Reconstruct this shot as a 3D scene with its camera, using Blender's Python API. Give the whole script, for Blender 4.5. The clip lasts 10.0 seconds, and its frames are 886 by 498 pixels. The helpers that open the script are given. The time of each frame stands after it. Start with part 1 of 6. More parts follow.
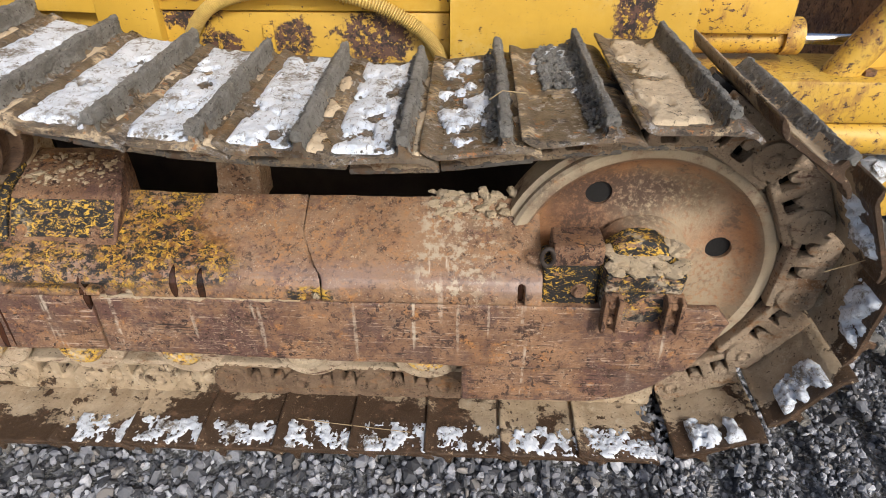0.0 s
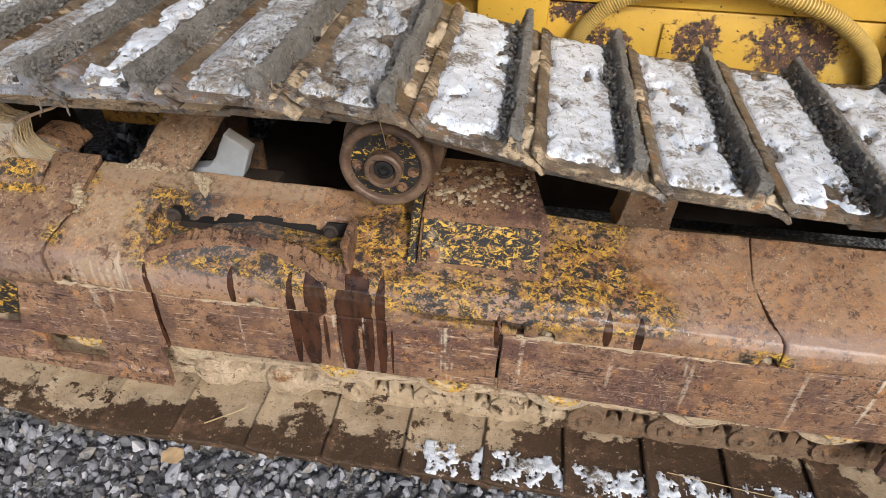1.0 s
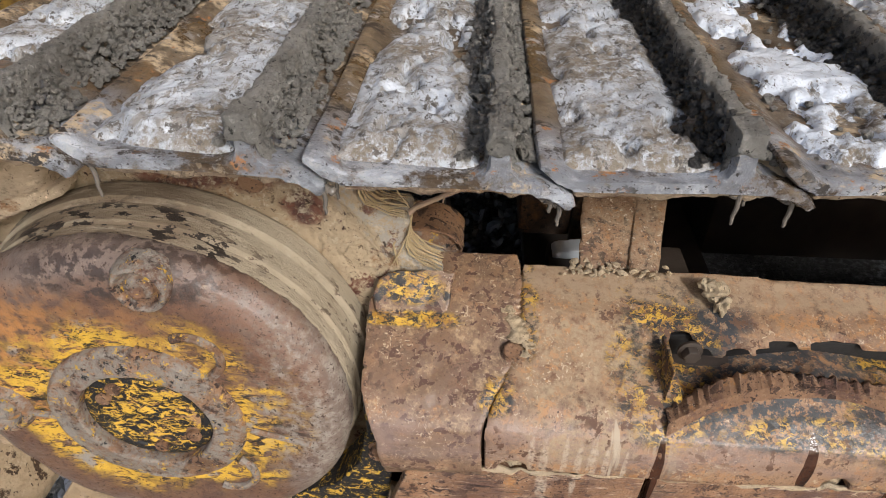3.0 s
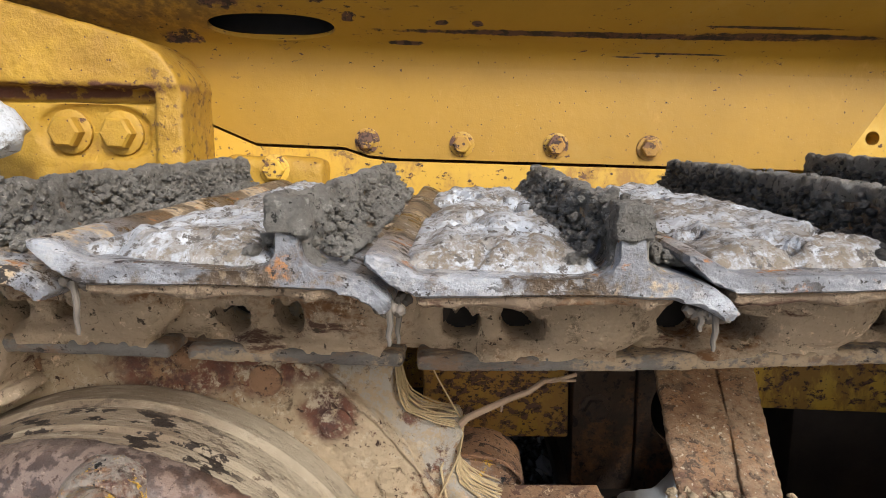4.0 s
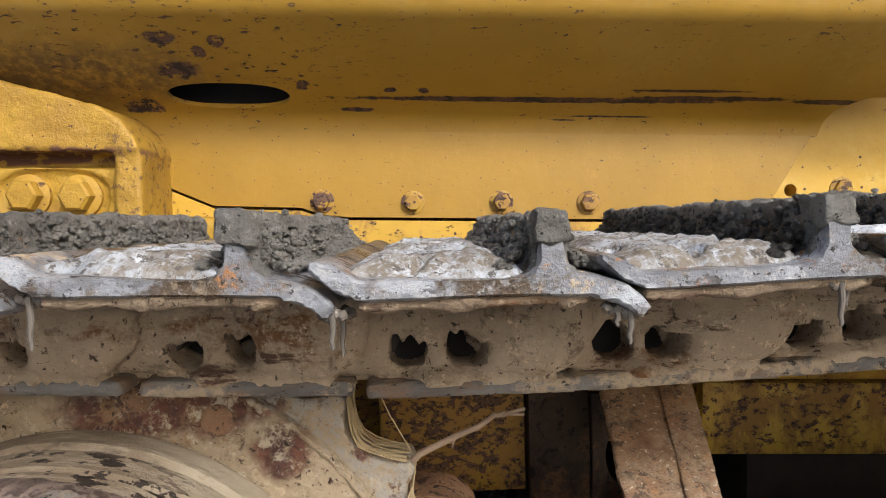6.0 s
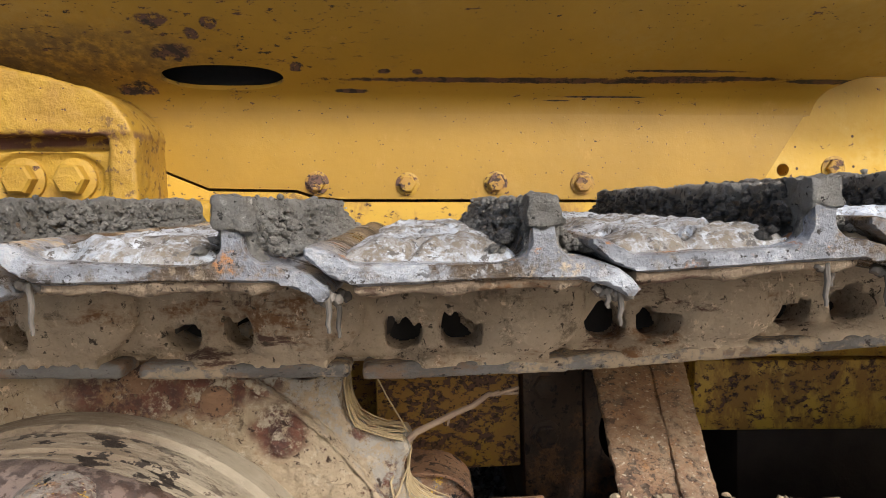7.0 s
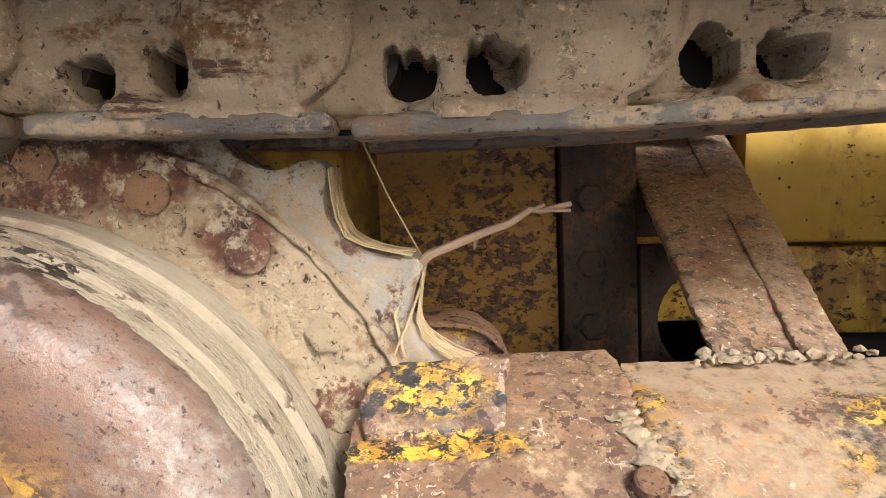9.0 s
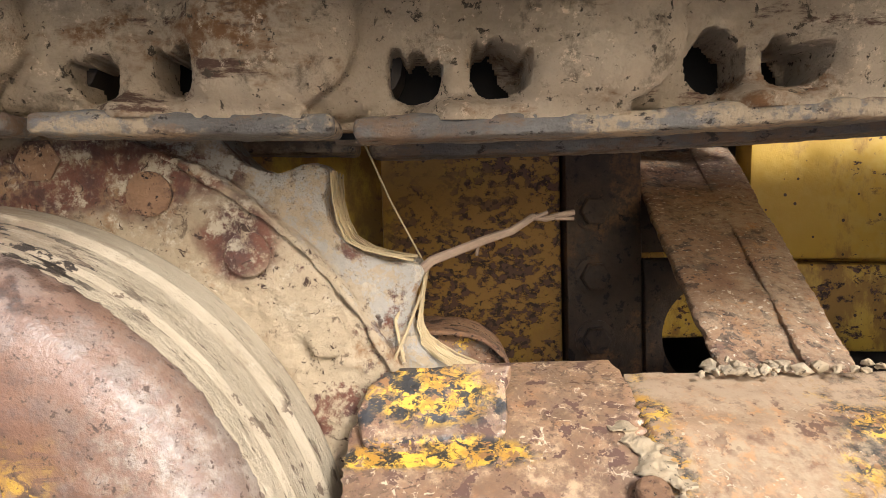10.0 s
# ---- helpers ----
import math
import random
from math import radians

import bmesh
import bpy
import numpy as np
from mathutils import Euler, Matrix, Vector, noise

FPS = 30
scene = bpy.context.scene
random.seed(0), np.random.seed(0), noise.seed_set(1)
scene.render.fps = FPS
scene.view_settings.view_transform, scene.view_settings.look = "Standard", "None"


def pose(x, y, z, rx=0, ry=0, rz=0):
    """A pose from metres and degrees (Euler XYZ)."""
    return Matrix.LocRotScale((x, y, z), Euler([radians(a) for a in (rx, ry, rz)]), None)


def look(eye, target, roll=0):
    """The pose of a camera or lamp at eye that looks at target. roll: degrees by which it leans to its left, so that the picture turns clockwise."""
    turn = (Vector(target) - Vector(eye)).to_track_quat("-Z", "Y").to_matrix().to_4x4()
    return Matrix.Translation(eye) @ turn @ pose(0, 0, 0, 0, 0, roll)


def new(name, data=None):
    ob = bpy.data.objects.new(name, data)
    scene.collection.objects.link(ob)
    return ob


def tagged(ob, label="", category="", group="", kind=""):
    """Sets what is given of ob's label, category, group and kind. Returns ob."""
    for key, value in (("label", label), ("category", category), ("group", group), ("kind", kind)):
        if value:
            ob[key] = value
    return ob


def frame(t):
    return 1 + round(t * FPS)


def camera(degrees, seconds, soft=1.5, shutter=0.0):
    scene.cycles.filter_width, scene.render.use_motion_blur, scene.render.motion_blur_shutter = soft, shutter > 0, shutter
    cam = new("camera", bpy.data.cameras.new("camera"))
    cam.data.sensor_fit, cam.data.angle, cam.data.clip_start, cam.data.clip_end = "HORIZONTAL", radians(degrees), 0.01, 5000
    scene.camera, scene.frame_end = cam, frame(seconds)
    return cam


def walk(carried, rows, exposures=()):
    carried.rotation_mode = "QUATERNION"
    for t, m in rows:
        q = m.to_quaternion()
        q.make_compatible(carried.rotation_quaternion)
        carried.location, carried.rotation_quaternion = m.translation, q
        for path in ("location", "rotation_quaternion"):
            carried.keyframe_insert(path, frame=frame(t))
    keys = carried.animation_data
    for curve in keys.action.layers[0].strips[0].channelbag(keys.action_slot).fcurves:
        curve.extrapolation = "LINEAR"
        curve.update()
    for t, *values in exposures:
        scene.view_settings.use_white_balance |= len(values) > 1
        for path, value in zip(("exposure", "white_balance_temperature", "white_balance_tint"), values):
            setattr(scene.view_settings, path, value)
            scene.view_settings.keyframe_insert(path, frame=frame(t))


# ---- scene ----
cam = camera(68.3, 10.0, soft=0.45)
PATH = [
    (0, (0.035, 0.172, 1.423), (-0.035, 1.827, 0.302), -0.2),
    (0.3, (-0.198, 0.29, 1.428), (-0.319, 1.955, 0.327), 1.2),
    (0.5, (-0.356, 0.348, 1.444), (-0.526, 1.992, 0.317), 2.8),
    (0.7, (-0.522, 0.337, 1.439), (-0.727, 1.968, 0.301), 2.6),
    (1, (-0.834, 0.371, 1.461), (-1.033, 1.926, 0.219), 1.6),
    (1.5, (-1.212, 0.399, 1.458), (-1.47, 1.911, 0.174), -0.5),
    (2, (-1.494, 0.51, 1.444), (-1.789, 1.997, 0.14), -1.6),
    (2.5, (-1.714, 0.633, 1.388), (-1.866, 2.112, 0.05), 1.7),
    (3, (-1.84, 0.796, 1.262), (-1.929, 2.388, 0.054), 0.5),
    (3.2, (-1.857, 0.883, 1.202), (-1.983, 2.604, 0.191), -0.3),
    (4.3, (-1.928, 0.862, 1.05), (-1.969, 2.851, 0.848), -0.8),
    (4.5, (-1.922, 0.857, 1.035), (-1.95, 2.852, 0.896), -0.9),
    (5, (-1.906, 0.839, 1.019), (-1.901, 2.838, 0.951), -1.2),
    (5.5, (-1.902, 0.832, 1.023), (-1.87, 2.831, 0.958), -1.4),
    (7, (-1.9, 0.82, 1.032), (-1.846, 2.814, 0.882), -2.0),
    (7.5, (-1.894, 0.823, 1.028), (-1.84, 2.815, 0.859), -2.1),
    (7.8, (-1.888, 0.852, 0.988), (-1.845, 2.841, 0.779), -2.0),
    (8, (-1.879, 0.869, 0.946), (-1.849, 2.856, 0.722), -1.9),
    (8.2, (-1.878, 0.889, 0.905), (-1.859, 2.873, 0.654), -1.9),
    (8.5, (-1.89, 0.928, 0.862), (-1.879, 2.913, 0.615), -2.2),
    (9, (-1.908, 1.007, 0.829), (-1.906, 2.998, 0.645), -2.3),
    (9.5, (-1.907, 1.022, 0.806), (-1.913, 3.017, 0.659), -2.0),
    (10, (-1.906, 1.01, 0.818), (-1.917, 3.006, 0.694), -1.6),
]
EXPOSURES = [(0, 0.12), (3.2, 0.14), (4.3, 0.42), (5.3, 0.37), (7.6, 0.36), (8.2, 0.68), (9.0, 0.95), (10, 1.0)]
walk(cam, [(t, look(eye, target, roll)) for t, eye, target, roll in PATH], EXPOSURES)

# ---- world and light ----
world = bpy.data.worlds.new("sky")
scene.world = world
world.use_nodes = True
sky = world.node_tree.nodes.new("ShaderNodeTexSky")
sky.sky_type, sky.sun_disc = "NISHITA", False
SUN_ELEV, SUN_AZ = 34.0, 150.0      # degrees; azimuth clockwise from +y
sky.sun_elevation, sky.sun_rotation = radians(SUN_ELEV), radians(SUN_AZ)
sky.air_density, sky.dust_density, sky.ozone_density = 1.0, 4.0, 1.6
world.node_tree.links.new(sky.outputs[0], world.node_tree.nodes["Background"].inputs[0])
world.node_tree.nodes["Background"].inputs[1].default_value = 0.165
sun_data = bpy.data.lights.new("sun", "SUN")
sun_data.energy, sun_data.angle, sun_data.color = 2.3, radians(9), (0.97, 0.985, 1.0)
sun = new("sun", sun_data)
_s = Vector((math.sin(radians(SUN_AZ)) * math.cos(radians(SUN_ELEV)), math.cos(radians(SUN_AZ)) * math.cos(radians(SUN_ELEV)), math.sin(radians(SUN_ELEV))))
sun.matrix_world = look(_s * 30, (0, 0, 0))


# ---- materials ----
class Shader:
    """A small builder for layered procedural surfaces in world position."""

    def __init__(self, name, rough=0.7, metal=0.0, spec=0.4):
        self.m = bpy.data.materials.new(name)
        self.m.use_nodes = True
        self.t = self.m.node_tree
        self.b = self.t.nodes["Principled BSDF"]
        self.b.inputs["Roughness"].default_value = rough
        self.b.inputs["Metallic"].default_value = metal
        self.b.inputs["Specular IOR Level"].default_value = spec
        self.geo = self.t.nodes.new("ShaderNodeNewGeometry")
        self.col = None
        self.rgh = None

    def node(self, kind, **inputs):
        n = self.t.nodes.new(kind)
        for k, v in inputs.items():
            self.put(n.inputs[k.replace("_", " ")], v)
        return n

    def put(self, sock, v):
        if hasattr(v, "is_output"):
            self.t.links.new(v, sock)
        else:
            sock.default_value = v

    def math(self, op, a, b=0.0, clamp=False):
        n = self.t.nodes.new("ShaderNodeMath")
        n.operation, n.use_clamp = op, clamp
        self.put(n.inputs[0], a)
        self.put(n.inputs[1], b)
        return n.outputs[0]

    def place(self, stretch=(1, 1, 1), turn=(0, 0, 0), shift=(0, 0, 0)):
        n = self.t.nodes.new("ShaderNodeMapping")
        self.t.links.new(self.geo.outputs["Position"], n.inputs[0])
        n.inputs["Scale"].default_value = stretch
        n.inputs["Rotation"].default_value = [radians(a) for a in turn]
        n.inputs["Location"].default_value = shift
        return n.outputs[0]

    def noise(self, scale, detail=4, rough=0.6, stretch=(1, 1, 1), shift=(0, 0, 0), warp=0.0, turn=(0, 0, 0)):
        n = self.t.nodes.new("ShaderNodeTexNoise")
        self.t.links.new(self.place(stretch, turn, shift), n.inputs["Vector"])
        n.inputs["Scale"].default_value = scale
        n.inputs["Detail"].default_value = detail
        n.inputs["Roughness"].default_value = rough
        n.inputs["Distortion"].default_value = warp
        return n.outputs["Fac"]

    def cells(self, scale, feature="F1", stretch=(1, 1, 1), out="Distance", shift=(0, 0, 0)):
        n = self.t.nodes.new("ShaderNodeTexVoronoi")
        n.feature = feature
        self.t.links.new(self.place(stretch, (0, 0, 0), shift), n.inputs["Vector"])
        n.inputs["Scale"].default_value = scale
        return n.outputs[out]

    def ramp(self, v, lo, hi, a=0.0, b=1.0):
        n = self.t.nodes.new("ShaderNodeMapRange")
        n.interpolation_type = "SMOOTHSTEP"
        self.put(n.inputs["Value"], v)
        n.inputs["From Min"].default_value, n.inputs["From Max"].default_value = lo, hi
        n.inputs["To Min"].default_value, n.inputs["To Max"].default_value = a, b
        return n.outputs[0]

    def spots(self, scale, lo, hi, detail=4, rough=0.6, stretch=(1, 1, 1), shift=(0, 0, 0), warp=0.0):
        return self.ramp(self.noise(scale, detail, rough, stretch, shift, warp), lo, hi)

    def blob(self, centre, size, soft=0.4, scale=30, ragged=0.9, shift=(0, 0, 0), lean=0.0):
        """A ragged stain round a place: 1 inside, 0 outside."""
        n = self.t.nodes.new("ShaderNodeMapping")
        n.vector_type = "TEXTURE"
        self.t.links.new(self.geo.outputs["Position"], n.inputs[0])
        n.inputs["Location"].default_value = centre
        n.inputs["Scale"].default_value = size
        n.inputs["Rotation"].default_value = (0, radians(lean), 0)
        l = self.t.nodes.new("ShaderNodeVectorMath")
        l.operation = "LENGTH"
        self.t.links.new(n.outputs[0], l.inputs[0])
        d = self.math("ADD", l.outputs["Value"], self.math("MULTIPLY", self.math("SUBTRACT", self.noise(scale, 5, 0.65, shift=shift), 0.5), ragged * 2))
        return self.ramp(d, 1.0 + soft / 2, 1.0 - soft / 2)

    def stains(self, spots, soft=0.4, scale=30, ragged=0.5, shift=(0, 0, 0)):
        """Several ragged stains at once. spots: (centre, size)."""
        near = None
        for centre, size in spots:
            n = self.t.nodes.new("ShaderNodeMapping")
            n.vector_type = "TEXTURE"
            self.t.links.new(self.geo.outputs["Position"], n.inputs[0])
            n.inputs["Location"].default_value = centre
            n.inputs["Scale"].default_value = size
            l = self.t.nodes.new("ShaderNodeVectorMath")
            l.operation = "LENGTH"
            self.t.links.new(n.outputs[0], l.inputs[0])
            near = l.outputs["Value"] if near is None else self.math("MINIMUM", near, l.outputs["Value"])
        d = self.math("ADD", near, self.math("MULTIPLY", self.math("SUBTRACT", self.noise(scale, 5, 0.65, shift=shift), 0.5), ragged * 2))
        return self.ramp(d, 1.0 + soft / 2, 1.0 - soft / 2)

    def both(self, a, b):
        return self.math("MULTIPLY", a, b)

    def either(self, a, b):
        return self.math("MAXIMUM", a, b)

    def base(self, a, b, fac):
        self.col = self._mix(a, b, fac)
        return self

    def _mix(self, a, b, fac):
        n = self.t.nodes.new("ShaderNodeMix")
        n.data_type = "RGBA"
        self.put(n.inputs["Factor"], fac)
        for s, v in ((n.inputs[6], a), (n.inputs[7], b)):
            self.put(s, v if hasattr(v, "is_output") else (*v, 1.0))
        return n.outputs[2]

    def over(self, colour, mask, rough=None):
        """Lay a colour over what is there, where the mask is 1."""
        self.col = self._mix(self.col, colour, mask)
        if rough is not None:
            n = self.t.nodes.new("ShaderNodeMix")
            self.put(n.inputs["Factor"], mask)
            self.put(n.inputs[2], self.rgh if self.rgh is not None else self.b.inputs["Roughness"].default_value)
            n.inputs[3].default_value = rough
            self.rgh = n.outputs[0]
        return self

    def done(self, *bumps):
        """bumps: (height, metres of relief)."""
        self.put(self.b.inputs["Base Color"], self.col if hasattr(self.col, "is_output") else (*self.col, 1.0))
        if self.rgh is not None:
            self.put(self.b.inputs["Roughness"], self.rgh)
        prev = None
        for h, d in bumps:
            n = self.t.nodes.new("ShaderNodeBump")
            n.inputs["Distance"].default_value = d
            n.inputs["Strength"].default_value = 1.0
            self.t.links.new(h, n.inputs["Height"])
            if prev:
                self.t.links.new(prev, n.inputs["Normal"])
            prev = n.outputs[0]
        if prev:
            self.t.links.new(prev, self.b.inputs["Normal"])
        return self.m


YEL, YEL2, BLACK = (0.57, 0.345, 0.045), (0.43, 0.25, 0.04), (0.012, 0.012, 0.013)
RUST, RUST2, RUSTO = (0.178, 0.094, 0.052), (0.305, 0.176, 0.100), (0.40, 0.185, 0.06)
DUST, SAND, WETMUD = (0.42, 0.345, 0.25), (0.45, 0.35, 0.235), (0.070, 0.047, 0.028)


def rust_base(s):
    """Brown rust with purple and orange areas, pits, flecks and settled dust."""
    s.base(RUST, RUST2, s.spots(9, 0.38, 0.62, 7, 0.75))
    s.over((0.115, 0.058, 0.045), s.spots(5, 0.49, 0.60, 8, 0.78, shift=(6, 6, 1)))
    s.over(RUSTO, s.both(s.spots(23, 0.55, 0.66, 6, 0.7, shift=(3, 1, 2)), s.spots(150, 0.35, 0.6, 3)))
    s.over(DUST, s.both(s.spots(6, 0.57, 0.76, 7, 0.75, shift=(1, 5, 2)), s.spots(110, 0.42, 0.62, 6, 0.75)), 0.9)
    s.over((0.060, 0.030, 0.020), s.both(s.spots(26, 0.54, 0.59, 8, 0.78, shift=(7, 0, 1)), s.spots(150, 0.36, 0.46, 4)))
    s.over((0.045, 0.024, 0.018), s.both(s.spots(62, 0.565, 0.585, 5, 0.6, shift=(7, 2, 1), warp=0.6), s.spots(6, 0.46, 0.54, 4, shift=(9, 2, 2))), 0.7)
    pits = s.both(s.spots(120, 0.59, 0.64, 5, 0.72, shift=(2, 4, 1), warp=1.2), s.spots(24, 0.46, 0.54, 4, shift=(2, 9, 2)))
    s.over((0.022, 0.014, 0.012), pits, 0.8)
    s.over((0.03, 0.019, 0.015), s.spots(210, 0.615, 0.66, 4, 0.65, shift=(1, 8, 1)), 0.8)
    s.over((0.50, 0.40, 0.29), s.both(s.spots(170, 0.62, 0.67, 4, 0.7, shift=(5, 2, 6), warp=1.2), s.spots(12, 0.50, 0.60, 4, shift=(0, 3, 3))), 0.9)
    s.over((0.43, 0.33, 0.23), s.both(s.spots(280, 0.62, 0.67, 3, shift=(5, 2, 6)), s.spots(10, 0.46, 0.60)), 0.9)
    return s


def make_rust(name):
    s = Shader(name, 0.55)
    rust_base(s)
    return s.done((s.noise(45, 6, 0.7), 0.006), (s.noise(260, 5, 0.75), 0.0035))


M_RUST = make_rust("weathered rust")


OIL_RUNS = ((-1.236, 0.041, 0.532, 0.062), (-1.139, 0.040, 0.530, 0.062), (-1.082, 0.011, 0.530, 0.058), (-1.273, 0.011, 0.455, 0.130), (-1.240, 0.023, 0.450, 0.135), (-1.205, 0.005, 0.42, 0.07),
            (-1.156, 0.024, 0.440, 0.135), (-1.112, 0.013, 0.445, 0.135), (-1.082, 0.011, 0.445, 0.135), (-1.060, 0.003, 0.40, 0.07),
            (-0.622, 0.009, 0.535, 0.035), (-0.560, 0.009, 0.525, 0.040), (-0.838, 0.008, 0.50, 0.05), (-1.400, 0.008, 0.535, 0.045), (-1.588, 0.007, 0.50, 0.075), (-1.592, 0.006, 0.40, 0.09), (0.160, 0.007, 0.515, 0.035))


def oil_runs(s, lo, hi, x0=-9.0, x1=9.0):
    """Dark oil that has run down over the bend of the plates."""
    runs = s.stains([((-9.0, 0, 0), (0.01, 0.01, 0.01))] + [((x, 1.30, z), (w, 0.3, h)) for x, w, z, h in OIL_RUNS if z + h > lo + 0.01 and z - h < hi and x0 < x < x1], 0.10, 34, 0.20)
    s.over(s._mix((0.018, 0.008, 0.005), (0.060, 0.024, 0.013), s.spots(40, 0.35, 0.65, 5, stretch=(1, 1, 0.25))), s.math("MULTIPLY", runs, 0.96), 0.07)
    return runs


PALE_RUNS = ((-1.752, 0.004, 0.53, 0.035), (-1.735, 0.006, 0.50, 0.065), (-1.728, 0.004, 0.43, 0.090), (-1.708, 0.004, 0.52, 0.050), (-1.690, 0.005, 0.50, 0.060), (-1.672, 0.006, 0.52, 0.045), (-1.655, 0.004, 0.515, 0.040), (-1.63, 0.003, 0.52, 0.03),
             (-1.40, 0.003, 0.40, 0.06), (-0.60, 0.004, 0.42, 0.05), (-0.44, 0.005, 0.41, 0.07), (-0.22, 0.004, 0.40, 0.08), (-0.02, 0.006, 0.50, 0.06), (0.02, 0.004, 0.43, 0.08), (0.09, 0.003, 0.45, 0.05))


def pale_runs(s, lo, hi, x0=-9.0, x1=9.0):
    """Dried muddy water that has run down the plates."""
    runs = s.stains([((-9.0, 0, 0), (0.01, 0.01, 0.01))] + [((x, 1.32, z), (w, 0.2, h)) for x, w, z, h in PALE_RUNS if z + h > lo + 0.01 and z - h < hi and x0 < x < x1], 0.5, 60, 0.5)
    s.over((0.46, 0.38, 0.29), s.math("MULTIPLY", s.both(runs, s.spots(110, 0.36, 0.60, 5, 0.7)), 0.6), 0.85)


def bend_wear_sheen(s):
    """The bend of the cover plates is rubbed smooth, its highlight painted in paler."""
    band = s.both(s.blob((-0.9, 1.322, 0.553), (30.0, 0.06, 0.030), 0.9, 9, 0.25), s.spots(30, 0.30, 0.62, 5, stretch=(0.2, 1, 1)))
    s.over((0.25, 0.185, 0.165), s.math("MULTIPLY", band, 0.55), 0.30)


def make_dusty():
    s = Shader("dusty rust", 0.8)
    rust_base(s)
    s.over((0.37, 0.27, 0.178), s.both(s.spots(7, 0.31, 0.60, 6, 0.7, shift=(0, 2, 4)), s.spots(90, 0.30, 0.62, 6, 0.75)))
    s.over((0.24, 0.12, 0.06), s.both(s.spots(11, 0.55, 0.66, 6, 0.7, shift=(3, 8, 4)), s.spots(120, 0.36, 0.56)))
    s.over((0.54, 0.45, 0.34), s.spots(150, 0.60, 0.68, 4, shift=(3, 3, 0)))
    return s.done((s.noise(45, 6, 0.7), 0.005), (s.noise(260, 4, 0.7), 0.0025))


M_DUSTY = make_dusty()


def make_guard():
    s = Shader("scratched rust", 0.36, spec=0.6)
    rust_base(s)
    s.over((0.115, 0.066, 0.050), s.spots(11, 0.46, 0.64, 8, 0.78, stretch=(0.8, 1, 1), shift=(2, 9, 4)))
    s.over((0.43, 0.33, 0.25), s.both(s.spots(190, 0.57, 0.64, 4, 0.7, stretch=(0.05, 1, 1)), s.spots(60, 0.42, 0.58, 5, 0.7)))
    s.over((0.03, 0.018, 0.015), s.both(s.spots(170, 0.60, 0.66, 4, stretch=(0.06, 1, 1), shift=(0, 3, 8)), s.spots(30, 0.42, 0.58)))
    s.over((0.48, 0.38, 0.27), s.both(s.spots(170, 0.59, 0.64, 4, 0.7, stretch=(0.7, 1, 1), shift=(3, 2, 1), warp=1.2), s.spots(14, 0.48, 0.60, 5, shift=(3, 3, 8))), 0.9)
    pale_runs(s, 0.2, 0.47)
    runs = oil_runs(s, 0.2, 0.48)
    dry = s.math("SUBTRACT", 1.0, runs)
    s.over((0.46, 0.39, 0.30), s.both(s.spots(30, 0.62, 0.70, 3, stretch=(1, 0.1, 0.05), shift=(2, 2, 2)), s.spots(60, 0.4, 0.6)))
    return s.done((s.both(dry, s.noise(150, 5, 0.7, stretch=(0.06, 1, 1))), 0.0010), (s.both(dry, s.noise(90, 5, 0.65)), 0.0018))


M_GUARD = make_guard()


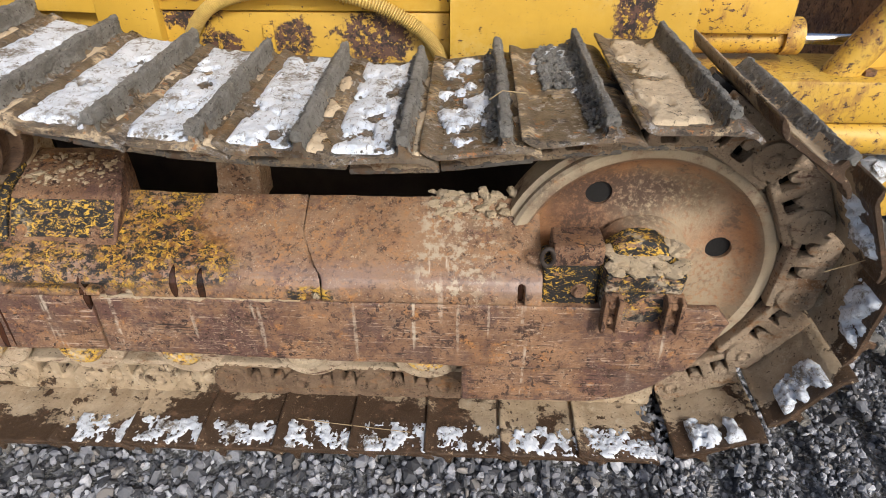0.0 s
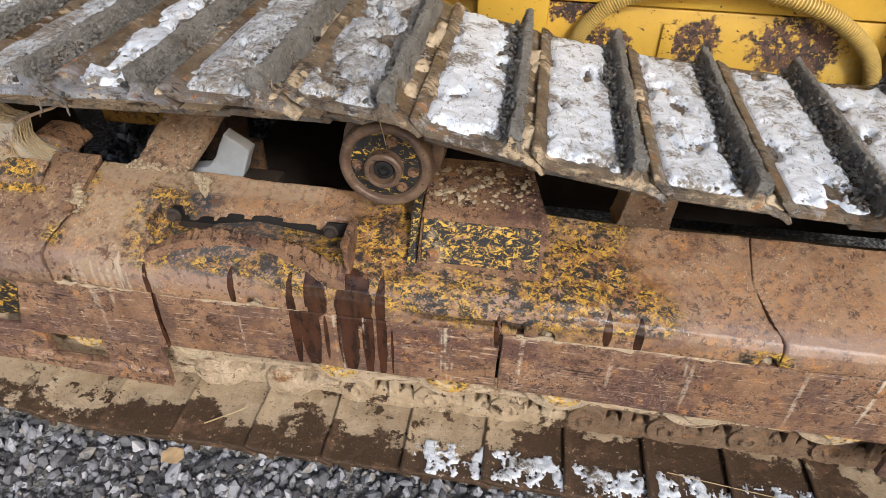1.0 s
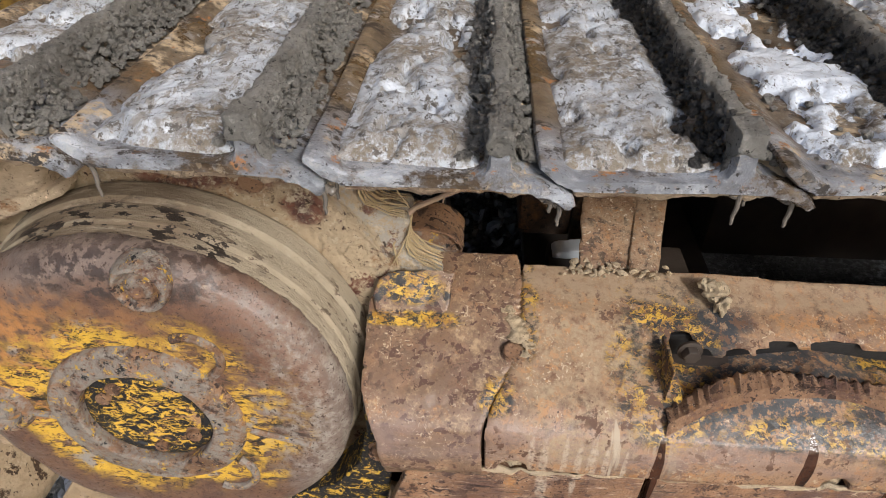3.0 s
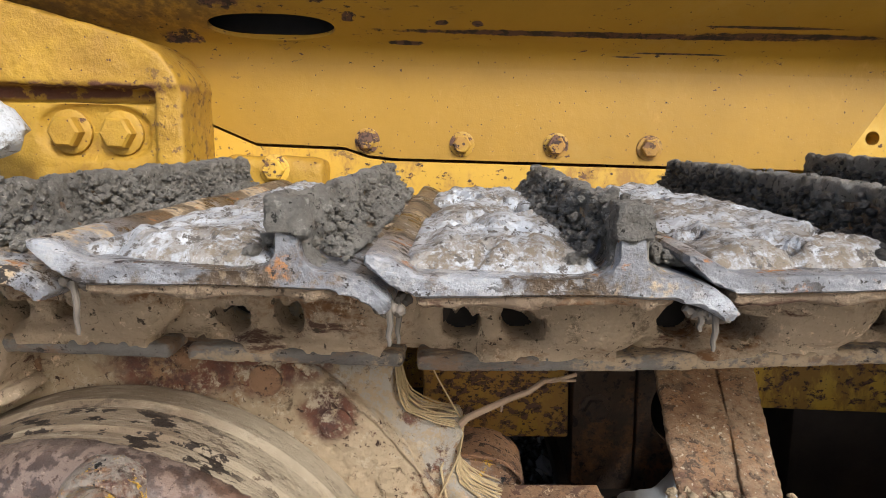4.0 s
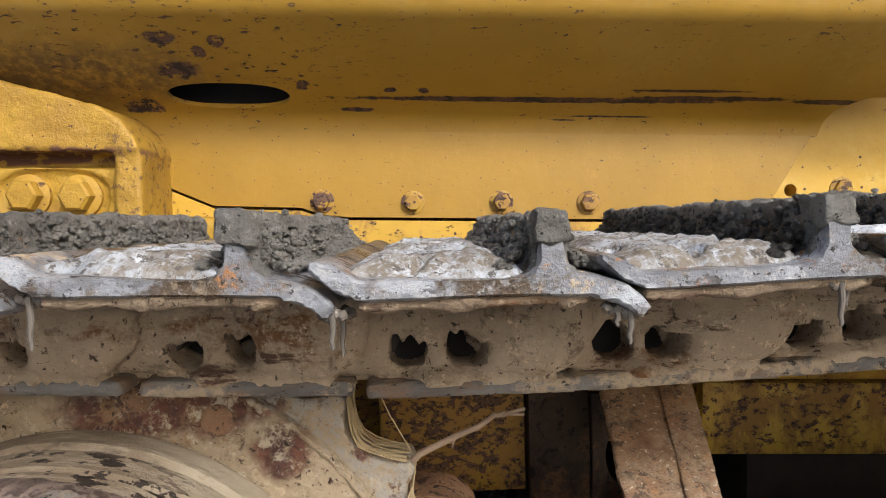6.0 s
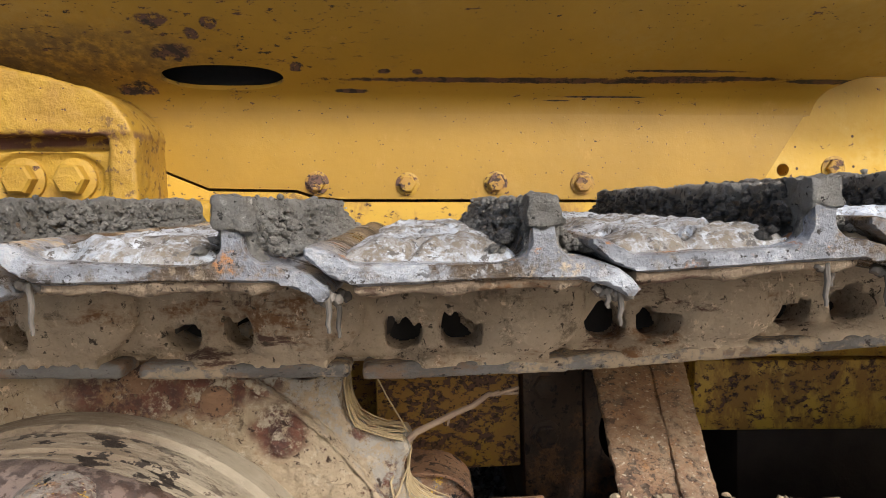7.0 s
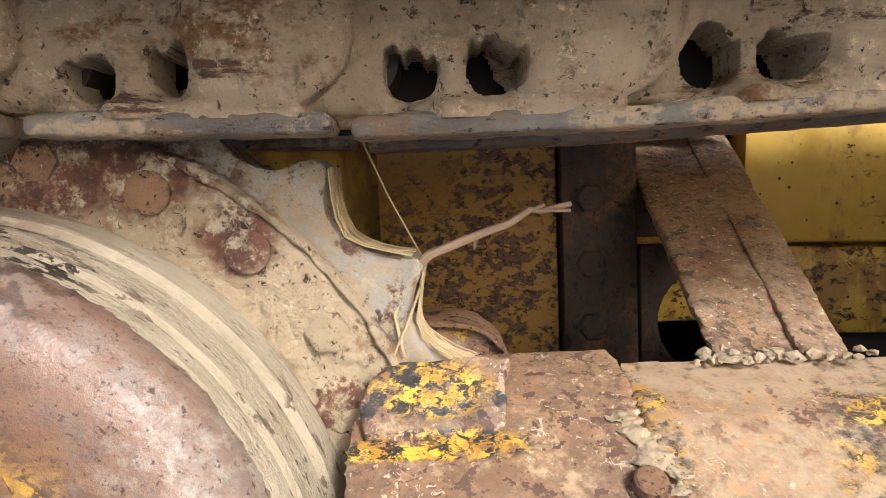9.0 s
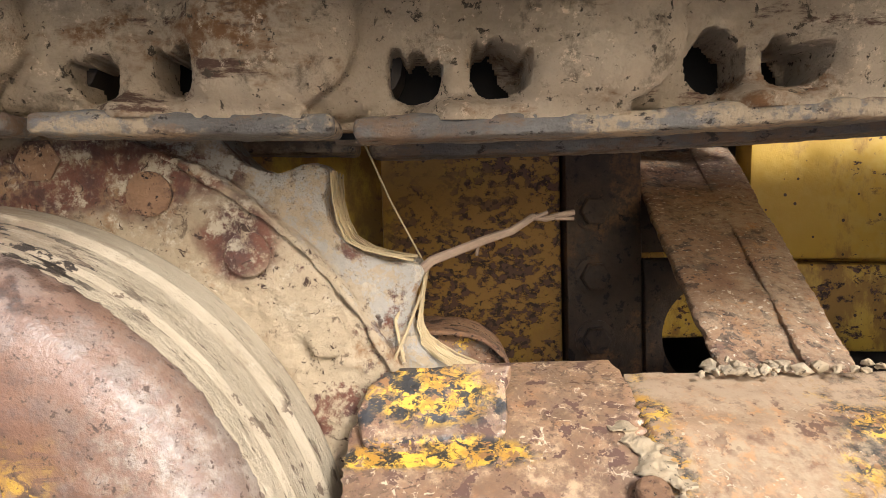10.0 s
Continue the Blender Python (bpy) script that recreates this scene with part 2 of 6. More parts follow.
def make_cover(name, x0, x1):
    """Worn paint, rust and dirt of the covers between x0 and x1."""
    s = Shader(name, 0.42, spec=0.5)
    rust_base(s)

    def here(x, w):
        return x + w > x0 and x - w < x1

    if here(-1.87, 0.10):
        s.over((0.16, 0.10, 0.064), s.both(s.blob((-1.87, 1.40, 0.60), (0.12, 0.3, 0.2), 0.6, 10, 0.4), s.spots(30, 0.30, 0.60, 8, 0.8, shift=(5, 1, 1))))
        s.over((0.36, 0.25, 0.15), s.both(s.spots(20, 0.50, 0.62, 8, 0.8, shift=(5, 9, 1)), s.spots(110, 0.38, 0.58, 5)), 0.8)
        s.over((0.095, 0.050, 0.036), s.both(s.blob((-1.865, 1.40, 0.62), (0.10, 0.3, 0.2), 0.5, 10, 0.4), s.spots(62, 0.565, 0.585, 5, 0.62, shift=(1, 2, 1))), 0.8)
    if here(-1.60, 0.20) and x1 > -1.7:
        rear_end = s.blob((-1.62, 1.45, 0.64), (0.22, 0.12, 0.09), 0.8, 10, 0.5)
        s.over((0.205, 0.135, 0.084), s.both(rear_end, s.spots(34, 0.34, 0.58, 8, 0.8, shift=(2, 7, 3))), 0.9)
        s.over((0.125, 0.062, 0.036), s.both(rear_end, s.spots(48, 0.53, 0.58, 7, 0.75, shift=(8, 3, 3))), 0.8)
    if x1 > -1.7:
        s.over((0.285, 0.185, 0.112), s.math("MULTIPLY", s.spots(16, 0.42, 0.62, 7, 0.75, shift=(4, 4, 7)), 0.6))
        s.over((0.34, 0.175, 0.075), s.both(s.spots(80, 0.50, 0.60, 6, 0.72, shift=(6, 4, 2)), s.spots(9, 0.38, 0.56, 5, shift=(2, 3, 0))), 0.6)
    s.over((0.47, 0.37, 0.26), s.both(s.spots(150, 0.585, 0.64, 4, 0.7, shift=(5, 7, 6), warp=1.0), s.spots(14, 0.42, 0.56, 4, shift=(0, 6, 3))), 0.9)
    bend_wear_sheen(s)
    flakes = s.both(s.spots(105, 0.50, 0.53, 9, 0.80, stretch=(0.8, 1, 1.1), warp=0.8), s.spots(20, 0.42, 0.52, 6, 0.7, shift=(3, 1, 8)))
    # old paint that stands in flakes round the raised pad, the torn cover and the rear end
    zones = [((-0.69, 1.40, 0.62), (0.12, 0.2, 0.12)), ((-0.90, 1.36, 0.56), (0.22, 0.2, 0.05)), ((-1.09, 1.40, 0.60), (0.09, 0.2, 0.10)),
             ((-1.22, 1.40, 0.58), (0.13, 0.2, 0.05)), ((-1.58, 1.42, 0.62), (0.07, 0.2, 0.07)), ((-1.920, 1.466, 0.689), (0.050, 0.025, 0.022)), ((-1.92, 1.438, 0.655), (0.080, 0.014, 0.010)),
             ((-1.758, 1.44, 0.66), (0.012, 0.2, 0.035)), ((-1.800, 1.36, 0.60), (0.022, 0.2, 0.016)), ((-1.600, 1.37, 0.605), (0.035, 0.1, 0.016)), ((-0.58, 1.34, 0.57), (0.10, 0.1, 0.04)), ((-0.31, 1.32, 0.51), (0.06, 0.1, 0.025)),
             ((-1.36, 1.36, 0.578), (0.16, 0.1, 0.014))]
    z = s.stains([(c, r) for c, r in zones if here(c[0], r[0])], 0.5, 22, 0.5)
    if here(-1.925, 0.02):
        dense = s.stains([((-1.918, 1.466, 0.689), (0.036, 0.013, 0.015)), ((-1.945, 1.436, 0.652), (0.042, 0.007, 0.007))], 0.3, 30, 0.6)
        s.over((0.022, 0.022, 0.024), s.both(s.blob((-1.925, 1.462, 0.681), (0.06, 0.018, 0.016), 0.5, 30, 0.8), s.spots(70, 0.46, 0.50, 7, 0.75)))
        s.over((0.58, 0.35, 0.045), s.both(dense, s.spots(75, 0.45, 0.47, 8, 0.76, stretch=(0.7, 1, 1))), 0.45)
    if here(-0.66, 0.14):
        s.over((0.15, 0.065, 0.022), s.both(s.blob((-0.66, 1.38, 0.585), (0.14, 0.2, 0.055), 0.6, 14, 0.5), s.spots(50, 0.40, 0.55, 6)), 0.35)
    if here(-1.10, 0.07) and x1 > -1.2:
        s.over((0.19, 0.085, 0.03), s.both(s.blob((-1.10, 1.38, 0.60), (0.07, 0.2, 0.07), 0.6, 14, 0.5), s.spots(50, 0.42, 0.55, 6)), 0.35)
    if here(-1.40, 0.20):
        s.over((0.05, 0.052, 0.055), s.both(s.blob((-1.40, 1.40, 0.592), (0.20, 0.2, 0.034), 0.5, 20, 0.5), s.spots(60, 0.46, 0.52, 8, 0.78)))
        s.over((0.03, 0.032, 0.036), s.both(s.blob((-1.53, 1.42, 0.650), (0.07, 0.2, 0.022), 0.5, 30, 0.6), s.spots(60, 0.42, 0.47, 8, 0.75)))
    s.over((0.02, 0.019, 0.018), s.both(z, s.spots(55, 0.47, 0.50, 8, 0.78, stretch=(0.7, 1, 1), shift=(9, 2, 1))))
    s.over(s._mix((0.50, 0.30, 0.042), (0.34, 0.18, 0.03), s.spots(40, 0.45, 0.58, 5)), s.both(z, flakes))
    s.over((0.20, 0.10, 0.04), s.both(z, s.spots(90, 0.59, 0.63, 5, shift=(5, 5, 0))))
    # dried mud wash and the runs below it
    if here(-1.685, 0.05):
        wash = s.blob((-1.685, 1.38, 0.61), (0.080, 0.3, 0.11), 0.6, 16, 0.6)
        s.over((0.32, 0.24, 0.155), s.both(wash, s.both(s.spots(24, 0.40, 0.60, 8, 0.8), s.spots(120, 0.30, 0.62, 5))), 0.9)
        if x1 > -1.7:
            s.over((0.105, 0.055, 0.034), s.both(s.spots(66, 0.555, 0.585, 6, 0.68, shift=(1, 9, 1)), s.spots(9, 0.44, 0.56, 4, shift=(5, 2, 2))), 0.8)
        s.over((0.38, 0.31, 0.23), s.both(s.blob((-1.68, 1.32, 0.53), (0.10, 0.1, 0.07), 0.5, 14, 0.3), s.spots(40, 0.56, 0.63, 4, stretch=(1, 0.2, 0.08), shift=(2, 5, 2))), 0.9)
        s.over((0.30, 0.215, 0.14), s.both(s.blob((-1.40, 1.515, 0.680), (0.50, 0.034, 0.05), 0.5, 16, 0.4), s.spots(60, 0.36, 0.60, 6, 0.75)), 0.9)      # dust on the flat top
    if here(0.02, 0.10):
        s.over(DUST, s.both(s.blob((0.02, 1.4, 0.60), (0.10, 0.3, 0.10), 0.6, 16, 0.6), s.spots(40, 0.50, 0.6, 6, 0.7)))
        s.over((0.50, 0.42, 0.32), s.both(s.blob((-0.02, 1.33, 0.53), (0.05, 0.1, 0.10), 0.6, 16, 0.4), s.spots(40, 0.55, 0.63, 4, stretch=(1, 0.2, 0.15), shift=(7, 5, 2))))
    pale_runs(s, 0.52, 0.9, x0, x1)
    oil_runs(s, 0.52, 0.9, x0, x1)
    return s.done((s.noise(30, 4, 0.5), 0.002), (s.noise(220, 4, 0.65), 0.0008))


M_COVEREND = make_cover("rusty end cover paint", -2.1, -1.80)
M_COVERREAR = make_cover("rusty rear cover paint", -1.80, -1.24)
M_COVER = make_cover("rusty cover paint", -1.24, -0.30)
M_COVERFRONT = make_cover("rusty front cover paint", -0.30, 0.3)


def make_yellow(name, chips=0.62, grime_and_shade=0.6, shade=YEL):
    s = Shader(name, 0.48, spec=0.45)
    s.base(shade, tuple(c * 0.86 for c in shade), s.spots(5, 0.3, 0.7, 5))
    s.over((0.60, 0.42, 0.12), s.both(s.spots(3.0, 0.45, 0.75, 5, shift=(1, 1, 7)), s.spots(70, 0.3, 0.7)))
    s.over((0.33, 0.18, 0.045), s.spots(14, grime_and_shade, grime_and_shade + 0.14, 7, 0.75, stretch=(1, 1, 0.5), shift=(4, 0, 0)), 0.7)
    chip = s.both(s.spots(75, chips, chips + 0.02, 8, 0.74, stretch=(0.7, 1, 1), shift=(2, 2, 2)), s.spots(3.2, 0.40, 0.5, 4, shift=(6, 1, 1)))
    s.over((0.13, 0.07, 0.05), chip, 0.8)
    s.over((0.05, 0.03, 0.022), s.both(chip, s.spots(130, 0.5, 0.56, 5)), 0.8)
    s.over((0.08, 0.05, 0.035), s.ramp(s.cells(38, shift=(1, 2, 3)), 0.10, 0.085), 0.8)
    return s.done((s.noise(20, 4, 0.6), 0.002), (chip, -0.0006), (s.noise(500, 2, 0.5), 0.0002))


M_YEL = make_yellow("yellow enamel")
M_YELWORN = make_yellow("worn yellow enamel", 0.575, 0.5)
M_YELOLD = make_yellow("old yellow enamel", 0.545, 0.44, (0.60, 0.375, 0.055))


# rustier, darker copy of the old enamel; the inner plate's shade is in it
M_YELSHADED = make_yellow("rusty yellow enamel darkened for shade", 0.505, 0.36, (0.40, 0.235, 0.035))
M_YELBOLT = make_yellow("rust-bitten yellow enamel", 0.50, 0.42, (0.42, 0.25, 0.035))


def make_cast():
    """Thick enamel over rough casting, grimy and chipped along its lip."""
    s = Shader("enamelled casting", 0.5, spec=0.4)
    s.base((0.41, 0.245, 0.030), (0.31, 0.175, 0.026), s.spots(7, 0.35, 0.65, 6, 0.7))
    s.over((0.26, 0.14, 0.03), s.spots(13, 0.54, 0.70, 7, 0.75, stretch=(1, 1, 0.6)), 0.7)
    lip = s.blob((-2.50, 1.79, 1.141), (0.20, 0.2, 0.011), 0.5, 16, 0.45)
    s.over((0.12, 0.052, 0.035), s.both(lip, s.spots(40, 0.42, 0.5, 6)), 0.8)
    s.over((0.15, 0.085, 0.035), s.both(s.blob((-2.335, 1.82, 1.09), (0.05, 0.2, 0.10), 0.6, 20, 0.6), s.spots(80, 0.56, 0.62, 6)), 0.8)
    chip = s.either(s.spots(85, 0.63, 0.65, 7, 0.72, shift=(3, 1, 2)), s.ramp(s.cells(60, shift=(4, 2, 3)), 0.09, 0.07))
    s.over((0.10, 0.05, 0.035), chip, 0.8)
    return s.done((s.noise(35, 6, 0.7), 0.005), (chip, -0.0006), (s.noise(150, 3, 0.6), 0.0008))


M_CAST = make_cast()


def make_shoe():
    s = Shader("track shoe steel", 0.50, spec=0.5)
    s.base((0.15, 0.115, 0.078), (0.070, 0.050, 0.034), s.spots(14, 0.38, 0.62, 8, 0.78))
    s.over((0.135, 0.082, 0.042), s.spots(9, 0.52, 0.62, 7, 0.75, shift=(3, 3, 3)))
    near = s.blob((-2.3, 1.24, 1.0), (0.95, 0.10, 0.3), 0.5, 6, 0.3)
    s.over((0.165, 0.172, 0.19), s.both(near, s.spots(26, 0.36, 0.50, 8, 0.78)), 0.30)
    s.over((0.37, 0.39, 0.42), s.both(near, s.spots(26, 0.50, 0.66, 7, 0.72, stretch=(0.5, 1, 1), shift=(2, 7, 1))), 0.25)      # ice along the outer edge
    s.over(WETMUD, s.spots(7, 0.53, 0.59, 7, 0.7, shift=(0, 4, 1)), 0.24)
    s.over((0.33, 0.33, 0.335), s.both(s.spots(60, 0.51, 0.60, 8, 0.78, shift=(5, 0, 5)), s.spots(9, 0.45, 0.62)), 0.35)
    s.over((0.44, 0.34, 0.22), s.both(s.spots(9, 0.54, 0.60, 7, 0.7, shift=(8, 0, 0)), s.spots(90, 0.38, 0.56, 6, 0.7)), 0.85)
    s.over((0.32, 0.15, 0.06), s.both(s.spots(38, 0.61, 0.66, 5, shift=(8, 2, 0)), s.spots(160, 0.4, 0.55)), 0.8)
    s.over((0.030, 0.024, 0.020), s.both(s.spots(48, 0.545, 0.575, 7, 0.75, stretch=(0.6, 1, 1), shift=(3, 8, 2)), s.spots(11, 0.42, 0.54, 4, shift=(1, 2, 9))), 0.6)
    s.over((0.022, 0.018, 0.015), s.spots(180, 0.60, 0.66, 4, 0.7), 0.5)
    return s.done((s.noise(30, 4, 0.6), 0.003), (s.noise(150, 5, 0.72), 0.0022))


M_SHOE = make_shoe()


def make_inner():
    s = Shader("mud caked shoe", 0.85, spec=0.3)
    s.base(SAND, (0.29, 0.215, 0.135), s.spots(9, 0.3, 0.7, 7, 0.75))
    s.over((0.47, 0.39, 0.28), s.both(s.spots(20, 0.52, 0.66, 6, 0.7, shift=(4, 2, 2)), s.spots(120, 0.36, 0.6, 5)))
    xyz = s.t.nodes.new("ShaderNodeSeparateXYZ")
    s.t.links.new(s.geo.outputs["Position"], xyz.inputs[0])
    splash = s.math("MULTIPLY", s.math("SUBTRACT", 1.352, xyz.outputs["Y"]), 1.7)
    soaked = s.math("MULTIPLY", s.blob((-0.36, 1.35, 0.06), (0.42, 0.5, 0.3), 0.4, 4, 0.3), 0.18)
    wet = s.either(s.ramp(s.math("ADD", s.noise(4.6, 8, 0.72, shift=(2.3, 0.4, 0)), s.math("ADD", splash, s.math("SUBTRACT", soaked, s.math("MULTIPLY", s.blob((-2.42, 1.45, 0.25), (0.42, 0.5, 0.5), 0.5, 4, 0.3), 0.10)))), 0.52, 0.55), s.both(s.spots(16, 0.56, 0.59, 6, 0.7, shift=(1, 2, 2)), s.spots(5, 0.4, 0.5)))
    s.over((0.060, 0.036, 0.021), wet, 0.38)
    s.over((0.135, 0.078, 0.046), s.both(wet, s.spots(12, 0.52, 0.64, 7, 0.75)), 0.6)
    s.over((0.33, 0.25, 0.165), s.both(wet, s.spots(60, 0.60, 0.63, 6, 0.75, shift=(2, 6, 2))), 0.8)
    s.over((0.07, 0.045, 0.028), s.spots(75, 0.63, 0.67, 4, 0.65))
    s.over((0.05, 0.033, 0.022), s.both(s.spots(90, 0.60, 0.65, 5, 0.72, shift=(1, 4, 1), warp=1.2), s.spots(18, 0.47, 0.56)))
    return s.done((s.noise(28, 6, 0.7), 0.007), (wet, -0.0018), (s.noise(160, 5, 0.72), 0.0028))


M_INNER = make_inner()


def make_mud(name, a, b, rough=0.92, grain=150, relief=0.004, rust=0.0):
    s = Shader(name, rough, spec=0.2)
    s.base(a, b, s.spots(12, 0.34, 0.66, 8, 0.78))
    s.over(tuple(c * 0.55 for c in a), s.spots(30, 0.54, 0.66, 8, 0.78, shift=(3, 3, 9)))
    if rust:
        s.over((0.27, 0.14, 0.065), s.both(s.spots(13, 0.52, 0.66, 6, 0.7, stretch=(0.6, 1, 1.6), shift=(3, 0, 7)), s.spots(80, 0.36, 0.58, 5, 0.7)))
        s.over((0.15, 0.085, 0.06), s.spots(22, 0.58, 0.66, 7, 0.75, stretch=(0.35, 1, 1.6), shift=(0, 5, 2)))
    s.over(tuple(c * 0.22 for c in a), s.spots(grain * 1.1, 0.60, 0.66, 5, 0.68, shift=(1, 6, 2)))
    s.over(tuple(c * 0.12 for c in a), s.both(s.spots(grain * 0.6, 0.60, 0.65, 5, 0.72, shift=(1, 4, 1), warp=1.2), s.spots(18, 0.50, 0.58)))
    s.over(tuple(min(1, c * 1.4) for c in b), s.both(s.spots(grain * 0.8, 0.56, 0.66, 6, 0.75), s.spots(9, 0.4, 0.6)))
    return s.done((s.noise(40, 6, 0.7), relief), (s.noise(grain * 1.4, 5, 0.78), relief * 0.9))


M_CLAY = make_mud("dried clay", (0.46, 0.37, 0.26), (0.40, 0.31, 0.20))
M_LINK = make_mud("clay on links", (0.50, 0.385, 0.265), (0.62, 0.495, 0.355), 0.9, 110, 0.008, 1.0)
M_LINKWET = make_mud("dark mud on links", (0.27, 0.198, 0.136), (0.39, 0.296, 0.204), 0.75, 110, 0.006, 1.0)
M_LINKRUST = make_mud("rusty mud on links", (0.155, 0.10, 0.064), (0.24, 0.165, 0.108), 0.6, 110, 0.006, 1.0)
M_DARKMUD = make_mud("dark frozen mud", (0.19, 0.178, 0.158), (0.31, 0.295, 0.27), 0.7, 160, 0.009)
M_BLACKMUD = make_mud("black wet mud", (0.05, 0.048, 0.046), (0.12, 0.115, 0.11), 0.45, 160, 0.009)
M_SANDY = make_mud("pale sandy mud", (0.52, 0.42, 0.29), (0.44, 0.345, 0.235), 0.8, 90, 0.003)


def make_snow(name, dirt, a=(0.65, 0.70, 0.77), b=(0.45, 0.49, 0.54)):
    s = Shader(name, 0.40, spec=0.5)
    s.base(a, b, s.spots(18, 0.3, 0.7, 7, 0.72))
    s.over((0.17, 0.14, 0.105), s.both(s.spots(9, dirt - 0.03, dirt + 0.06, 7, 0.75, shift=(1, 7, 0)), s.spots(110, 0.36, 0.54, 6, 0.75)), 0.8)
    s.over((0.25, 0.235, 0.215), s.spots(50, dirt, dirt + 0.07, 8, 0.80, stretch=(1.5, 0.6, 1), warp=0.6), 0.8)
    s.over((0.09, 0.08, 0.07), s.spots(85, dirt + 0.05, dirt + 0.08, 7, 0.78, stretch=(1.2, 0.8, 1), shift=(2, 2, 2)), 0.8)
    return s.done((s.noise(45, 5, 0.6), 0.005), (s.noise(220, 4, 0.7), 0.0018))


M_SNOW = make_snow("packed snow", 0.545, (0.69, 0.735, 0.80), (0.50, 0.54, 0.59))
M_SNOWCLEAN = make_snow("clean snow", 0.56, (0.72, 0.755, 0.80), (0.52, 0.55, 0.595))
M_ICE = make_snow("dirty ice", 0.505, (0.55, 0.585, 0.63), (0.27, 0.285, 0.305))


def make_metal(name, a, b, rough=0.45, metal=0.7, clay=0.0):
    s = Shader(name, rough, metal)
    s.base(a, b, s.spots(18, 0.35, 0.65, 7, 0.75, stretch=(0.5, 1, 1)))
    if clay:
        s.over((0.20, 0.135, 0.09), s.spots(24, 0.47, 0.60, 7, 0.75, stretch=(0.5, 1, 1)), 0.8)
        s.over((0.40, 0.31, 0.21), s.both(s.spots(12, 0.49, 0.57, 7, 0.75, stretch=(0.6, 1, 1), shift=(3, 3, 1)), s.spots(120, 0.36, 0.55, 5)), 0.9)
    s.over((0.04, 0.032, 0.028), s.spots(110, 0.57, 0.64, 6, 0.75, stretch=(0.6, 1, 1)), 0.7)
    return s.done((s.noise(60, 6, 0.75, stretch=(0.5, 1, 1)), 0.004 if clay else 0.001), (s.noise(240, 4, 0.7), 0.002 if clay else 0.0002))


M_RAIL = make_metal("worn rail", (0.20, 0.19, 0.175), (0.11, 0.10, 0.09), 0.5, 0.0, 1.0)
M_CHROME = make_metal("chrome rod", (0.75, 0.76, 0.78), (0.68, 0.69, 0.7), 0.12, 1.0)


def make_idler():
    s = Shader("idler rust", 0.6)
    rust_base(s)
    c = (0.444, 1.5, 0.502)
    face = s.blob(c, (0.29, 0.5, 0.29), 0.12, 20, 0.04)
    s.over(s._mix((0.45, 0.215, 0.092), (0.27, 0.14, 0.076), s.spots(7, 0.36, 0.62, 7, 0.7, shift=(2, 7, 0))), s.math("MULTIPLY", s.both(face, s.spots(90, 0.10, 0.50, 5, 0.7)), 0.85))
    s.over((0.13, 0.075, 0.048), s.both(face, s.both(s.spots(16, 0.52, 0.62, 8, 0.76, shift=(3, 3, 5)), s.spots(110, 0.36, 0.52, 5))), 0.6)
    s.over((0.40, 0.325, 0.225), s.both(s.math("SUBTRACT", 1.0, face), s.spots(12, 0.32, 0.52, 7, 0.75)), 0.9)
    s.over((0.36, 0.28, 0.185), s.both(s.blob((0.50, 1.5, 0.650), (0.13, 0.3, 0.10), 1.2, 9, 0.5), s.spots(70, 0.20, 0.56, 6)), 0.9)
    s.over((0.36, 0.28, 0.185), s.both(s.blob((0.62, 1.5, 0.40), (0.10, 0.3, 0.14), 1.2, 9, 0.5), s.spots(70, 0.26, 0.58, 6)), 0.9)
    # shading of the dish painted in: dark top, dark crescent left of the hub
    s.over((0.085, 0.052, 0.036), s.both(s.blob((0.38, 1.5, 0.690), (0.19, 0.3, 0.06), 1.3, 9, 0.6), s.spots(90, 0.30, 0.56, 6, 0.7)))
    s.over((0.10, 0.055, 0.036), s.both(s.blob((0.31, 1.5, 0.60), (0.07, 0.3, 0.11), 1.3, 9, 0.6), s.spots(90, 0.32, 0.58, 6, 0.7)))
    return s.done((s.noise(30, 6, 0.7), 0.004), (s.noise(200, 5, 0.72), 0.002))


M_IDLER = make_idler()


def make_sprocket():
    s = Shader("clay over sprocket", 0.85, spec=0.3)
    s.base((0.55, 0.435, 0.295), (0.45, 0.345, 0.225), s.spots(16, 0.3, 0.7, 8, 0.78))
    rust = s.either(s.blob((-2.17, 1.49, 0.848), (0.115, 0.2, 0.032), 0.5, 24, 0.7), s.blob((-2.056, 1.49, 0.798), (0.026, 0.2, 0.036), 0.6, 24, 0.8))
    rust = s.either(rust, s.spots(10, 0.57, 0.61, 8, 0.72, shift=(1.4, 0, 3.1)))
    s.over(s._mix((0.20, 0.085, 0.055), (0.12, 0.06, 0.05), s.spots(40, 0.4, 0.6, 6)), s.both(rust, s.spots(50, 0.34, 0.50, 7, 0.75, shift=(8, 1, 1))), 0.7)
    s.over((0.36, 0.22, 0.12), s.both(s.spots(22, 0.55, 0.66, 6, 0.7, shift=(4, 4, 4)), s.spots(120, 0.36, 0.55)))
    teeth = s.math("SUBTRACT", 1.0, s.blob((SPX_, 1.5, SPZ_), (0.352, 0.5, 0.352), 0.02, 30, 0.03))
    s.over((0.46, 0.42, 0.36), s.both(teeth, s.spots(60, 0.44, 0.56, 7, 0.75)), 0.6)
    s.over((0.20, 0.145, 0.095), s.spots(55, 0.56, 0.64, 8, 0.78, shift=(2, 0, 7)))
    s.over((0.62, 0.53, 0.39), s.both(s.spots(45, 0.52, 0.62, 7, 0.75), s.spots(9, 0.4, 0.6)))
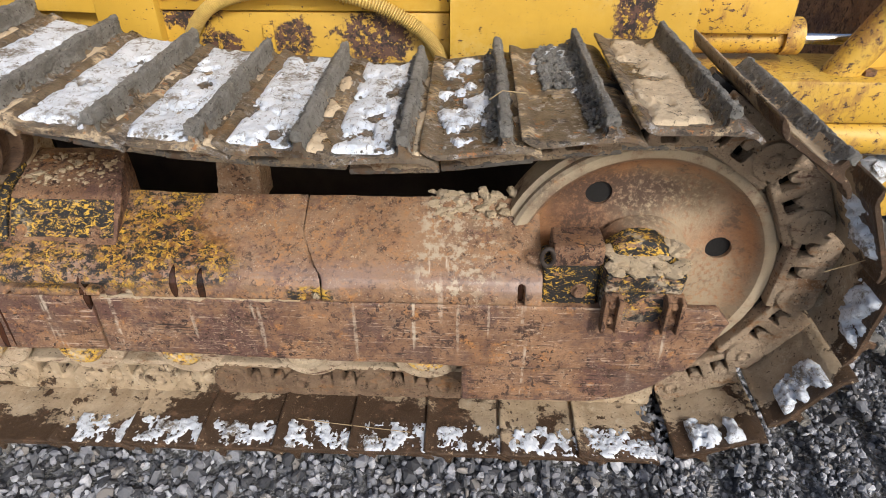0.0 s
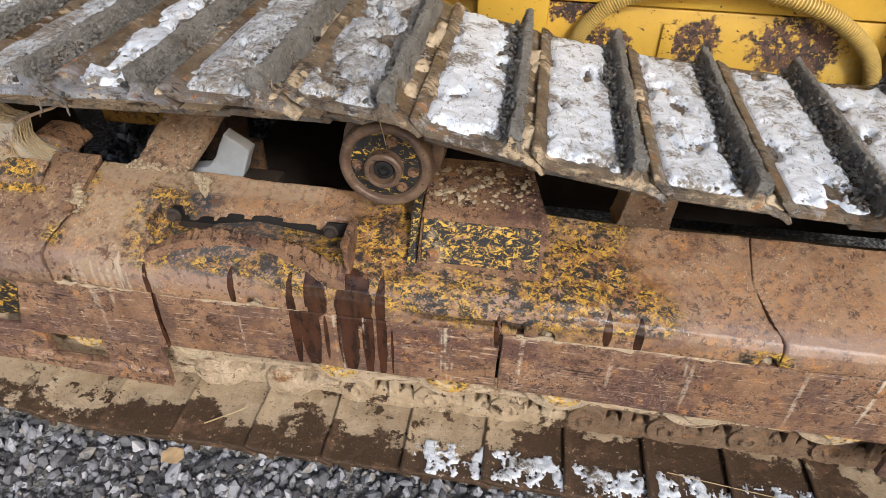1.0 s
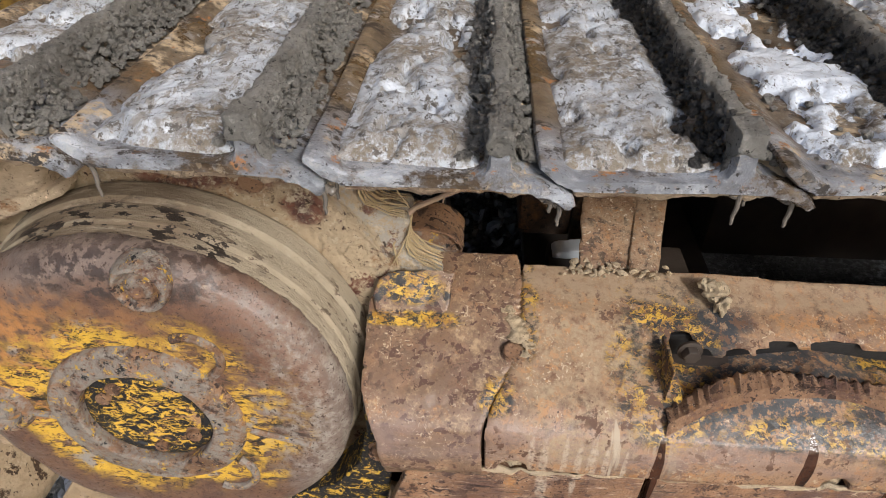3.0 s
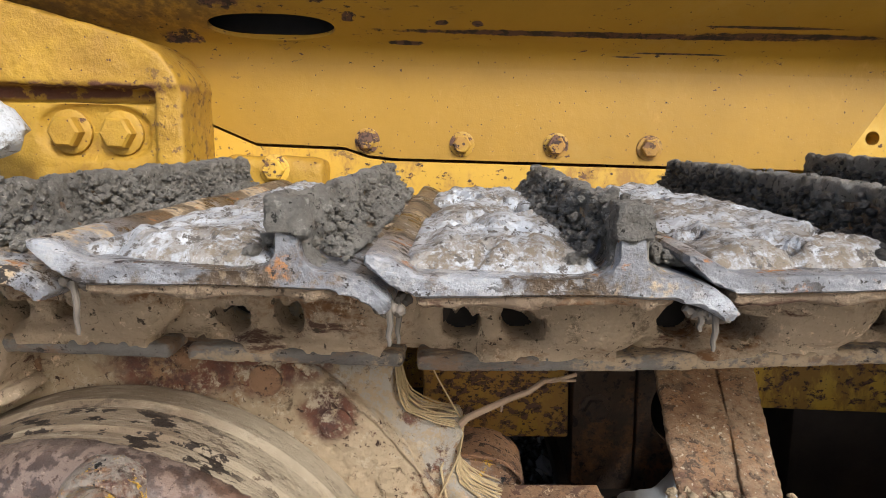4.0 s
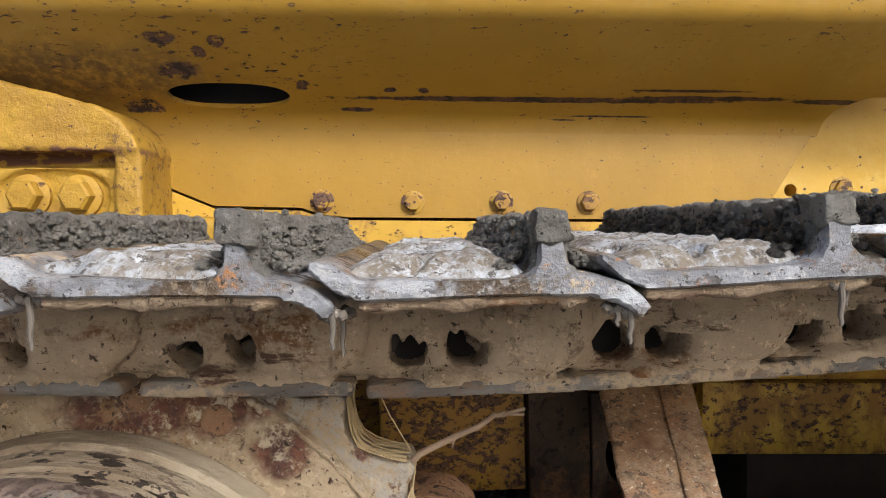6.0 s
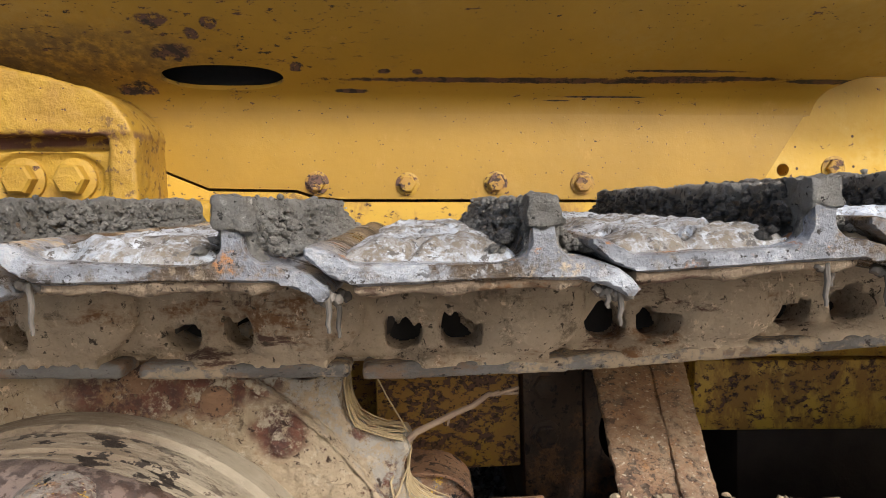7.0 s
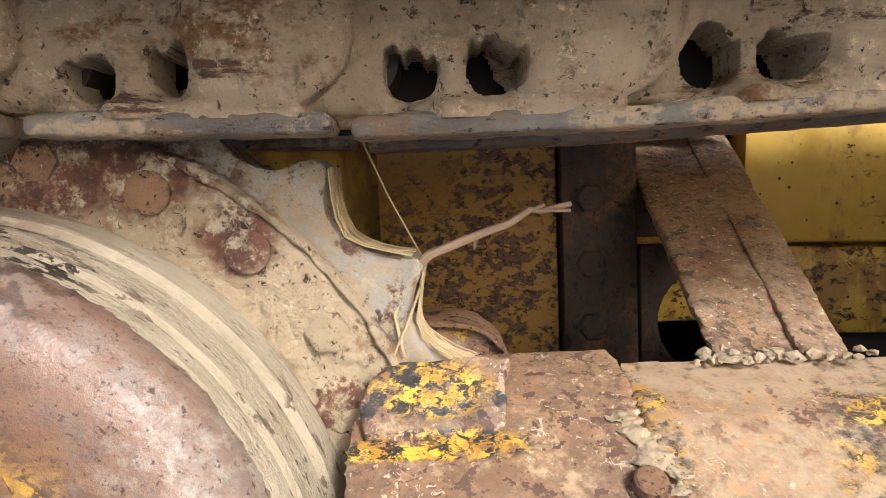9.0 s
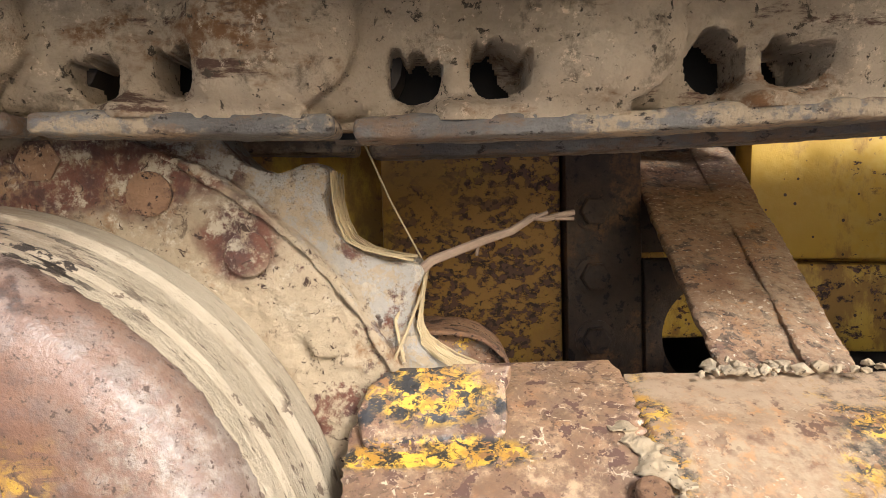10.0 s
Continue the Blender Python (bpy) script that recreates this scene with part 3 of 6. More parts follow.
    s.over((0.07, 0.04, 0.028), s.both(s.spots(110, 0.59, 0.64, 5, 0.72, shift=(1, 4, 1), warp=1.2), s.spots(18, 0.46, 0.55)))
    return s.done((s.noise(28, 7, 0.78), 0.010), (s.noise(160, 6, 0.78), 0.0045))


SPX_, SPZ_ = -2.258, 0.548
M_SPROCKET = make_sprocket()


def make_hub():
    s = Shader("hub cover paint", 0.40, spec=0.5)
    rust_base(s)
    s.over(s._mix((0.145, 0.080, 0.049), (0.092, 0.052, 0.040), s.spots(30, 0.42, 0.58, 7, 0.75)), s.math("MULTIPLY", s.spots(8, 0.10, 0.40, 7, 0.75, shift=(4, 4, 1)), 0.96))
    face = s.blob((-2.264, 1.335, 0.552), (0.225, 0.5, 0.225), 0.25, 14, 0.2)
    s.over((0.155, 0.115, 0.095), s.both(s.math("SUBTRACT", 1.0, face), s.spots(10, 0.30, 0.50, 6)))
    s.over((0.26, 0.21, 0.165), s.both(s.math("SUBTRACT", 1.0, face), s.spots(60, 0.60, 0.68, 6, 0.75)), 0.8)
    s.over((0.36, 0.17, 0.06), s.both(s.blob((-2.37, 1.33, 0.62), (0.16, 0.3, 0.12), 0.8, 10, 0.5), s.spots(50, 0.40, 0.58, 6)))
    ring = s.both(s.blob((-2.264, 1.335, 0.552), (0.20, 0.3, 0.165), 0.3, 12, 0.55), s.math("SUBTRACT", 1.0, s.blob((-2.266, 1.335, 0.546), (0.112, 0.3, 0.112), 0.1, 30, 0.1)))
    s.over(BLACK, s.both(ring, s.spots(34, 0.495, 0.53, 8, 0.75, stretch=(0.5, 1, 1.4), shift=(9, 2, 1))))
    s.over(YEL, s.both(ring, s.both(s.spots(60, 0.46, 0.49, 9, 0.78, stretch=(0.6, 1, 1.3), warp=1.0), s.spots(14, 0.36, 0.46, 5, shift=(0, 0, 3)))))
    s.over((0.26, 0.235, 0.21), s.both(ring, s.spots(19, 0.57, 0.63, 6, 0.7, shift=(7, 0, 3))))
    # grey clay on the right rim, with the sky's pale sheen painted in
    s.over((0.28, 0.245, 0.205), s.both(s.blob((-2.025, 1.34, 0.575), (0.075, 0.3, 0.23), 0.9, 8, 0.4), s.spots(50, 0.43, 0.62, 7, 0.75)), 0.5)
    s.over((0.25, 0.19, 0.145), s.both(s.spots(5, 0.63, 0.70, 6, 0.7, shift=(0, 8, 8)), s.spots(90, 0.40, 0.60, 6, 0.75)))
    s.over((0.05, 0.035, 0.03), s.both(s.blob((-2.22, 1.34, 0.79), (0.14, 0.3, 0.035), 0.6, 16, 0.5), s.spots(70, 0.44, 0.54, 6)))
    s.over((0.165, 0.085, 0.052), s.math("MULTIPLY", s.both(s.blob((-2.13, 1.33, 0.66), (0.11, 0.3, 0.13), 0.9, 10, 0.5), s.spots(45, 0.42, 0.58, 8, 0.78)), 0.7))
    s.over((0.06, 0.036, 0.026), s.spots(170, 0.57, 0.64, 5, 0.74), 0.7)
    return s.done((s.noise(24, 4, 0.5), 0.0018), (s.noise(200, 4, 0.65), 0.0009))


M_HUB = make_hub()


def make_castgrey():
    s = Shader("bare grey casting", 0.5)
    rust_base(s)
    s.over((0.27, 0.235, 0.20), s.both(s.spots(20, 0.40, 0.54, 7, 0.75, shift=(2, 8, 8)), s.spots(90, 0.36, 0.54, 6, 0.75)))
    s.over(YEL, s.spots(60, 0.58, 0.61, 7, 0.75, shift=(4, 0, 4)))
    s.over(BLACK, s.spots(50, 0.60, 0.63, 7, 0.75, shift=(4, 7, 4)))
    return s.done((s.noise(60, 6, 0.7), 0.004), (s.noise(240, 5, 0.72), 0.002))


M_CASTGREY = make_castgrey()


def make_drum():
    s = Shader("dry mud on drum", 0.85, spec=0.25)
    s.base((0.29, 0.24, 0.17), (0.36, 0.302, 0.222), s.spots(14, 0.3, 0.7, 7, 0.7, stretch=(1, 3, 1)))
    s.over((0.25, 0.20, 0.14), s.spots(26, 0.52, 0.64, 8, 0.75, stretch=(0.6, 3, 0.6), shift=(0, 2, 6)))
    s.over((0.12, 0.088, 0.062), s.both(s.spots(60, 0.57, 0.60, 6, 0.68, stretch=(0.6, 1.6, 0.6), shift=(2, 2, 6)), s.spots(12, 0.42, 0.52, 4, shift=(1, 1, 8))))
    s.over((0.38, 0.322, 0.243), s.both(s.spots(90, 0.56, 0.66, 6, 0.75), s.spots(14, 0.4, 0.6)))
    top = s.blob((-2.30, 1.42, 0.825), (0.17, 0.10, 0.05), 0.7, 12, 0.4)
    s.over((0.19, 0.142, 0.096), s.both(top, s.spots(34, 0.30, 0.56, 7, 0.75, stretch=(0.5, 3, 0.5), shift=(2, 1, 4))), 0.8)
    s.over((0.028, 0.020, 0.015), s.both(s.blob((-2.25, 1.40, 0.822), (0.22, 0.045, 0.08), 0.6, 12, 0.6), s.spots(40, 0.535, 0.565, 6, 0.66, stretch=(0.8, 1.8, 0.8), shift=(6, 1, 1))), 0.6)
    return s.done((s.noise(34, 6, 0.68, stretch=(0.5, 3, 0.5)), 0.004), (s.noise(150, 5, 0.75), 0.003))


M_DRUM = make_drum()


def make_plain(name, col, rough=0.6, metal=0.0, var=0.75, scale=40):
    s = Shader(name, rough, metal)
    s.base(col, tuple(c * var for c in col), s.spots(scale, 0.3, 0.7, 5))
    return s.done((s.noise(scale * 3, 4, 0.7), 0.001))


def make_oily():
    s = Shader("oily brown steel", 0.55)
    s.base((0.085, 0.054, 0.036), (0.045, 0.030, 0.022), s.spots(12, 0.35, 0.65, 7, 0.75))
    s.over((0.20, 0.105, 0.05), s.both(s.spots(9, 0.50, 0.64, 6, 0.7, shift=(1, 3, 6)), s.spots(80, 0.38, 0.58, 6, 0.7)), 0.8)
    s.over((0.02, 0.014, 0.012), s.spots(70, 0.56, 0.63, 6, 0.7, shift=(4, 1, 1)))
    return s.done((s.noise(60, 6, 0.7), 0.003))


M_OILY = make_oily()
# M_BLACK also stands in for the shade inside windows, slot and holes
M_BLACK = make_plain("flat black for plug and painted hollows", (0.010, 0.009, 0.009), 0.7)
M_DARK = make_plain("dark greasy steel", (0.045, 0.033, 0.026), 0.65, 0.0, 0.6, 15)
M_HOSE = make_plain("yellowed hose plastic", (0.60, 0.42, 0.13), 0.5)
M_STRAW = make_plain("dry straw", (0.42, 0.32, 0.18), 0.8)
M_TWIG = make_plain("dry twig bark", (0.34, 0.24, 0.17), 0.85)
M_ICICLE = make_plain("icicle", (0.15, 0.13, 0.11), 0.2)
M_LEAF = make_plain("pale dead leaf", (0.52, 0.36, 0.20), 0.7)


def make_yellow_marks(name, marks, lines=(), chips=0.66, paint=YEL, grime_and_shade=()):
    """Yellow enamel with its larger rust patches and long scratches."""
    s = Shader(name, 0.46, spec=0.45)
    s.base(paint, tuple(c * 0.84 for c in paint), s.spots(5, 0.3, 0.7, 6, 0.7))
    s.over(tuple(min(1.0, c * k) for c, k in zip(paint, (1.02, 1.16, 2.6))), s.both(s.spots(3.0, 0.45, 0.75, 5, shift=(1, 1, 7)), s.spots(70, 0.3, 0.7)))
    s.over((0.40, 0.225, 0.045), s.spots(22, 0.58, 0.74, 7, 0.75, stretch=(1, 1, 0.5), shift=(4, 0, 0)), 0.7)
    # soft dark blobs: shade painted into the enamel
    for c, r in grime_and_shade:
        s.over((0.09, 0.055, 0.025), s.math("MULTIPLY", s.both(s.blob(c, r, 1.2, 12, 0.6), s.spots(60, 0.30, 0.60, 6, 0.7)), 0.85), 0.75)
    chip = s.both(s.spots(90, chips - 0.03, chips - 0.01, 7, 0.7, stretch=(0.5, 1, 1), shift=(2, 2, 2)), s.spots(4.0, 0.44, 0.5, 3, shift=(6, 1, 1)))
    for c, r in marks:
        chip = s.either(chip, s.both(s.blob(c, r, 0.3, 30, 1.1), s.spots(70, 0.43, 0.46, 8, 0.75, shift=(0, 5, 0))))
    for c, r in lines:
        chip = s.either(chip, s.both(s.blob(c, r, 0.3, 60, 0.7, lean=2.1), s.spots(40, 0.28, 0.36, 5, stretch=(0.3, 1, 1))))
    chip = s.either(chip, s.both(s.spots(95, 0.605, 0.625, 7, 0.7, stretch=(0.45, 1, 1), shift=(3, 0, 3)), s.blob((-2.55, 1.79, 1.30), (0.55, 0.3, 0.14), 0.6, 6, 0.4)))
    chip = s.either(chip, s.ramp(s.cells(75, shift=(1, 2, 3)), 0.085, 0.07))
    s.over((0.105, 0.054, 0.038), chip, 0.8)
    s.over((0.028, 0.02, 0.018), s.both(chip, s.spots(45, 0.48, 0.53, 7, 0.75)), 0.8)
    return s.done((s.noise(20, 4, 0.6), 0.0015), (chip, -0.0006), (s.noise(500, 2, 0.5), 0.0002))


M_YELSCR = make_yellow_marks("scratched yellow enamel", [((-2.266, 1.749, 1.295), (0.024, 0.06, 0.006)), ((-2.191, 1.757, 1.288), (0.012, 0.06, 0.005)), ((-2.221, 1.775, 1.279), (0.010, 0.06, 0.005)), ((-2.259, 1.811, 1.261), (0.030, 0.06, 0.010)), ((-2.342, 1.880, 1.224), (0.03, 0.06, 0.008)), ((-2.085, 1.834, 1.241), (0.010, 0.05, 0.005))],
                             [((-1.72, 1.858, 1.2140), (0.285, 0.03, 0.0032)), ((-1.45, 1.851, 1.2075), (0.13, 0.03, 0.0028)), ((-1.49, 1.838, 1.2175), (0.09, 0.03, 0.0014)), ((-1.61, 1.893, 1.190), (0.07, 0.03, 0.0012)), ((-2.01, 1.885, 1.2105), (0.025, 0.03, 0.0030)), ((-1.953, 1.843, 1.232), (0.010, 0.03, 0.003)), ((-1.901, 1.842, 1.230), (0.008, 0.03, 0.003)),
                              ((-1.26, 1.858, 1.198), (0.06, 0.03, 0.0028)), ((-1.68, 1.895, 1.187), (0.02, 0.03, 0.0012))], paint=(0.365, 0.206, 0.024),
                             # painted shade on the overhang's left end, next to the casting
                             grime_and_shade=[((-2.45, 1.80, 1.26), (0.24, 0.12, 0.035))])
M_YELRUSTY = make_yellow_marks("rust-eaten yellow enamel", [((-0.22, 1.96, 0.90), (0.10, 0.2, 0.07)), ((-0.66, 1.96, 0.875), (0.06, 0.2, 0.045)), ((-0.74, 1.96, 0.97), (0.10, 0.2, 0.04)), ((-0.45, 1.96, 0.90), (0.06, 0.2, 0.05))])
M_YELFRONT = make_yellow_marks("front plate enamel", [((0.45, 1.9, 0.985), (0.05, 0.2, 0.075))])
M_WHITE = make_plain("clear white ice", (0.58, 0.60, 0.62), 0.3, 0.0, 0.9)


def make_stone():
    s = Shader("crushed stone", 0.82, spec=0.3)
    r = s.geo.outputs["Random Per Island"]
    s.base((0.060, 0.061, 0.066), (0.36, 0.365, 0.39), s.ramp(r, 0.1, 1.0))
    s.over((0.24, 0.22, 0.20), s.ramp(r, 0.84, 0.86))
    s.over((0.43, 0.435, 0.455), s.ramp(r, 0.92, 0.94))
    s.over((0.10, 0.095, 0.09), s.spots(60, 0.55, 0.75, 5))
    return s.done((s.noise(120, 5, 0.7), 0.002))


M_STONE = make_stone()


def make_ground():
    """Fine grit between the larger stones, made paler out of view for bounce light."""
    s = Shader("gravel ground", 0.9, spec=0.2)
    s.base((0.10, 0.098, 0.095), (0.34, 0.335, 0.33), s.cells(130, out="Color"))
    s.over((0.05, 0.046, 0.042), s.spots(90, 0.52, 0.62, 5, 0.7))
    # pale patches added as a reflector to lift the shaded undersides
    s.over((0.52, 0.53, 0.55), s.both(s.spots(2.2, 0.44, 0.58, 6, 0.65), s.spots(40, 0.36, 0.56, 5)))
    # greyer again round the machine
    near_machine = s.blob((0.0, 1.9, 0.0), (3.9, 1.7, 2.0), 0.2, 2, 0.2)
    s.over((0.12, 0.117, 0.112), s.both(near_machine, s.spots(60, 0.30, 0.60, 5)))
    return s.done((s.cells(130), -0.006), (s.noise(220, 4), 0.003))


M_GROUND = make_ground()


# ---- mesh helpers ----
def part(name, geo, material, parent=None, label="", smooth=True):
    """Link a bmesh or mesh as one object under a thing or part."""
    me = geo
    if isinstance(geo, bmesh.types.BMesh):
        me = bpy.data.meshes.new(name)
        bmesh.ops.recalc_face_normals(geo, faces=geo.faces)
        geo.to_mesh(me)
        geo.free()
    if smooth:
        me.shade_smooth()
        me.set_sharp_from_angle(angle=radians(38))
    if not me.materials:
        me.materials.append(material)
    ob = new(name, me)
    if parent:
        ob.parent = parent
    if label:
        ob["label"] = label
    return ob


def thing(name, label, category, group="", kind=""):
    return tagged(new(name), label, category, group, kind)


def box(bm, x0, x1, y0, y1, z0, z1, bevel=0.0, m=None):
    got = bmesh.ops.create_cube(bm, size=1.0, matrix=Matrix.LocRotScale(((x0 + x1) / 2, (y0 + y1) / 2, (z0 + z1) / 2), None, (abs(x1 - x0), abs(y1 - y0), abs(z1 - z0))))
    if bevel:
        es = list({e for v in got["verts"] for e in v.link_edges})
        r = bmesh.ops.bevel(bm, geom=es, offset=bevel, segments=2, affect="EDGES", profile=0.5)
        vs = list({v for f in r["faces"] for v in f.verts} | {v for v in got["verts"] if v.is_valid})
    else:
        vs = got["verts"]
    if m is not None:
        bmesh.ops.transform(bm, matrix=m, verts=vs)
    return bm


def new_box(*a, **k):
    return box(bmesh.new(), *a, **k)


def prism(bm, pts, a0, a1, axis="y"):
    """Extrude a closed outline. axis y: points are (x, z); axis x: points are (y, z); axis z: (x, y)."""
    def put(p, a):
        return (p[0], a, p[1]) if axis == "y" else (a, p[0], p[1]) if axis == "x" else (p[0], p[1], a)
    lo = [bm.verts.new(put(p, a0)) for p in pts]
    hi = [bm.verts.new(put(p, a1)) for p in pts]
    n = len(pts)
    for i in range(n):
        bm.faces.new((lo[i], lo[(i + 1) % n], hi[(i + 1) % n], hi[i]))
    bm.faces.new(lo)
    bm.faces.new(hi)
    bmesh.ops.recalc_face_normals(bm, faces=bm.faces)
    return bm


def lathe(bm, prof, cx, cz, seg=64, closed=False):
    """Turn (radius, y) pairs round the y axis through (cx, cz)."""
    rings = []
    for r, y in prof:
        rings.append([bm.verts.new((cx + r * math.cos(2 * math.pi * i / seg), y, cz + r * math.sin(2 * math.pi * i / seg))) for i in range(seg)])
    pairs = list(zip(rings, rings[1:])) + ([(rings[-1], rings[0])] if closed else [])
    for a, b in pairs:
        for i in range(seg):
            bm.faces.new((a[i], a[(i + 1) % seg], b[(i + 1) % seg], b[i]))
    if not closed:
        bm.faces.new(rings[0])
        bm.faces.new(rings[-1])
    bmesh.ops.recalc_face_normals(bm, faces=bm.faces)
    return bm


def tube(bm, pts, r, seg=10, r1=None):
    """A round bar along a line of points."""
    pts = [Vector(p) for p in pts]
    rings = []
    for i, p in enumerate(pts):
        d = (pts[min(i + 1, len(pts) - 1)] - pts[max(i - 1, 0)]).normalized()
        u = d.orthogonal().normalized() if i == 0 else (u - d * u.dot(d)).normalized()
        v = d.cross(u)
        rr = r if r1 is None else r + (r1 - r) * i / (len(pts) - 1)
        rings.append([bm.verts.new(p + rr * (math.cos(a) * u + math.sin(a) * v)) for a in (2 * math.pi * k / seg for k in range(seg))])
    for a, b in zip(rings, rings[1:]):
        for k in range(seg):
            bm.faces.new((a[k], a[(k + 1) % seg], b[(k + 1) % seg], b[k]))
    bm.faces.new(rings[0])
    bm.faces.new(rings[-1])
    return bm


def bolt(bm, c, r, h, hexa=True, washer=True):
    """A bolt head that stands towards -y at c."""
    x, y, z = c
    if washer:
        lathe(bm, [(r * 1.35, y + 0.001), (r * 1.35, y - h * 0.18), (r * 1.2, y - h * 0.25)], x, z, 20)
    n = 6 if hexa else 20
    lathe(bm, [(r, y), (r, y - h * 0.85), (r * 0.85, y - h)], x, z, n)
    return bm


def sculpt(bm, voxel, amp=0.0, freq=40.0, seed=0, amp2=0.0, freq2=150.0, cut=None, soft=0):
    """Fuse the solids of a bmesh into one skin and roughen it as cast, worn or muddy metal is."""
    me = bpy.data.meshes.new("skin")
    bmesh.ops.recalc_face_normals(bm, faces=bm.faces)
    bm.to_mesh(me)
    bm.free()
    ob = new("skin", me)
    if cut:
        bmesh.ops.recalc_face_normals(cut, faces=cut.faces)
        cme = bpy.data.meshes.new("cutter")
        cut.to_mesh(cme)
        cut.free()
        cob = new("cutter", cme)
        mod = ob.modifiers.new("cut", "BOOLEAN")
        mod.operation, mod.object, mod.solver = "DIFFERENCE", cob, "EXACT"
        mod.use_self = True
    mod = ob.modifiers.new("fuse", "REMESH")
    mod.mode, mod.voxel_size = "VOXEL", voxel
    if soft:
        mod = ob.modifiers.new("wear", "SMOOTH")
        mod.factor, mod.iterations = 0.5, soft
    out = bpy.data.meshes.new_from_object(ob.evaluated_get(bpy.context.evaluated_depsgraph_get()))
    bpy.data.objects.remove(ob)
    if cut:
        bpy.data.objects.remove(cob)
    bpy.data.meshes.remove(me)
    n = len(out.vertices)
    co, no = np.empty(n * 3), np.empty(n * 3)
    out.vertices.foreach_get("co", co)
    out.vertices.foreach_get("normal", no)
    co, no = co.reshape(-1, 3), no.reshape(-1, 3)
    if amp:
        off = Vector((seed * 3.7, seed * 1.3, seed * 2.1))
        d = np.array([amp * noise.fractal(Vector(c) * freq + off, 1.0, 2.1, 4) for c in co])
        if amp2:
            d += np.array([amp2 * noise.noise(Vector(c) * freq2 + off) for c in co])
        co = co + no * d[:, None]
    out.vertices.foreach_set("co", co.ravel())
    out.update()
    out.shade_smooth()
    return out


def lump(bm, c, r, seed, flat=1.0, sub=2, rough=0.45, wide=1.0, turn=0.0):
    """An angular clod or stone."""
    got = bmesh.ops.create_icosphere(bm, subdivisions=sub, radius=1.0)
    off = Vector((seed * 5.3, seed * 2.9, seed * 7.1))
    for v in got["verts"]:
        k = 1.0 + rough * noise.noise(v.co * 1.6 + off) + 0.25 * noise.noise(v.co * 4 + off)
        q = Vector((v.co.x * k, v.co.y * k * wide, v.co.z * k * flat)) * r
        v.co = Vector((q.x * math.cos(turn) - q.y * math.sin(turn), q.x * math.sin(turn) + q.y * math.cos(turn), q.z)) + Vector(c)
    return bm


# ---- ground ----
GZ = 0.035
bm = bmesh.new()
bmesh.ops.create_grid(bm, x_segments=2, y_segments=2, size=400)
bmesh.ops.translate(bm, vec=(0, 0, GZ - 0.02), verts=bm.verts)
tagged(part("ground", bm, M_GROUND), "grey crushed-stone ground under the machine", "ground", kind="structure")


def scatter(name, n, area, size, label, seed, z=GZ, ruts=()):
    """Many crushed stones in one mesh."""
    rng = np.random.default_rng(seed)
    bm0 = bmesh.new()
    bmesh.ops.create_icosphere(bm0, subdivisions=1, radius=1.0)
    base = np.array([v.co[:] for v in bm0.verts])
    faces = np.array([[v.index for v in f.verts] for f in bm0.faces])
    bm0.free()
    verts, tris = [], []
    for i in range(n):
        x, y = rng.uniform(area[0], area[1]), rng.uniform(area[2], area[3])
        r = size * rng.lognormal(0, 0.35)
        if ruts and min(abs(x - g - 0.04 * math.sin(y * 5 + g)) for g in ruts) < 0.036:
            continue
        cuts = base * (1 + rng.uniform(-0.28, 0.28, (len(base), 1)))
        d = rng.normal(size=(3, 3))
        for a in d:
            a = a / np.linalg.norm(a)
            h = cuts @ a
            lim = rng.uniform(0.35, 0.7)
            cuts = cuts - np.maximum(h - lim, 0)[:, None] * a
        q = Euler(rng.uniform(0, 6.28, 3)).to_matrix()
        cuts = cuts * np.array((1, rng.uniform(0.6, 1), rng.uniform(0.45, 0.8))) @ np.array(q)
        verts.append(cuts * r + np.array((x, y, z - 0.012 + rng.uniform(-0.008, 0.012))))
        tris.append(faces + len(base) * len(tris))
    me = bpy.data.meshes.new(name)
    me.from_pydata(np.concatenate(verts).tolist(), [], np.concatenate(tris).tolist())
    return tagged(part(name, me, M_STONE, smooth=False), label, "gravel", kind="stuff")


scatter("gravel", 11500, (-3.4, 0.62, 0.55, 1.30), 0.0135, "loose grey and pale crushed stone beside the track", 3)
scatter("gravel", 15000, (0.50, 2.0, 0.95, 2.3), 0.0095, "dark grey crushed stone with grouser prints ahead of the track", 4, GZ + 0.032, (0.66, 0.855, 1.05, 1.245, 1.44))
scatter("gravel", 14000, (0.50, 2.2, 0.95, 2.6), 0.0085, "wet dark stones in the grouser prints", 7, GZ - 0.008)
scatter("gravel", 3500, (-3.8, -2.2, 1.28, 2.3), 0.0175, "loose grey crushed stone behind the machine", 6)
scatter("gravel", 2500, (-2.6, -1.2, 1.9, 3.2), 0.018, "crushed stone in the shade under the machine", 5)

# ---- the crawler track ----
Y0, Y1 = 1.25, 1.80                     # outer and inner edge of the shoes
IDX, IDZ = 0.444, 0.502                 # idler centre
SPX, SPZ = -2.258, 0.548                # sprocket centre
TOP_X = [0.494, 0.286, 0.100, -0.085, -0.275, -0.466, -0.652, -0.841, -1.040, -1.242, -1.443, -1.632, -1.821, -2.026, -2.238]
TOP_Z = [0.997, 0.980, 0.955, 0.934, 0.941, 0.950, 0.970, 1.002, 1.045, 1.050, 1.044, 1.037, 1.032, 1.037, 1.045]
GH = 0.050                              # grouser height above the plate


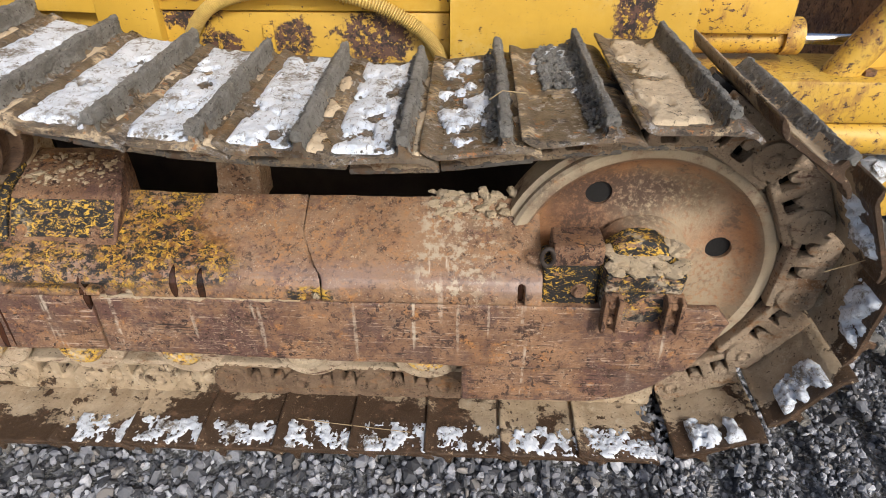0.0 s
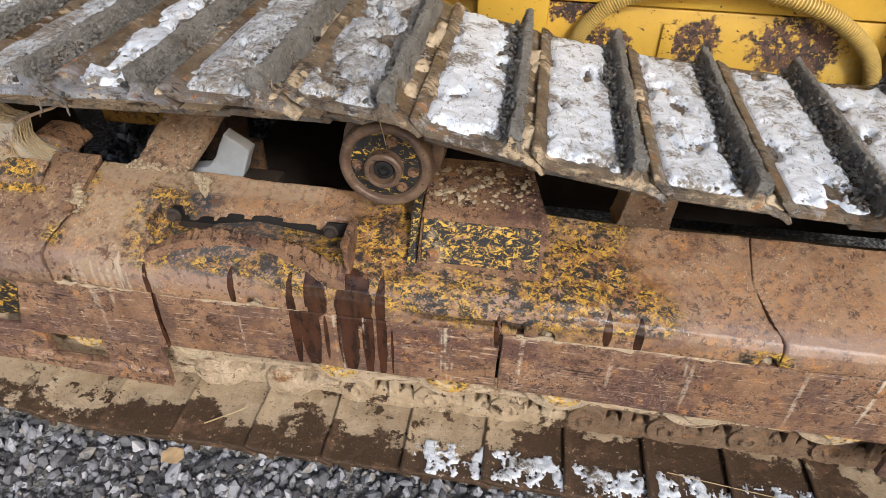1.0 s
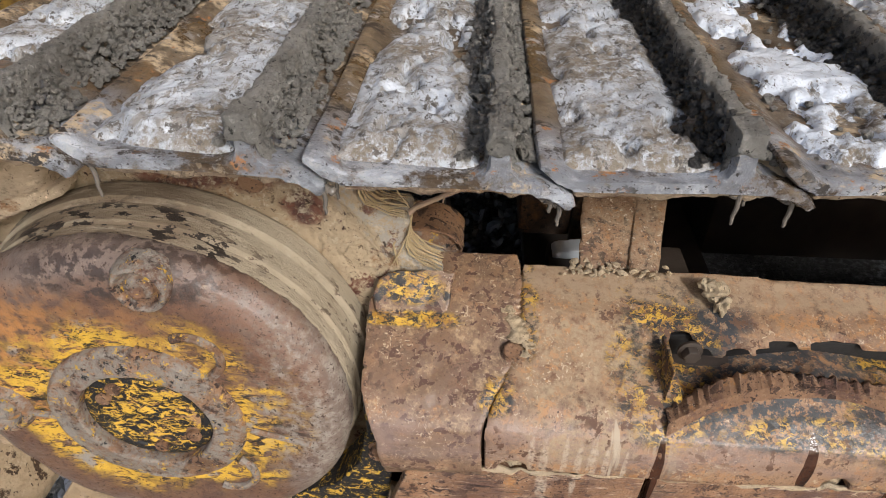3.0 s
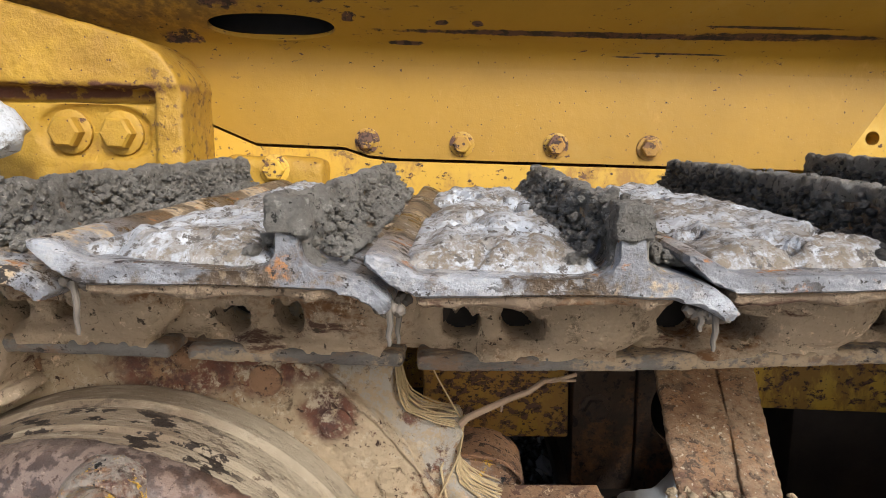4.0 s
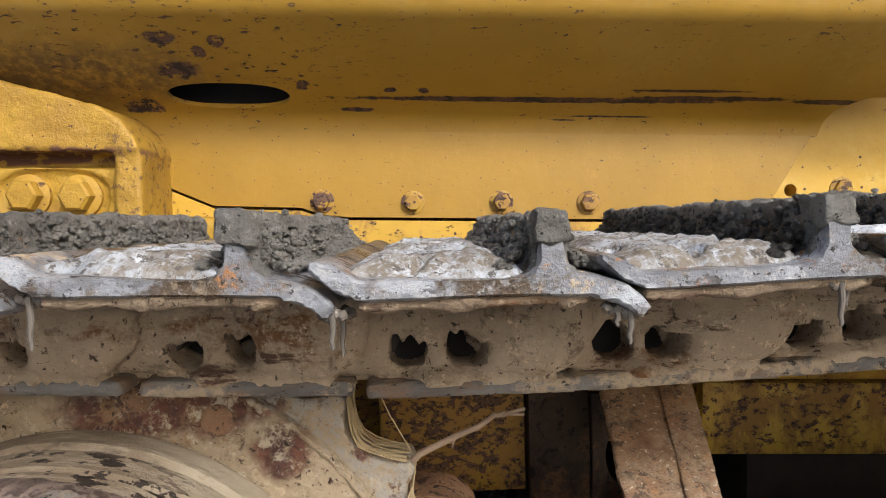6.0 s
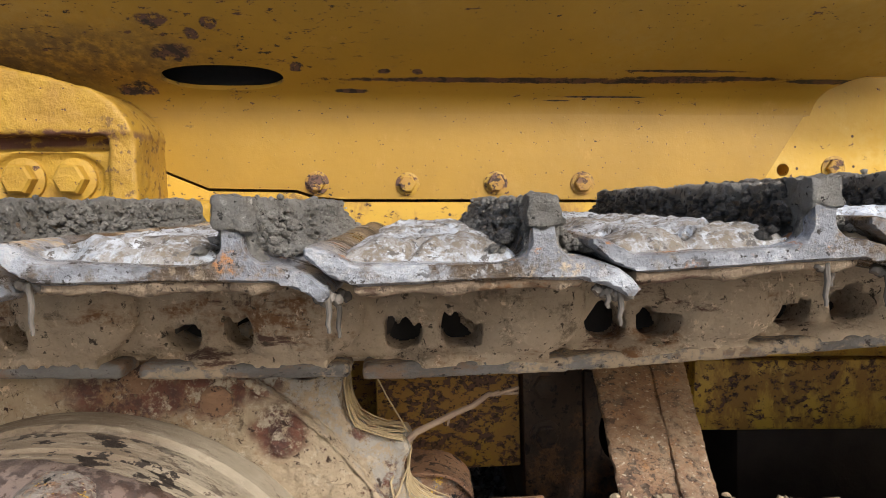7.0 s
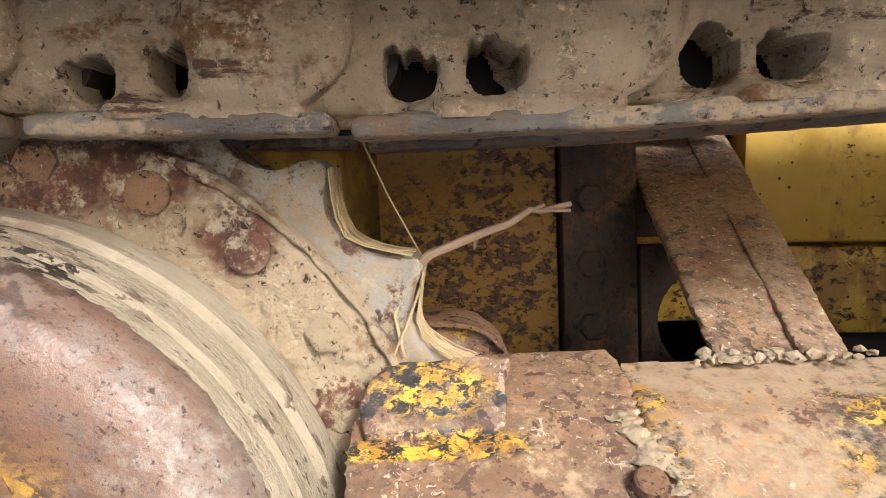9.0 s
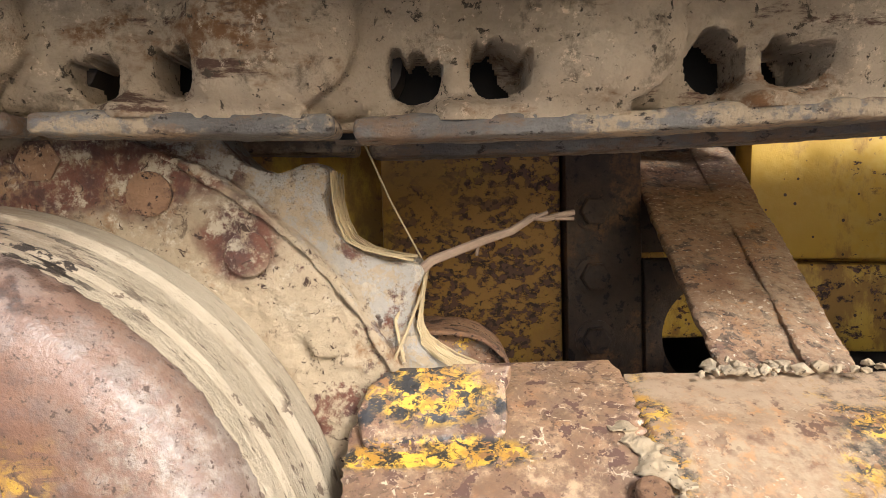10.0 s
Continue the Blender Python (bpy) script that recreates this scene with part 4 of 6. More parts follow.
def track_poses():
    """(crest x, crest z, turn, run): the crest of each grouser, going back along the top, round the sprocket, along the ground and up the idler."""
    out = []
    for i, (x, z) in enumerate(zip(TOP_X, TOP_Z)):
        a, b = max(i - 1, 0), min(i + 1, len(TOP_X) - 1)
        out.append((x, z, math.degrees(math.atan2(TOP_Z[a] - TOP_Z[b], TOP_X[a] - TOP_X[b])) - (4 if i == 0 else 0), "top"))
    for k in range(1, 6):
        a = 7 - 31.0 * k
        out.append((SPX + 0.470 * math.sin(radians(a)), SPZ + 0.470 * math.cos(radians(a)), -a, "rear"))
    for x, z, a in ((-2.30, 0.103, 174), (-2.125, 0.066, 169), (-1.942, 0.026, 172)):
        out.append((x, z, a, "bottom"))
    for k in range(12):
        out.append((-1.754 + 0.195 * k, 0.010, 180, "bottom"))
    for a in (155.7, 125.4, 95.1, 64.8, 34.5):
        out.append((IDX + 0.497 * math.sin(radians(a)), IDZ + 0.497 * math.cos(radians(a)), -a, "front"))
    return out


SHOE = [(-0.161, 0.017), (-0.157, 0.022), (-0.146, 0.020), (-0.128, 0.009), (-0.03, 0.007), (-0.012, 0.010), (0.014, 0.010), (0.030, 0.007), (0.048, 0.001),
        (0.061, -0.009), (0.064, -0.016), (0.058, -0.019), (0.044, -0.011), (0.026, -0.006), (-0.125, -0.006), (-0.142, 0.001)]
GROUSER = [(-0.016, 0.006), (-0.011, 0.016), (-0.0085, 0.046), (-0.006, 0.050), (0.006, 0.050), (0.0085, 0.046), (0.012, 0.016), (0.020, 0.006)]
ROOT = [(-0.017, 0.004), (-0.010, 0.016), (-0.0070, 0.036), (0.0070, 0.036), (0.010, 0.016), (0.020, 0.004)]
shoe_meshes = [sculpt(prism(prism(bmesh.new(), SHOE, 0, Y1 - Y0), ROOT, 0.0, Y1 - Y0), 0.0035, 0.0020, 9, s, 0.0004, 60) for s in range(3)]
grouser_meshes = [sculpt(prism(box(bmesh.new(), -0.0115, 0.0115, -0.003, 0.03, 0.030, 0.052), GROUSER, 0.008, Y1 - Y0 - 0.003), 0.0026, 0.0034, 24, s + 5, 0.0030, 150, soft=5) for s in range(4)]


def link_solid(seed):
    """One side link under its clay: a lower lip, two nut windows with clay hanging into them, and the round-ended barrel that laps the next link. Local x along the run, z outward, y from its outer face."""
    rng = random.Random(seed)
    off = Vector((seed * 5.3, seed * 2.9, seed * 1.7))
    NX, NZ = 164, 84
    X0, X1, Z0, Z1, BACK = -0.176, 0.072, -0.116, -0.002, 0.060
    wins = [(-0.108 + rng.uniform(-0.003, 0.003), -0.084, 0.0165 + rng.uniform(-0.002, 0.003), 0.0175, rng.uniform(0.002, 0.014)),
            (-0.054 + rng.uniform(-0.003, 0.003), -0.082, 0.0170 + rng.uniform(-0.002, 0.002), 0.0185, rng.uniform(0.002, 0.014))]

    def step(a, b, v):
        q = min(1.0, max(0.0, (v - a) / (b - a)))
        return q * q * (3 - 2 * q)

    def depth(x, z):
        n1 = noise.fractal(Vector((x * 26, z * 26, 0)) + off, 1.0, 2.1, 4)
        n2 = noise.noise(Vector((x * 120, z * 120, 3)) + off)
        # web: set back at the lapped end and under the shoe, a proud lip above the rail
        y = 0.022 + 0.019 * step(-0.088, -0.118, x) + 0.012 * step(-0.056, -0.022, z) + 0.010 * step(-0.066, -0.045, z) * step(-0.080, -0.105, x) + 0.06 * step(-0.090 + 0.006 * n1, -0.082 + 0.006 * n1, z) * step(-0.109 + 0.003 * n1, -0.116 + 0.003 * n1, x) - 0.0165 * step(-0.096, -0.109, z) * step(-0.150, -0.135, x)
        y += 0.06 * step(0.028, 0.040, x)
        y -= 0.004 * math.exp(-((x + 0.081) / 0.012) ** 2)
        # barrel with a rounded end
        dz = (z + 0.060 + 0.0012 * n1) / 0.050
        dx = max(0.0, (x - 0.014) / (0.052 + 0.003 * n1))
        q = math.sqrt(dx * dx + dz * dz)
        if q < 1:
            yb = -0.014 + 0.024 * (1 - math.sqrt(1 - q * q)) + 0.026 * step(-0.015, -0.070, x) + 0.004 * math.exp(-((x + 0.012) / 0.012) ** 2) * step(-0.07, -0.10, z)
            h = max(0.0, 0.006 - abs(y - yb)) / 0.006
            y = min(y, yb) - h * h * 0.0015
        # windows, ragged above where the clay hangs in
        for wx, wz, w, h, hang in wins:
            u = (x - wx) / w
            top = wz + h - hang - 0.016 * max(-0.35, noise.noise(Vector((x * 85, 0, 9)) + off)) - 0.005 * n2
            v = (z - wz) / h if z < wz else (z - wz) / max(0.004, top - wz)
            e = (abs(u) ** 2.6 + abs(v) ** (2.2 if z < wz else 4)) ** 0.38 + 0.13 * n1 + 0.05 * n2
            y = y + 0.0035 * step(1.5, 1.0, e) + 0.06 * step(1.06, 0.94, e)
        return y + 0.0042 * n1 + 0.0022 * n2

    xs = [X0 + (X1 - X0) * i / NX for i in range(NX + 1)]
    zs = [Z0 + (Z1 - Z0) * k / NZ for k in range(NZ + 1)]
    D = [[depth(x, z) for z in zs] for x in xs]
    bm = bmesh.new()
    fr = [[bm.verts.new((x + 0.0012 * noise.noise(Vector((x * 90, z * 90, 7)) + off), min(D[i][k], BACK - 0.002), z)) for k, z in enumerate(zs)] for i, x in enumerate(xs)]
    bk = [[bm.verts.new((v.co.x, BACK, v.co.z)) for v in row] for row in fr]
    for i in range(NX):
        for k in range(NZ):
            cell = ((i, k), (i + 1, k), (i + 1, k + 1), (i, k + 1))
            if max(D[a][b] for a, b in cell) < 0.070:
                bm.faces.new([fr[a][b] for a, b in cell])
                bm.faces.new([bk[a][b] for a, b in reversed(cell)])
    twin = {a: b for ra, rb in zip(fr, bk) for a, b in zip(ra, rb)}
    for e in [e for e in bm.edges if len(e.link_faces) == 1 and e.verts[0] in twin and e.verts[1] in twin]:
        a, b = e.verts
        bm.faces.new((b, a, twin[a], twin[b]))
    bmesh.ops.delete(bm, geom=[v for v in bm.verts if not v.link_faces], context="VERTS")
    me = bpy.data.meshes.new("link")
    bm.to_mesh(me)
    bm.free()
    me.shade_smooth()
    return me


def clean_link(seed):
    """A side link with little clay on it: crisp nut windows, the nuts in them, and a round pin boss."""
    bm = bmesh.new()
    box(bm, -0.150, 0.052, 0.006, 0.044, -0.124, -0.108)
    box(bm, -0.150, 0.055, 0.010, 0.044, -0.066, -0.008)
    for a, b in ((-0.152, -0.134), (-0.094, -0.069), (-0.032, 0.0)):
        box(bm, a, b, 0.006, 0.044, -0.110, -0.05)
    arc = [(0.016 + 0.045 * math.cos(q), -0.064 + 0.045 * math.sin(q)) for q in (2 * math.pi * i / 20 for i in range(20))]
    prism(bm, arc, 0.000, 0.040)
    lathe(bm, [(0.019, 0.01), (0.019, -0.006), (0.013, -0.007), (0.012, 0.0)], 0.016, -0.064, 20)
    for a in (-0.114, -0.050):
        lathe(bm, [(0.012, 0.035), (0.012, 0.012), (0.009, 0.011)], a, -0.072, 6)
    return sculpt(bm, 0.0026, 0.0022, 30, seed, 0.0012, 140)


link_meshes = [link_solid(s) for s in (1, 2, 3, 4, 5)]
clean_meshes = [clean_link(s) for s in (6, 7)]
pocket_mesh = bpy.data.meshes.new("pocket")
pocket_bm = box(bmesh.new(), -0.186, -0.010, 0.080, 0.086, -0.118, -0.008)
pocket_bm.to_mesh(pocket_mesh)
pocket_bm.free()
rail_mesh = sculpt(box(bmesh.new(), -0.1495, 0.0495, 0.0045, 0.050, -0.127, -0.1115, 0.005), 0.0022, 0.0016, 26, 4, 0.0007, 130)
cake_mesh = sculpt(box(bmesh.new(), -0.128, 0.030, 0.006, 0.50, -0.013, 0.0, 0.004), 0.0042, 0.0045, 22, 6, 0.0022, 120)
pin_bm = bmesh.new()
lathe(pin_bm, [(0.027, 0.04), (0.027, 0.17)], -0.139, -0.064, 20)
pin_mesh = bpy.data.meshes.new("pin")
pin_bm.to_mesh(pin_mesh)
pin_bm.free()

track = thing("crawler_track", "muddy steel crawler track of single-bar shoes wrapped round the running gear", "crawler track")
LINKY = 1.425
SHOES = []
for i, (x, z, turn, run) in enumerate(track_poses()):
    m = Matrix.Translation((x, Y0, z)) @ Matrix.Rotation(radians(-turn), 4, "Y") @ Matrix.Translation((0, 0, -GH))
    SHOES.append((m, run, i))
    sh = part("track_shoe", shoe_meshes[i % 3], M_SHOE, track)
    if run != "top":
        sh.material_slots[0].link = "OBJECT"
        sh.material_slots[0].material = M_INNER
    sh.matrix_local = m
    g = part("grouser", grouser_meshes[i % 4], M_DARKMUD, sh)
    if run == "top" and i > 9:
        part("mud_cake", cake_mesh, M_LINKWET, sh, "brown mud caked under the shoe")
    for side in (0, 1):
        clean = run == "front" or i < 2 or (run == "bottom" and x > -1.2)
        lk = part("track_link", clean_meshes[i % 2] if clean else link_meshes[(i + 2 * side) % 5], M_LINK, track)
        up = 0.008 if run == "top" else 0.0          # the upper links are worn and sit closer under their shoes
        lm = m @ Matrix.Translation((0.006 if up else 0.0, LINKY - Y0, up))
        if side:
            lm = m @ Matrix.Translation((0, 2 * 1.525 - LINKY - Y0, up)) @ Matrix.Diagonal((1, -1, 1, 1))
        lk.matrix_local = lm
        if run == "front" or i < 2:
            lk.material_slots[0].link = "OBJECT"
            lk.material_slots[0].material = M_LINKWET
        if clean and run == "bottom":
            lk.material_slots[0].link = "OBJECT"
            lk.material_slots[0].material = M_LINKRUST if -0.70 < x < 0.10 else M_INNER
        # black sheet behind the windows paints in the darkness of the cavity
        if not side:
            part("pocket_dark", pocket_mesh, M_BLACK, lk, "black sheet standing in for the dark behind the nut windows" if i == 5 else "")
        rl = part("rail", rail_mesh, M_RAIL, lk, "worn bare steel rail edge" if run == "top" else "")
        if run != "top":
            rl.material_slots[0].link = "OBJECT"
            rl.material_slots[0].material = M_LINKWET if run == "front" else M_LINK
    pn = part("track_pin", pin_mesh, M_DARK, track)
    pn.matrix_local = m @ Matrix.Translation((0, LINKY - Y0, 0))


def deposit(i, material, cover, seed, label, name, thick=0.012, x0=-0.140, x1=-0.012, y0=0.015, y1=0.535, freq=9.0, category="snow", edge=0.25, lift=0.0, inner=False, bumpy=1.0, smooth=0.9, taper=0.0045):
    """Snow, ice or mud lying on a shoe in a broken sheet."""
    m, run, _ = SHOES[i]
    step = 0.0045
    nx, ny = int((x1 - x0) / step) + 1, int((y1 - y0) / step) + 1
    off = Vector((seed * 4.1, seed * 2.3, seed))
    hs = np.zeros((nx, ny))
    co = []
    for a in range(nx):
        for b in range(ny):
            u, v = a / (nx - 1), b / (ny - 1)
            x, y = x0 + (x1 - x0) * u, y0 + (y1 - y0) * v
            rim = min(u, 1 - u) * (x1 - x0) / 0.02, min(v, 1 - v) * (y1 - y0) / 0.03
            rim = min(1.0, rim[0], rim[1])
            f = noise.fractal(Vector((x * freq * 1.6, y * freq, 0)) + off, smooth, 2.0, 6) + cover - edge * (1 - rim) * 2
            h = max(0.0, min(1.0, f * 2.2))
            h *= min(1.0, min(min(u, 1 - u) * (x1 - x0), min(v, 1 - v) * (y1 - y0)) / taper)
            hs[a, b] = h
            w = noise.noise(Vector((x, y, 0.3)) * 60 + off) * 0.35 + noise.noise(Vector((x, y, 0.7)) * 150 + off) * 0.25
            base = 0.0085 + max(0.0, (-0.125 - x)) * 0.5
            zz = base - 0.006 + lift + (thick + 0.006) * h ** 0.5 + thick * w * h * bumpy
            co.append((x, y, 0.0025 - zz if inner else zz))
    faces = []
    for a in range(nx - 1):
        for b in range(ny - 1):
            if max(hs[a, b], hs[a + 1, b], hs[a, b + 1], hs[a + 1, b + 1]) > 0.0:
                faces.append((a * ny + b, (a + 1) * ny + b, (a + 1) * ny + b + 1, a * ny + b + 1))
    me = bpy.data.meshes.new(name)
    me.from_pydata(co, [], faces)
    bm = bmesh.new()
    bm.from_mesh(me)
    bmesh.ops.delete(bm, geom=[v for v in bm.verts if not v.link_faces], context="VERTS")
    bmesh.ops.recalc_face_normals(bm, faces=bm.faces)
    bm.to_mesh(me)
    bm.free()
    ob = part(name, me, material, smooth=False)
    me.shade_smooth()
    ob.matrix_world = m
    return tagged(ob, label, category, "deposits on the track shoes", "stuff" if category == "mud" else "")


def crumbs(i, seed, n, x0, x1, y0, y1, r, material, label, name="mud_clods", pile=0.0):
    """Clods frozen on against a grouser; pile: how high they climb its side."""
    rng = random.Random(seed)
    bm = bmesh.new()
    for k in range(n):
        x = rng.uniform(x0, x1)
        y = rng.uniform(y0, y1)
        up = 0.010 + pile * ((x - x0) / (x1 - x0)) ** 1.6 * rng.random() ** 0.6
        if pile and noise.noise(Vector((y * 14, seed, 0))) < rng.uniform(-0.6, 0.3):
            continue
        lump(bm, (x, y, up + rng.uniform(0, r * 0.6)), r * rng.uniform(0.25, 1.0), seed + k, 0.8, 1)
    ob = part(name, bm, material, smooth=False)
    ob.matrix_world = SHOES[i][0]
    return tagged(ob, label, "mud", "deposits on the track shoes", "stuff")


SNOWY = {3: 0.45, 4: 0.58, 5: 0.62, 6: 0.60, 7: 0.50, 8: 0.30, 9: 0.55, 10: 0.35, 11: 0.58, 12: 0.48, 13: 0.62, 14: 0.5, 2: -0.02}
for i, c in SNOWY.items():
    icy = i in (8, 9, 11, 12, 13, 14)
    deposit(i, M_ICE if icy else M_SNOW, c, i + 2, "dirty grey ice frozen onto a track shoe" if icy else "broken white snow lying on a track shoe", "ice_sheet" if icy else "snow_patch",
            0.014 if icy else 0.011, bumpy=0.8 if icy else 0.45, edge=0.14 if icy else 0.22, taper=0.026 if icy else 0.016, smooth=0.6 if icy else 0.7)
deposit(1, M_SNOW, -0.05, 31, "thin snow under dark mud on a track shoe", "snow_patch", 0.008, y0=0.2)
deposit(0, M_SANDY, 0.6, 40, "smooth pale mud filling a track shoe", "mud_sheet", 0.008, category="mud", edge=0.5)
deposit(38 if len(SHOES) > 38 else 0, M_SANDY, 0.5, 50, "smooth pale mud on a track shoe", "mud_sheet", 0.008, category="mud", edge=0.5)
for i in range(2, 13):
    deposit(i, M_SANDY, 0.10 + 0.25 * noise.noise(Vector((i * 2.7, 1, 0))), 70 + i, "pale sandy mud along the foot of a grouser", "mud_sheet", 0.012, x0=0.012, x1=0.048, y0=0.004, y1=0.42, category="mud", edge=0.12, lift=-0.003)
for i in range(2, 11):
    crumbs(i, 160 + i, 90, -0.135, -0.03, 0.02, 0.53, 0.0055, M_DARKMUD, "dark crumbs strewn over the snow on a shoe")
for i in range(1, 15):
    crumbs(i, 60 + i, 1500 if i > 7 else 800, -0.036, -0.006, 0.02, 0.53, 0.0052, M_BLACKMUD if i in (9, 10, 11) else M_DARKMUD, "dark frozen mud crumbs along the grouser", pile=0.040)
    if i > 9:
        crumbs(i, 260 + i, 1300, 0.036, 0.006, 0.02, 0.53, 0.0050, M_DARKMUD, "frozen mud crumbs caked on the grouser face", pile=0.042)
    crumbs(i, 160 + i, 120, -0.010, 0.010, 0.016, 0.034, 0.0042, M_DARKMUD, "mud crumbs on the end of the grouser", pile=0.038)
crumbs(1, 90, 420, -0.10, -0.02, 0.25, 0.53, 0.009, M_DARKMUD, "heap of dark mud crumbs on a track shoe")

# ---- front idler ----
idler = thing("front_idler", "large rust-brown dished idler wheel with round holes inside the track", "wheel")
bm = bmesh.new()
prof = [(0.06, 1.455), (0.10, 1.468), (0.125, 1.490), (0.15, 1.508), (0.18, 1.516), (0.22, 1.515), (0.25, 1.508), (0.272, 1.496), (0.285, 1.478), (0.295, 1.462), (0.318, 1.458), (0.325, 1.466), (0.325, 1.480),
        (0.338, 1.486), (0.338, 1.562), (0.325, 1.568), (0.325, 1.59), (0.30, 1.59), (0.06, 1.58)]
lathe(bm, prof, IDX, IDZ, 128)
body = part("idler_rim", bm, M_IDLER, idler)
cut = bmesh.new()
for a in (120, 8.5, 240, 300):
    lathe(cut, [(0.031, 1.3), (0.031, 1.7)], IDX + 0.206 * math.cos(radians(a)), IDZ + 0.206 * math.sin(radians(a)), 28)
cut_me = bpy.data.meshes.new("cut")
cut.to_mesh(cut_me)
cut.free()
cut_ob = new("cut", cut_me)
mod = body.modifiers.new("holes", "BOOLEAN")
mod.operation, mod.object, mod.solver = "DIFFERENCE", cut_ob, "EXACT"
holed = bpy.data.meshes.new_from_object(body.evaluated_get(bpy.context.evaluated_depsgraph_get()))
body.modifiers.clear()
body.data = holed
bpy.data.objects.remove(cut_ob)
bm = bmesh.new()
lathe(bm, [(0.115, 1.475), (0.105, 1.44), (0.085, 1.41), (0.06, 1.40)], IDX, IDZ + 0.03, 48)
part("idler_hub", bm, M_IDLER, idler)

# black disc gives the holes the darkness of a hollow wheel
part("hollow_dark", lathe(bmesh.new(), [(0.02, 1.524), (0.27, 1.524), (0.27, 1.530), (0.02, 1.530)], IDX, IDZ, 48), M_BLACK, idler, "black disc standing in for the shaded hollow of the wheel")

# ---- track frame ----
def make_flaked(name, yellow=0.5, black=0.5, dust=0.52):
    """Black paint with the remains of yellow over rust."""
    s = Shader(name, 0.6)
    rust_base(s)
    s.over(BLACK, s.spots(30, black - 0.03, black + 0.03, 7, 0.7, stretch=(0.6, 1, 1.2)))
    s.over(YEL, s.spots(85, yellow, yellow + 0.02, 9, 0.80, stretch=(0.7, 1, 1.2), warp=0.8))
    s.over(DUST, s.both(s.spots(9, dust, dust + 0.14, 5, shift=(1, 5, 2)), s.spots(80, 0.4, 0.6)))
    return s.done((s.noise(60, 6, 0.7), 0.003), (s.noise(260, 4, 0.7), 0.001))


M_FLAKED = make_flaked("flaked black and yellow paint", 0.525, 0.40)
M_HUBBLACK = make_flaked("black hub paint", 0.545, 0.34, 0.64)
M_SADDLE = make_flaked("saddle paint", 0.565, 0.47, 0.46)
M_CAPYEL = make_flaked("cap paint", 0.505, 0.44, 0.66)
M_FLAKED2 = make_flaked("mostly yellow flaked paint", 0.48, 0.52, 0.40)

tf = thing("track_frame", "rusted box-section track frame with scraped guards and flaking yellow paint", "track frame")


def cover_solid(prof, x0s, x1s, prof1=None):
    """A bent plate cover whose ends follow a stepped seam. prof: (y, z); x0s, x1s: the ends at each of its points."""
    bm = bmesh.new()
    lo = [bm.verts.new((x, y, z)) for x, (y, z) in zip(x0s, prof)]
    hi = [bm.verts.new((x, y, z)) for x, (y, z) in zip(x1s, prof1 or prof)]
    n = len(prof)
    for i in range(n):
        bm.faces.new((lo[i], lo[(i + 1) % n], hi[(i + 1) % n], hi[i]))
    bm.faces.new(lo)
    bm.faces.new(hi)
    bmesh.ops.recalc_face_normals(bm, faces=bm.faces)
    return bm


def arch(bm, x, w, h, z0=0.49):
    """A round-topped notch cutter through the bottom edge of a cover."""
    pts = [(x - w / 2, z0 - 0.02)] + [(x - w / 2 * math.cos(math.pi * k / 8), z0 + h - w / 2 + w / 2 * math.sin(math.pi * k / 8)) for k in range(9)] + [(x + w / 2, z0 - 0.02)]
    return prism(bm, pts, 1.28, 1.345)


REAR = [(1.316, 0.497), (1.316, 0.548), (1.322, 0.573), (1.352, 0.599), (1.400, 0.626), (1.464, 0.660), (1.538, 0.682), (1.540, 0.55), (1.40, 0.42), (1.345, 0.42), (1.345, 0.497)]
FRONT = [(1.316, 0.497), (1.319, 0.535), (1.328, 0.553), (1.348, 0.566), (1.40, 0.592), (1.44, 0.612), (1.525, 0.655), (1.53, 0.55), (1.40, 0.42), (1.345, 0.42), (1.345, 0.497)]
SEAM = [-0.288, -0.286, -0.286, -0.296, -0.343, -0.345, -0.345, -0.345, -0.31, -0.30, -0.29]
SEAMF = [x + 0.0012 for x in SEAM]
REND = [-1.812, -1.814, -1.816, -1.808, -1.772, -1.766, -1.766, -1.77, -1.80, -1.80, -1.812]
cut = bmesh.new()
for x, w, h in ((-0.307, 0.036, 0.030), (-0.740, 0.034, 0.032), (-1.354, 0.034, 0.032), (-1.775, 0.040, 0.028)):
    arch(cut, x, w, h)
# a long slot with hooked ends, a tab left standing in it
box(cut, -1.019, -1.006, 1.28, 1.345, 0.47, 0.522)
box(cut, -1.012, -0.792, 1.28, 1.345, 0.516, 0.530)
box(cut, -0.800, -0.786, 1.28, 1.345, 0.47, 0.526)
# the torn opening below the bent strip
prism(cut, [(-1.572, 0.640), (-1.552, 0.646), (-1.530, 0.634), (-1.508, 0.627), (-1.485, 0.634), (-1.46, 0.629), (-1.43, 0.637), (-1.39, 0.634), (-1.35, 0.640), (-1.30, 0.632), (-1.26, 0.634), (-1.232, 0.628),
            (-1.214, 0.640), (-1.198, 0.648), (-1.178, 0.641), (-1.164, 0.628), (-1.172, 0.610), (-1.195, 0.598), (-1.24, 0.600), (-1.30, 0.610), (-1.38, 0.620), (-1.46, 0.606), (-1.50, 0.596), (-1.560, 0.598)], 1.34, 1.46)
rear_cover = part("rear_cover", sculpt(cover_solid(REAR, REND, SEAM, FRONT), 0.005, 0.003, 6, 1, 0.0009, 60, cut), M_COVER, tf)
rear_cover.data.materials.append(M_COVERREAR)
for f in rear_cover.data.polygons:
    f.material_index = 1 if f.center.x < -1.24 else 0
cut = bmesh.new()
arch(cut, 0.16, 0.018, 0.06)
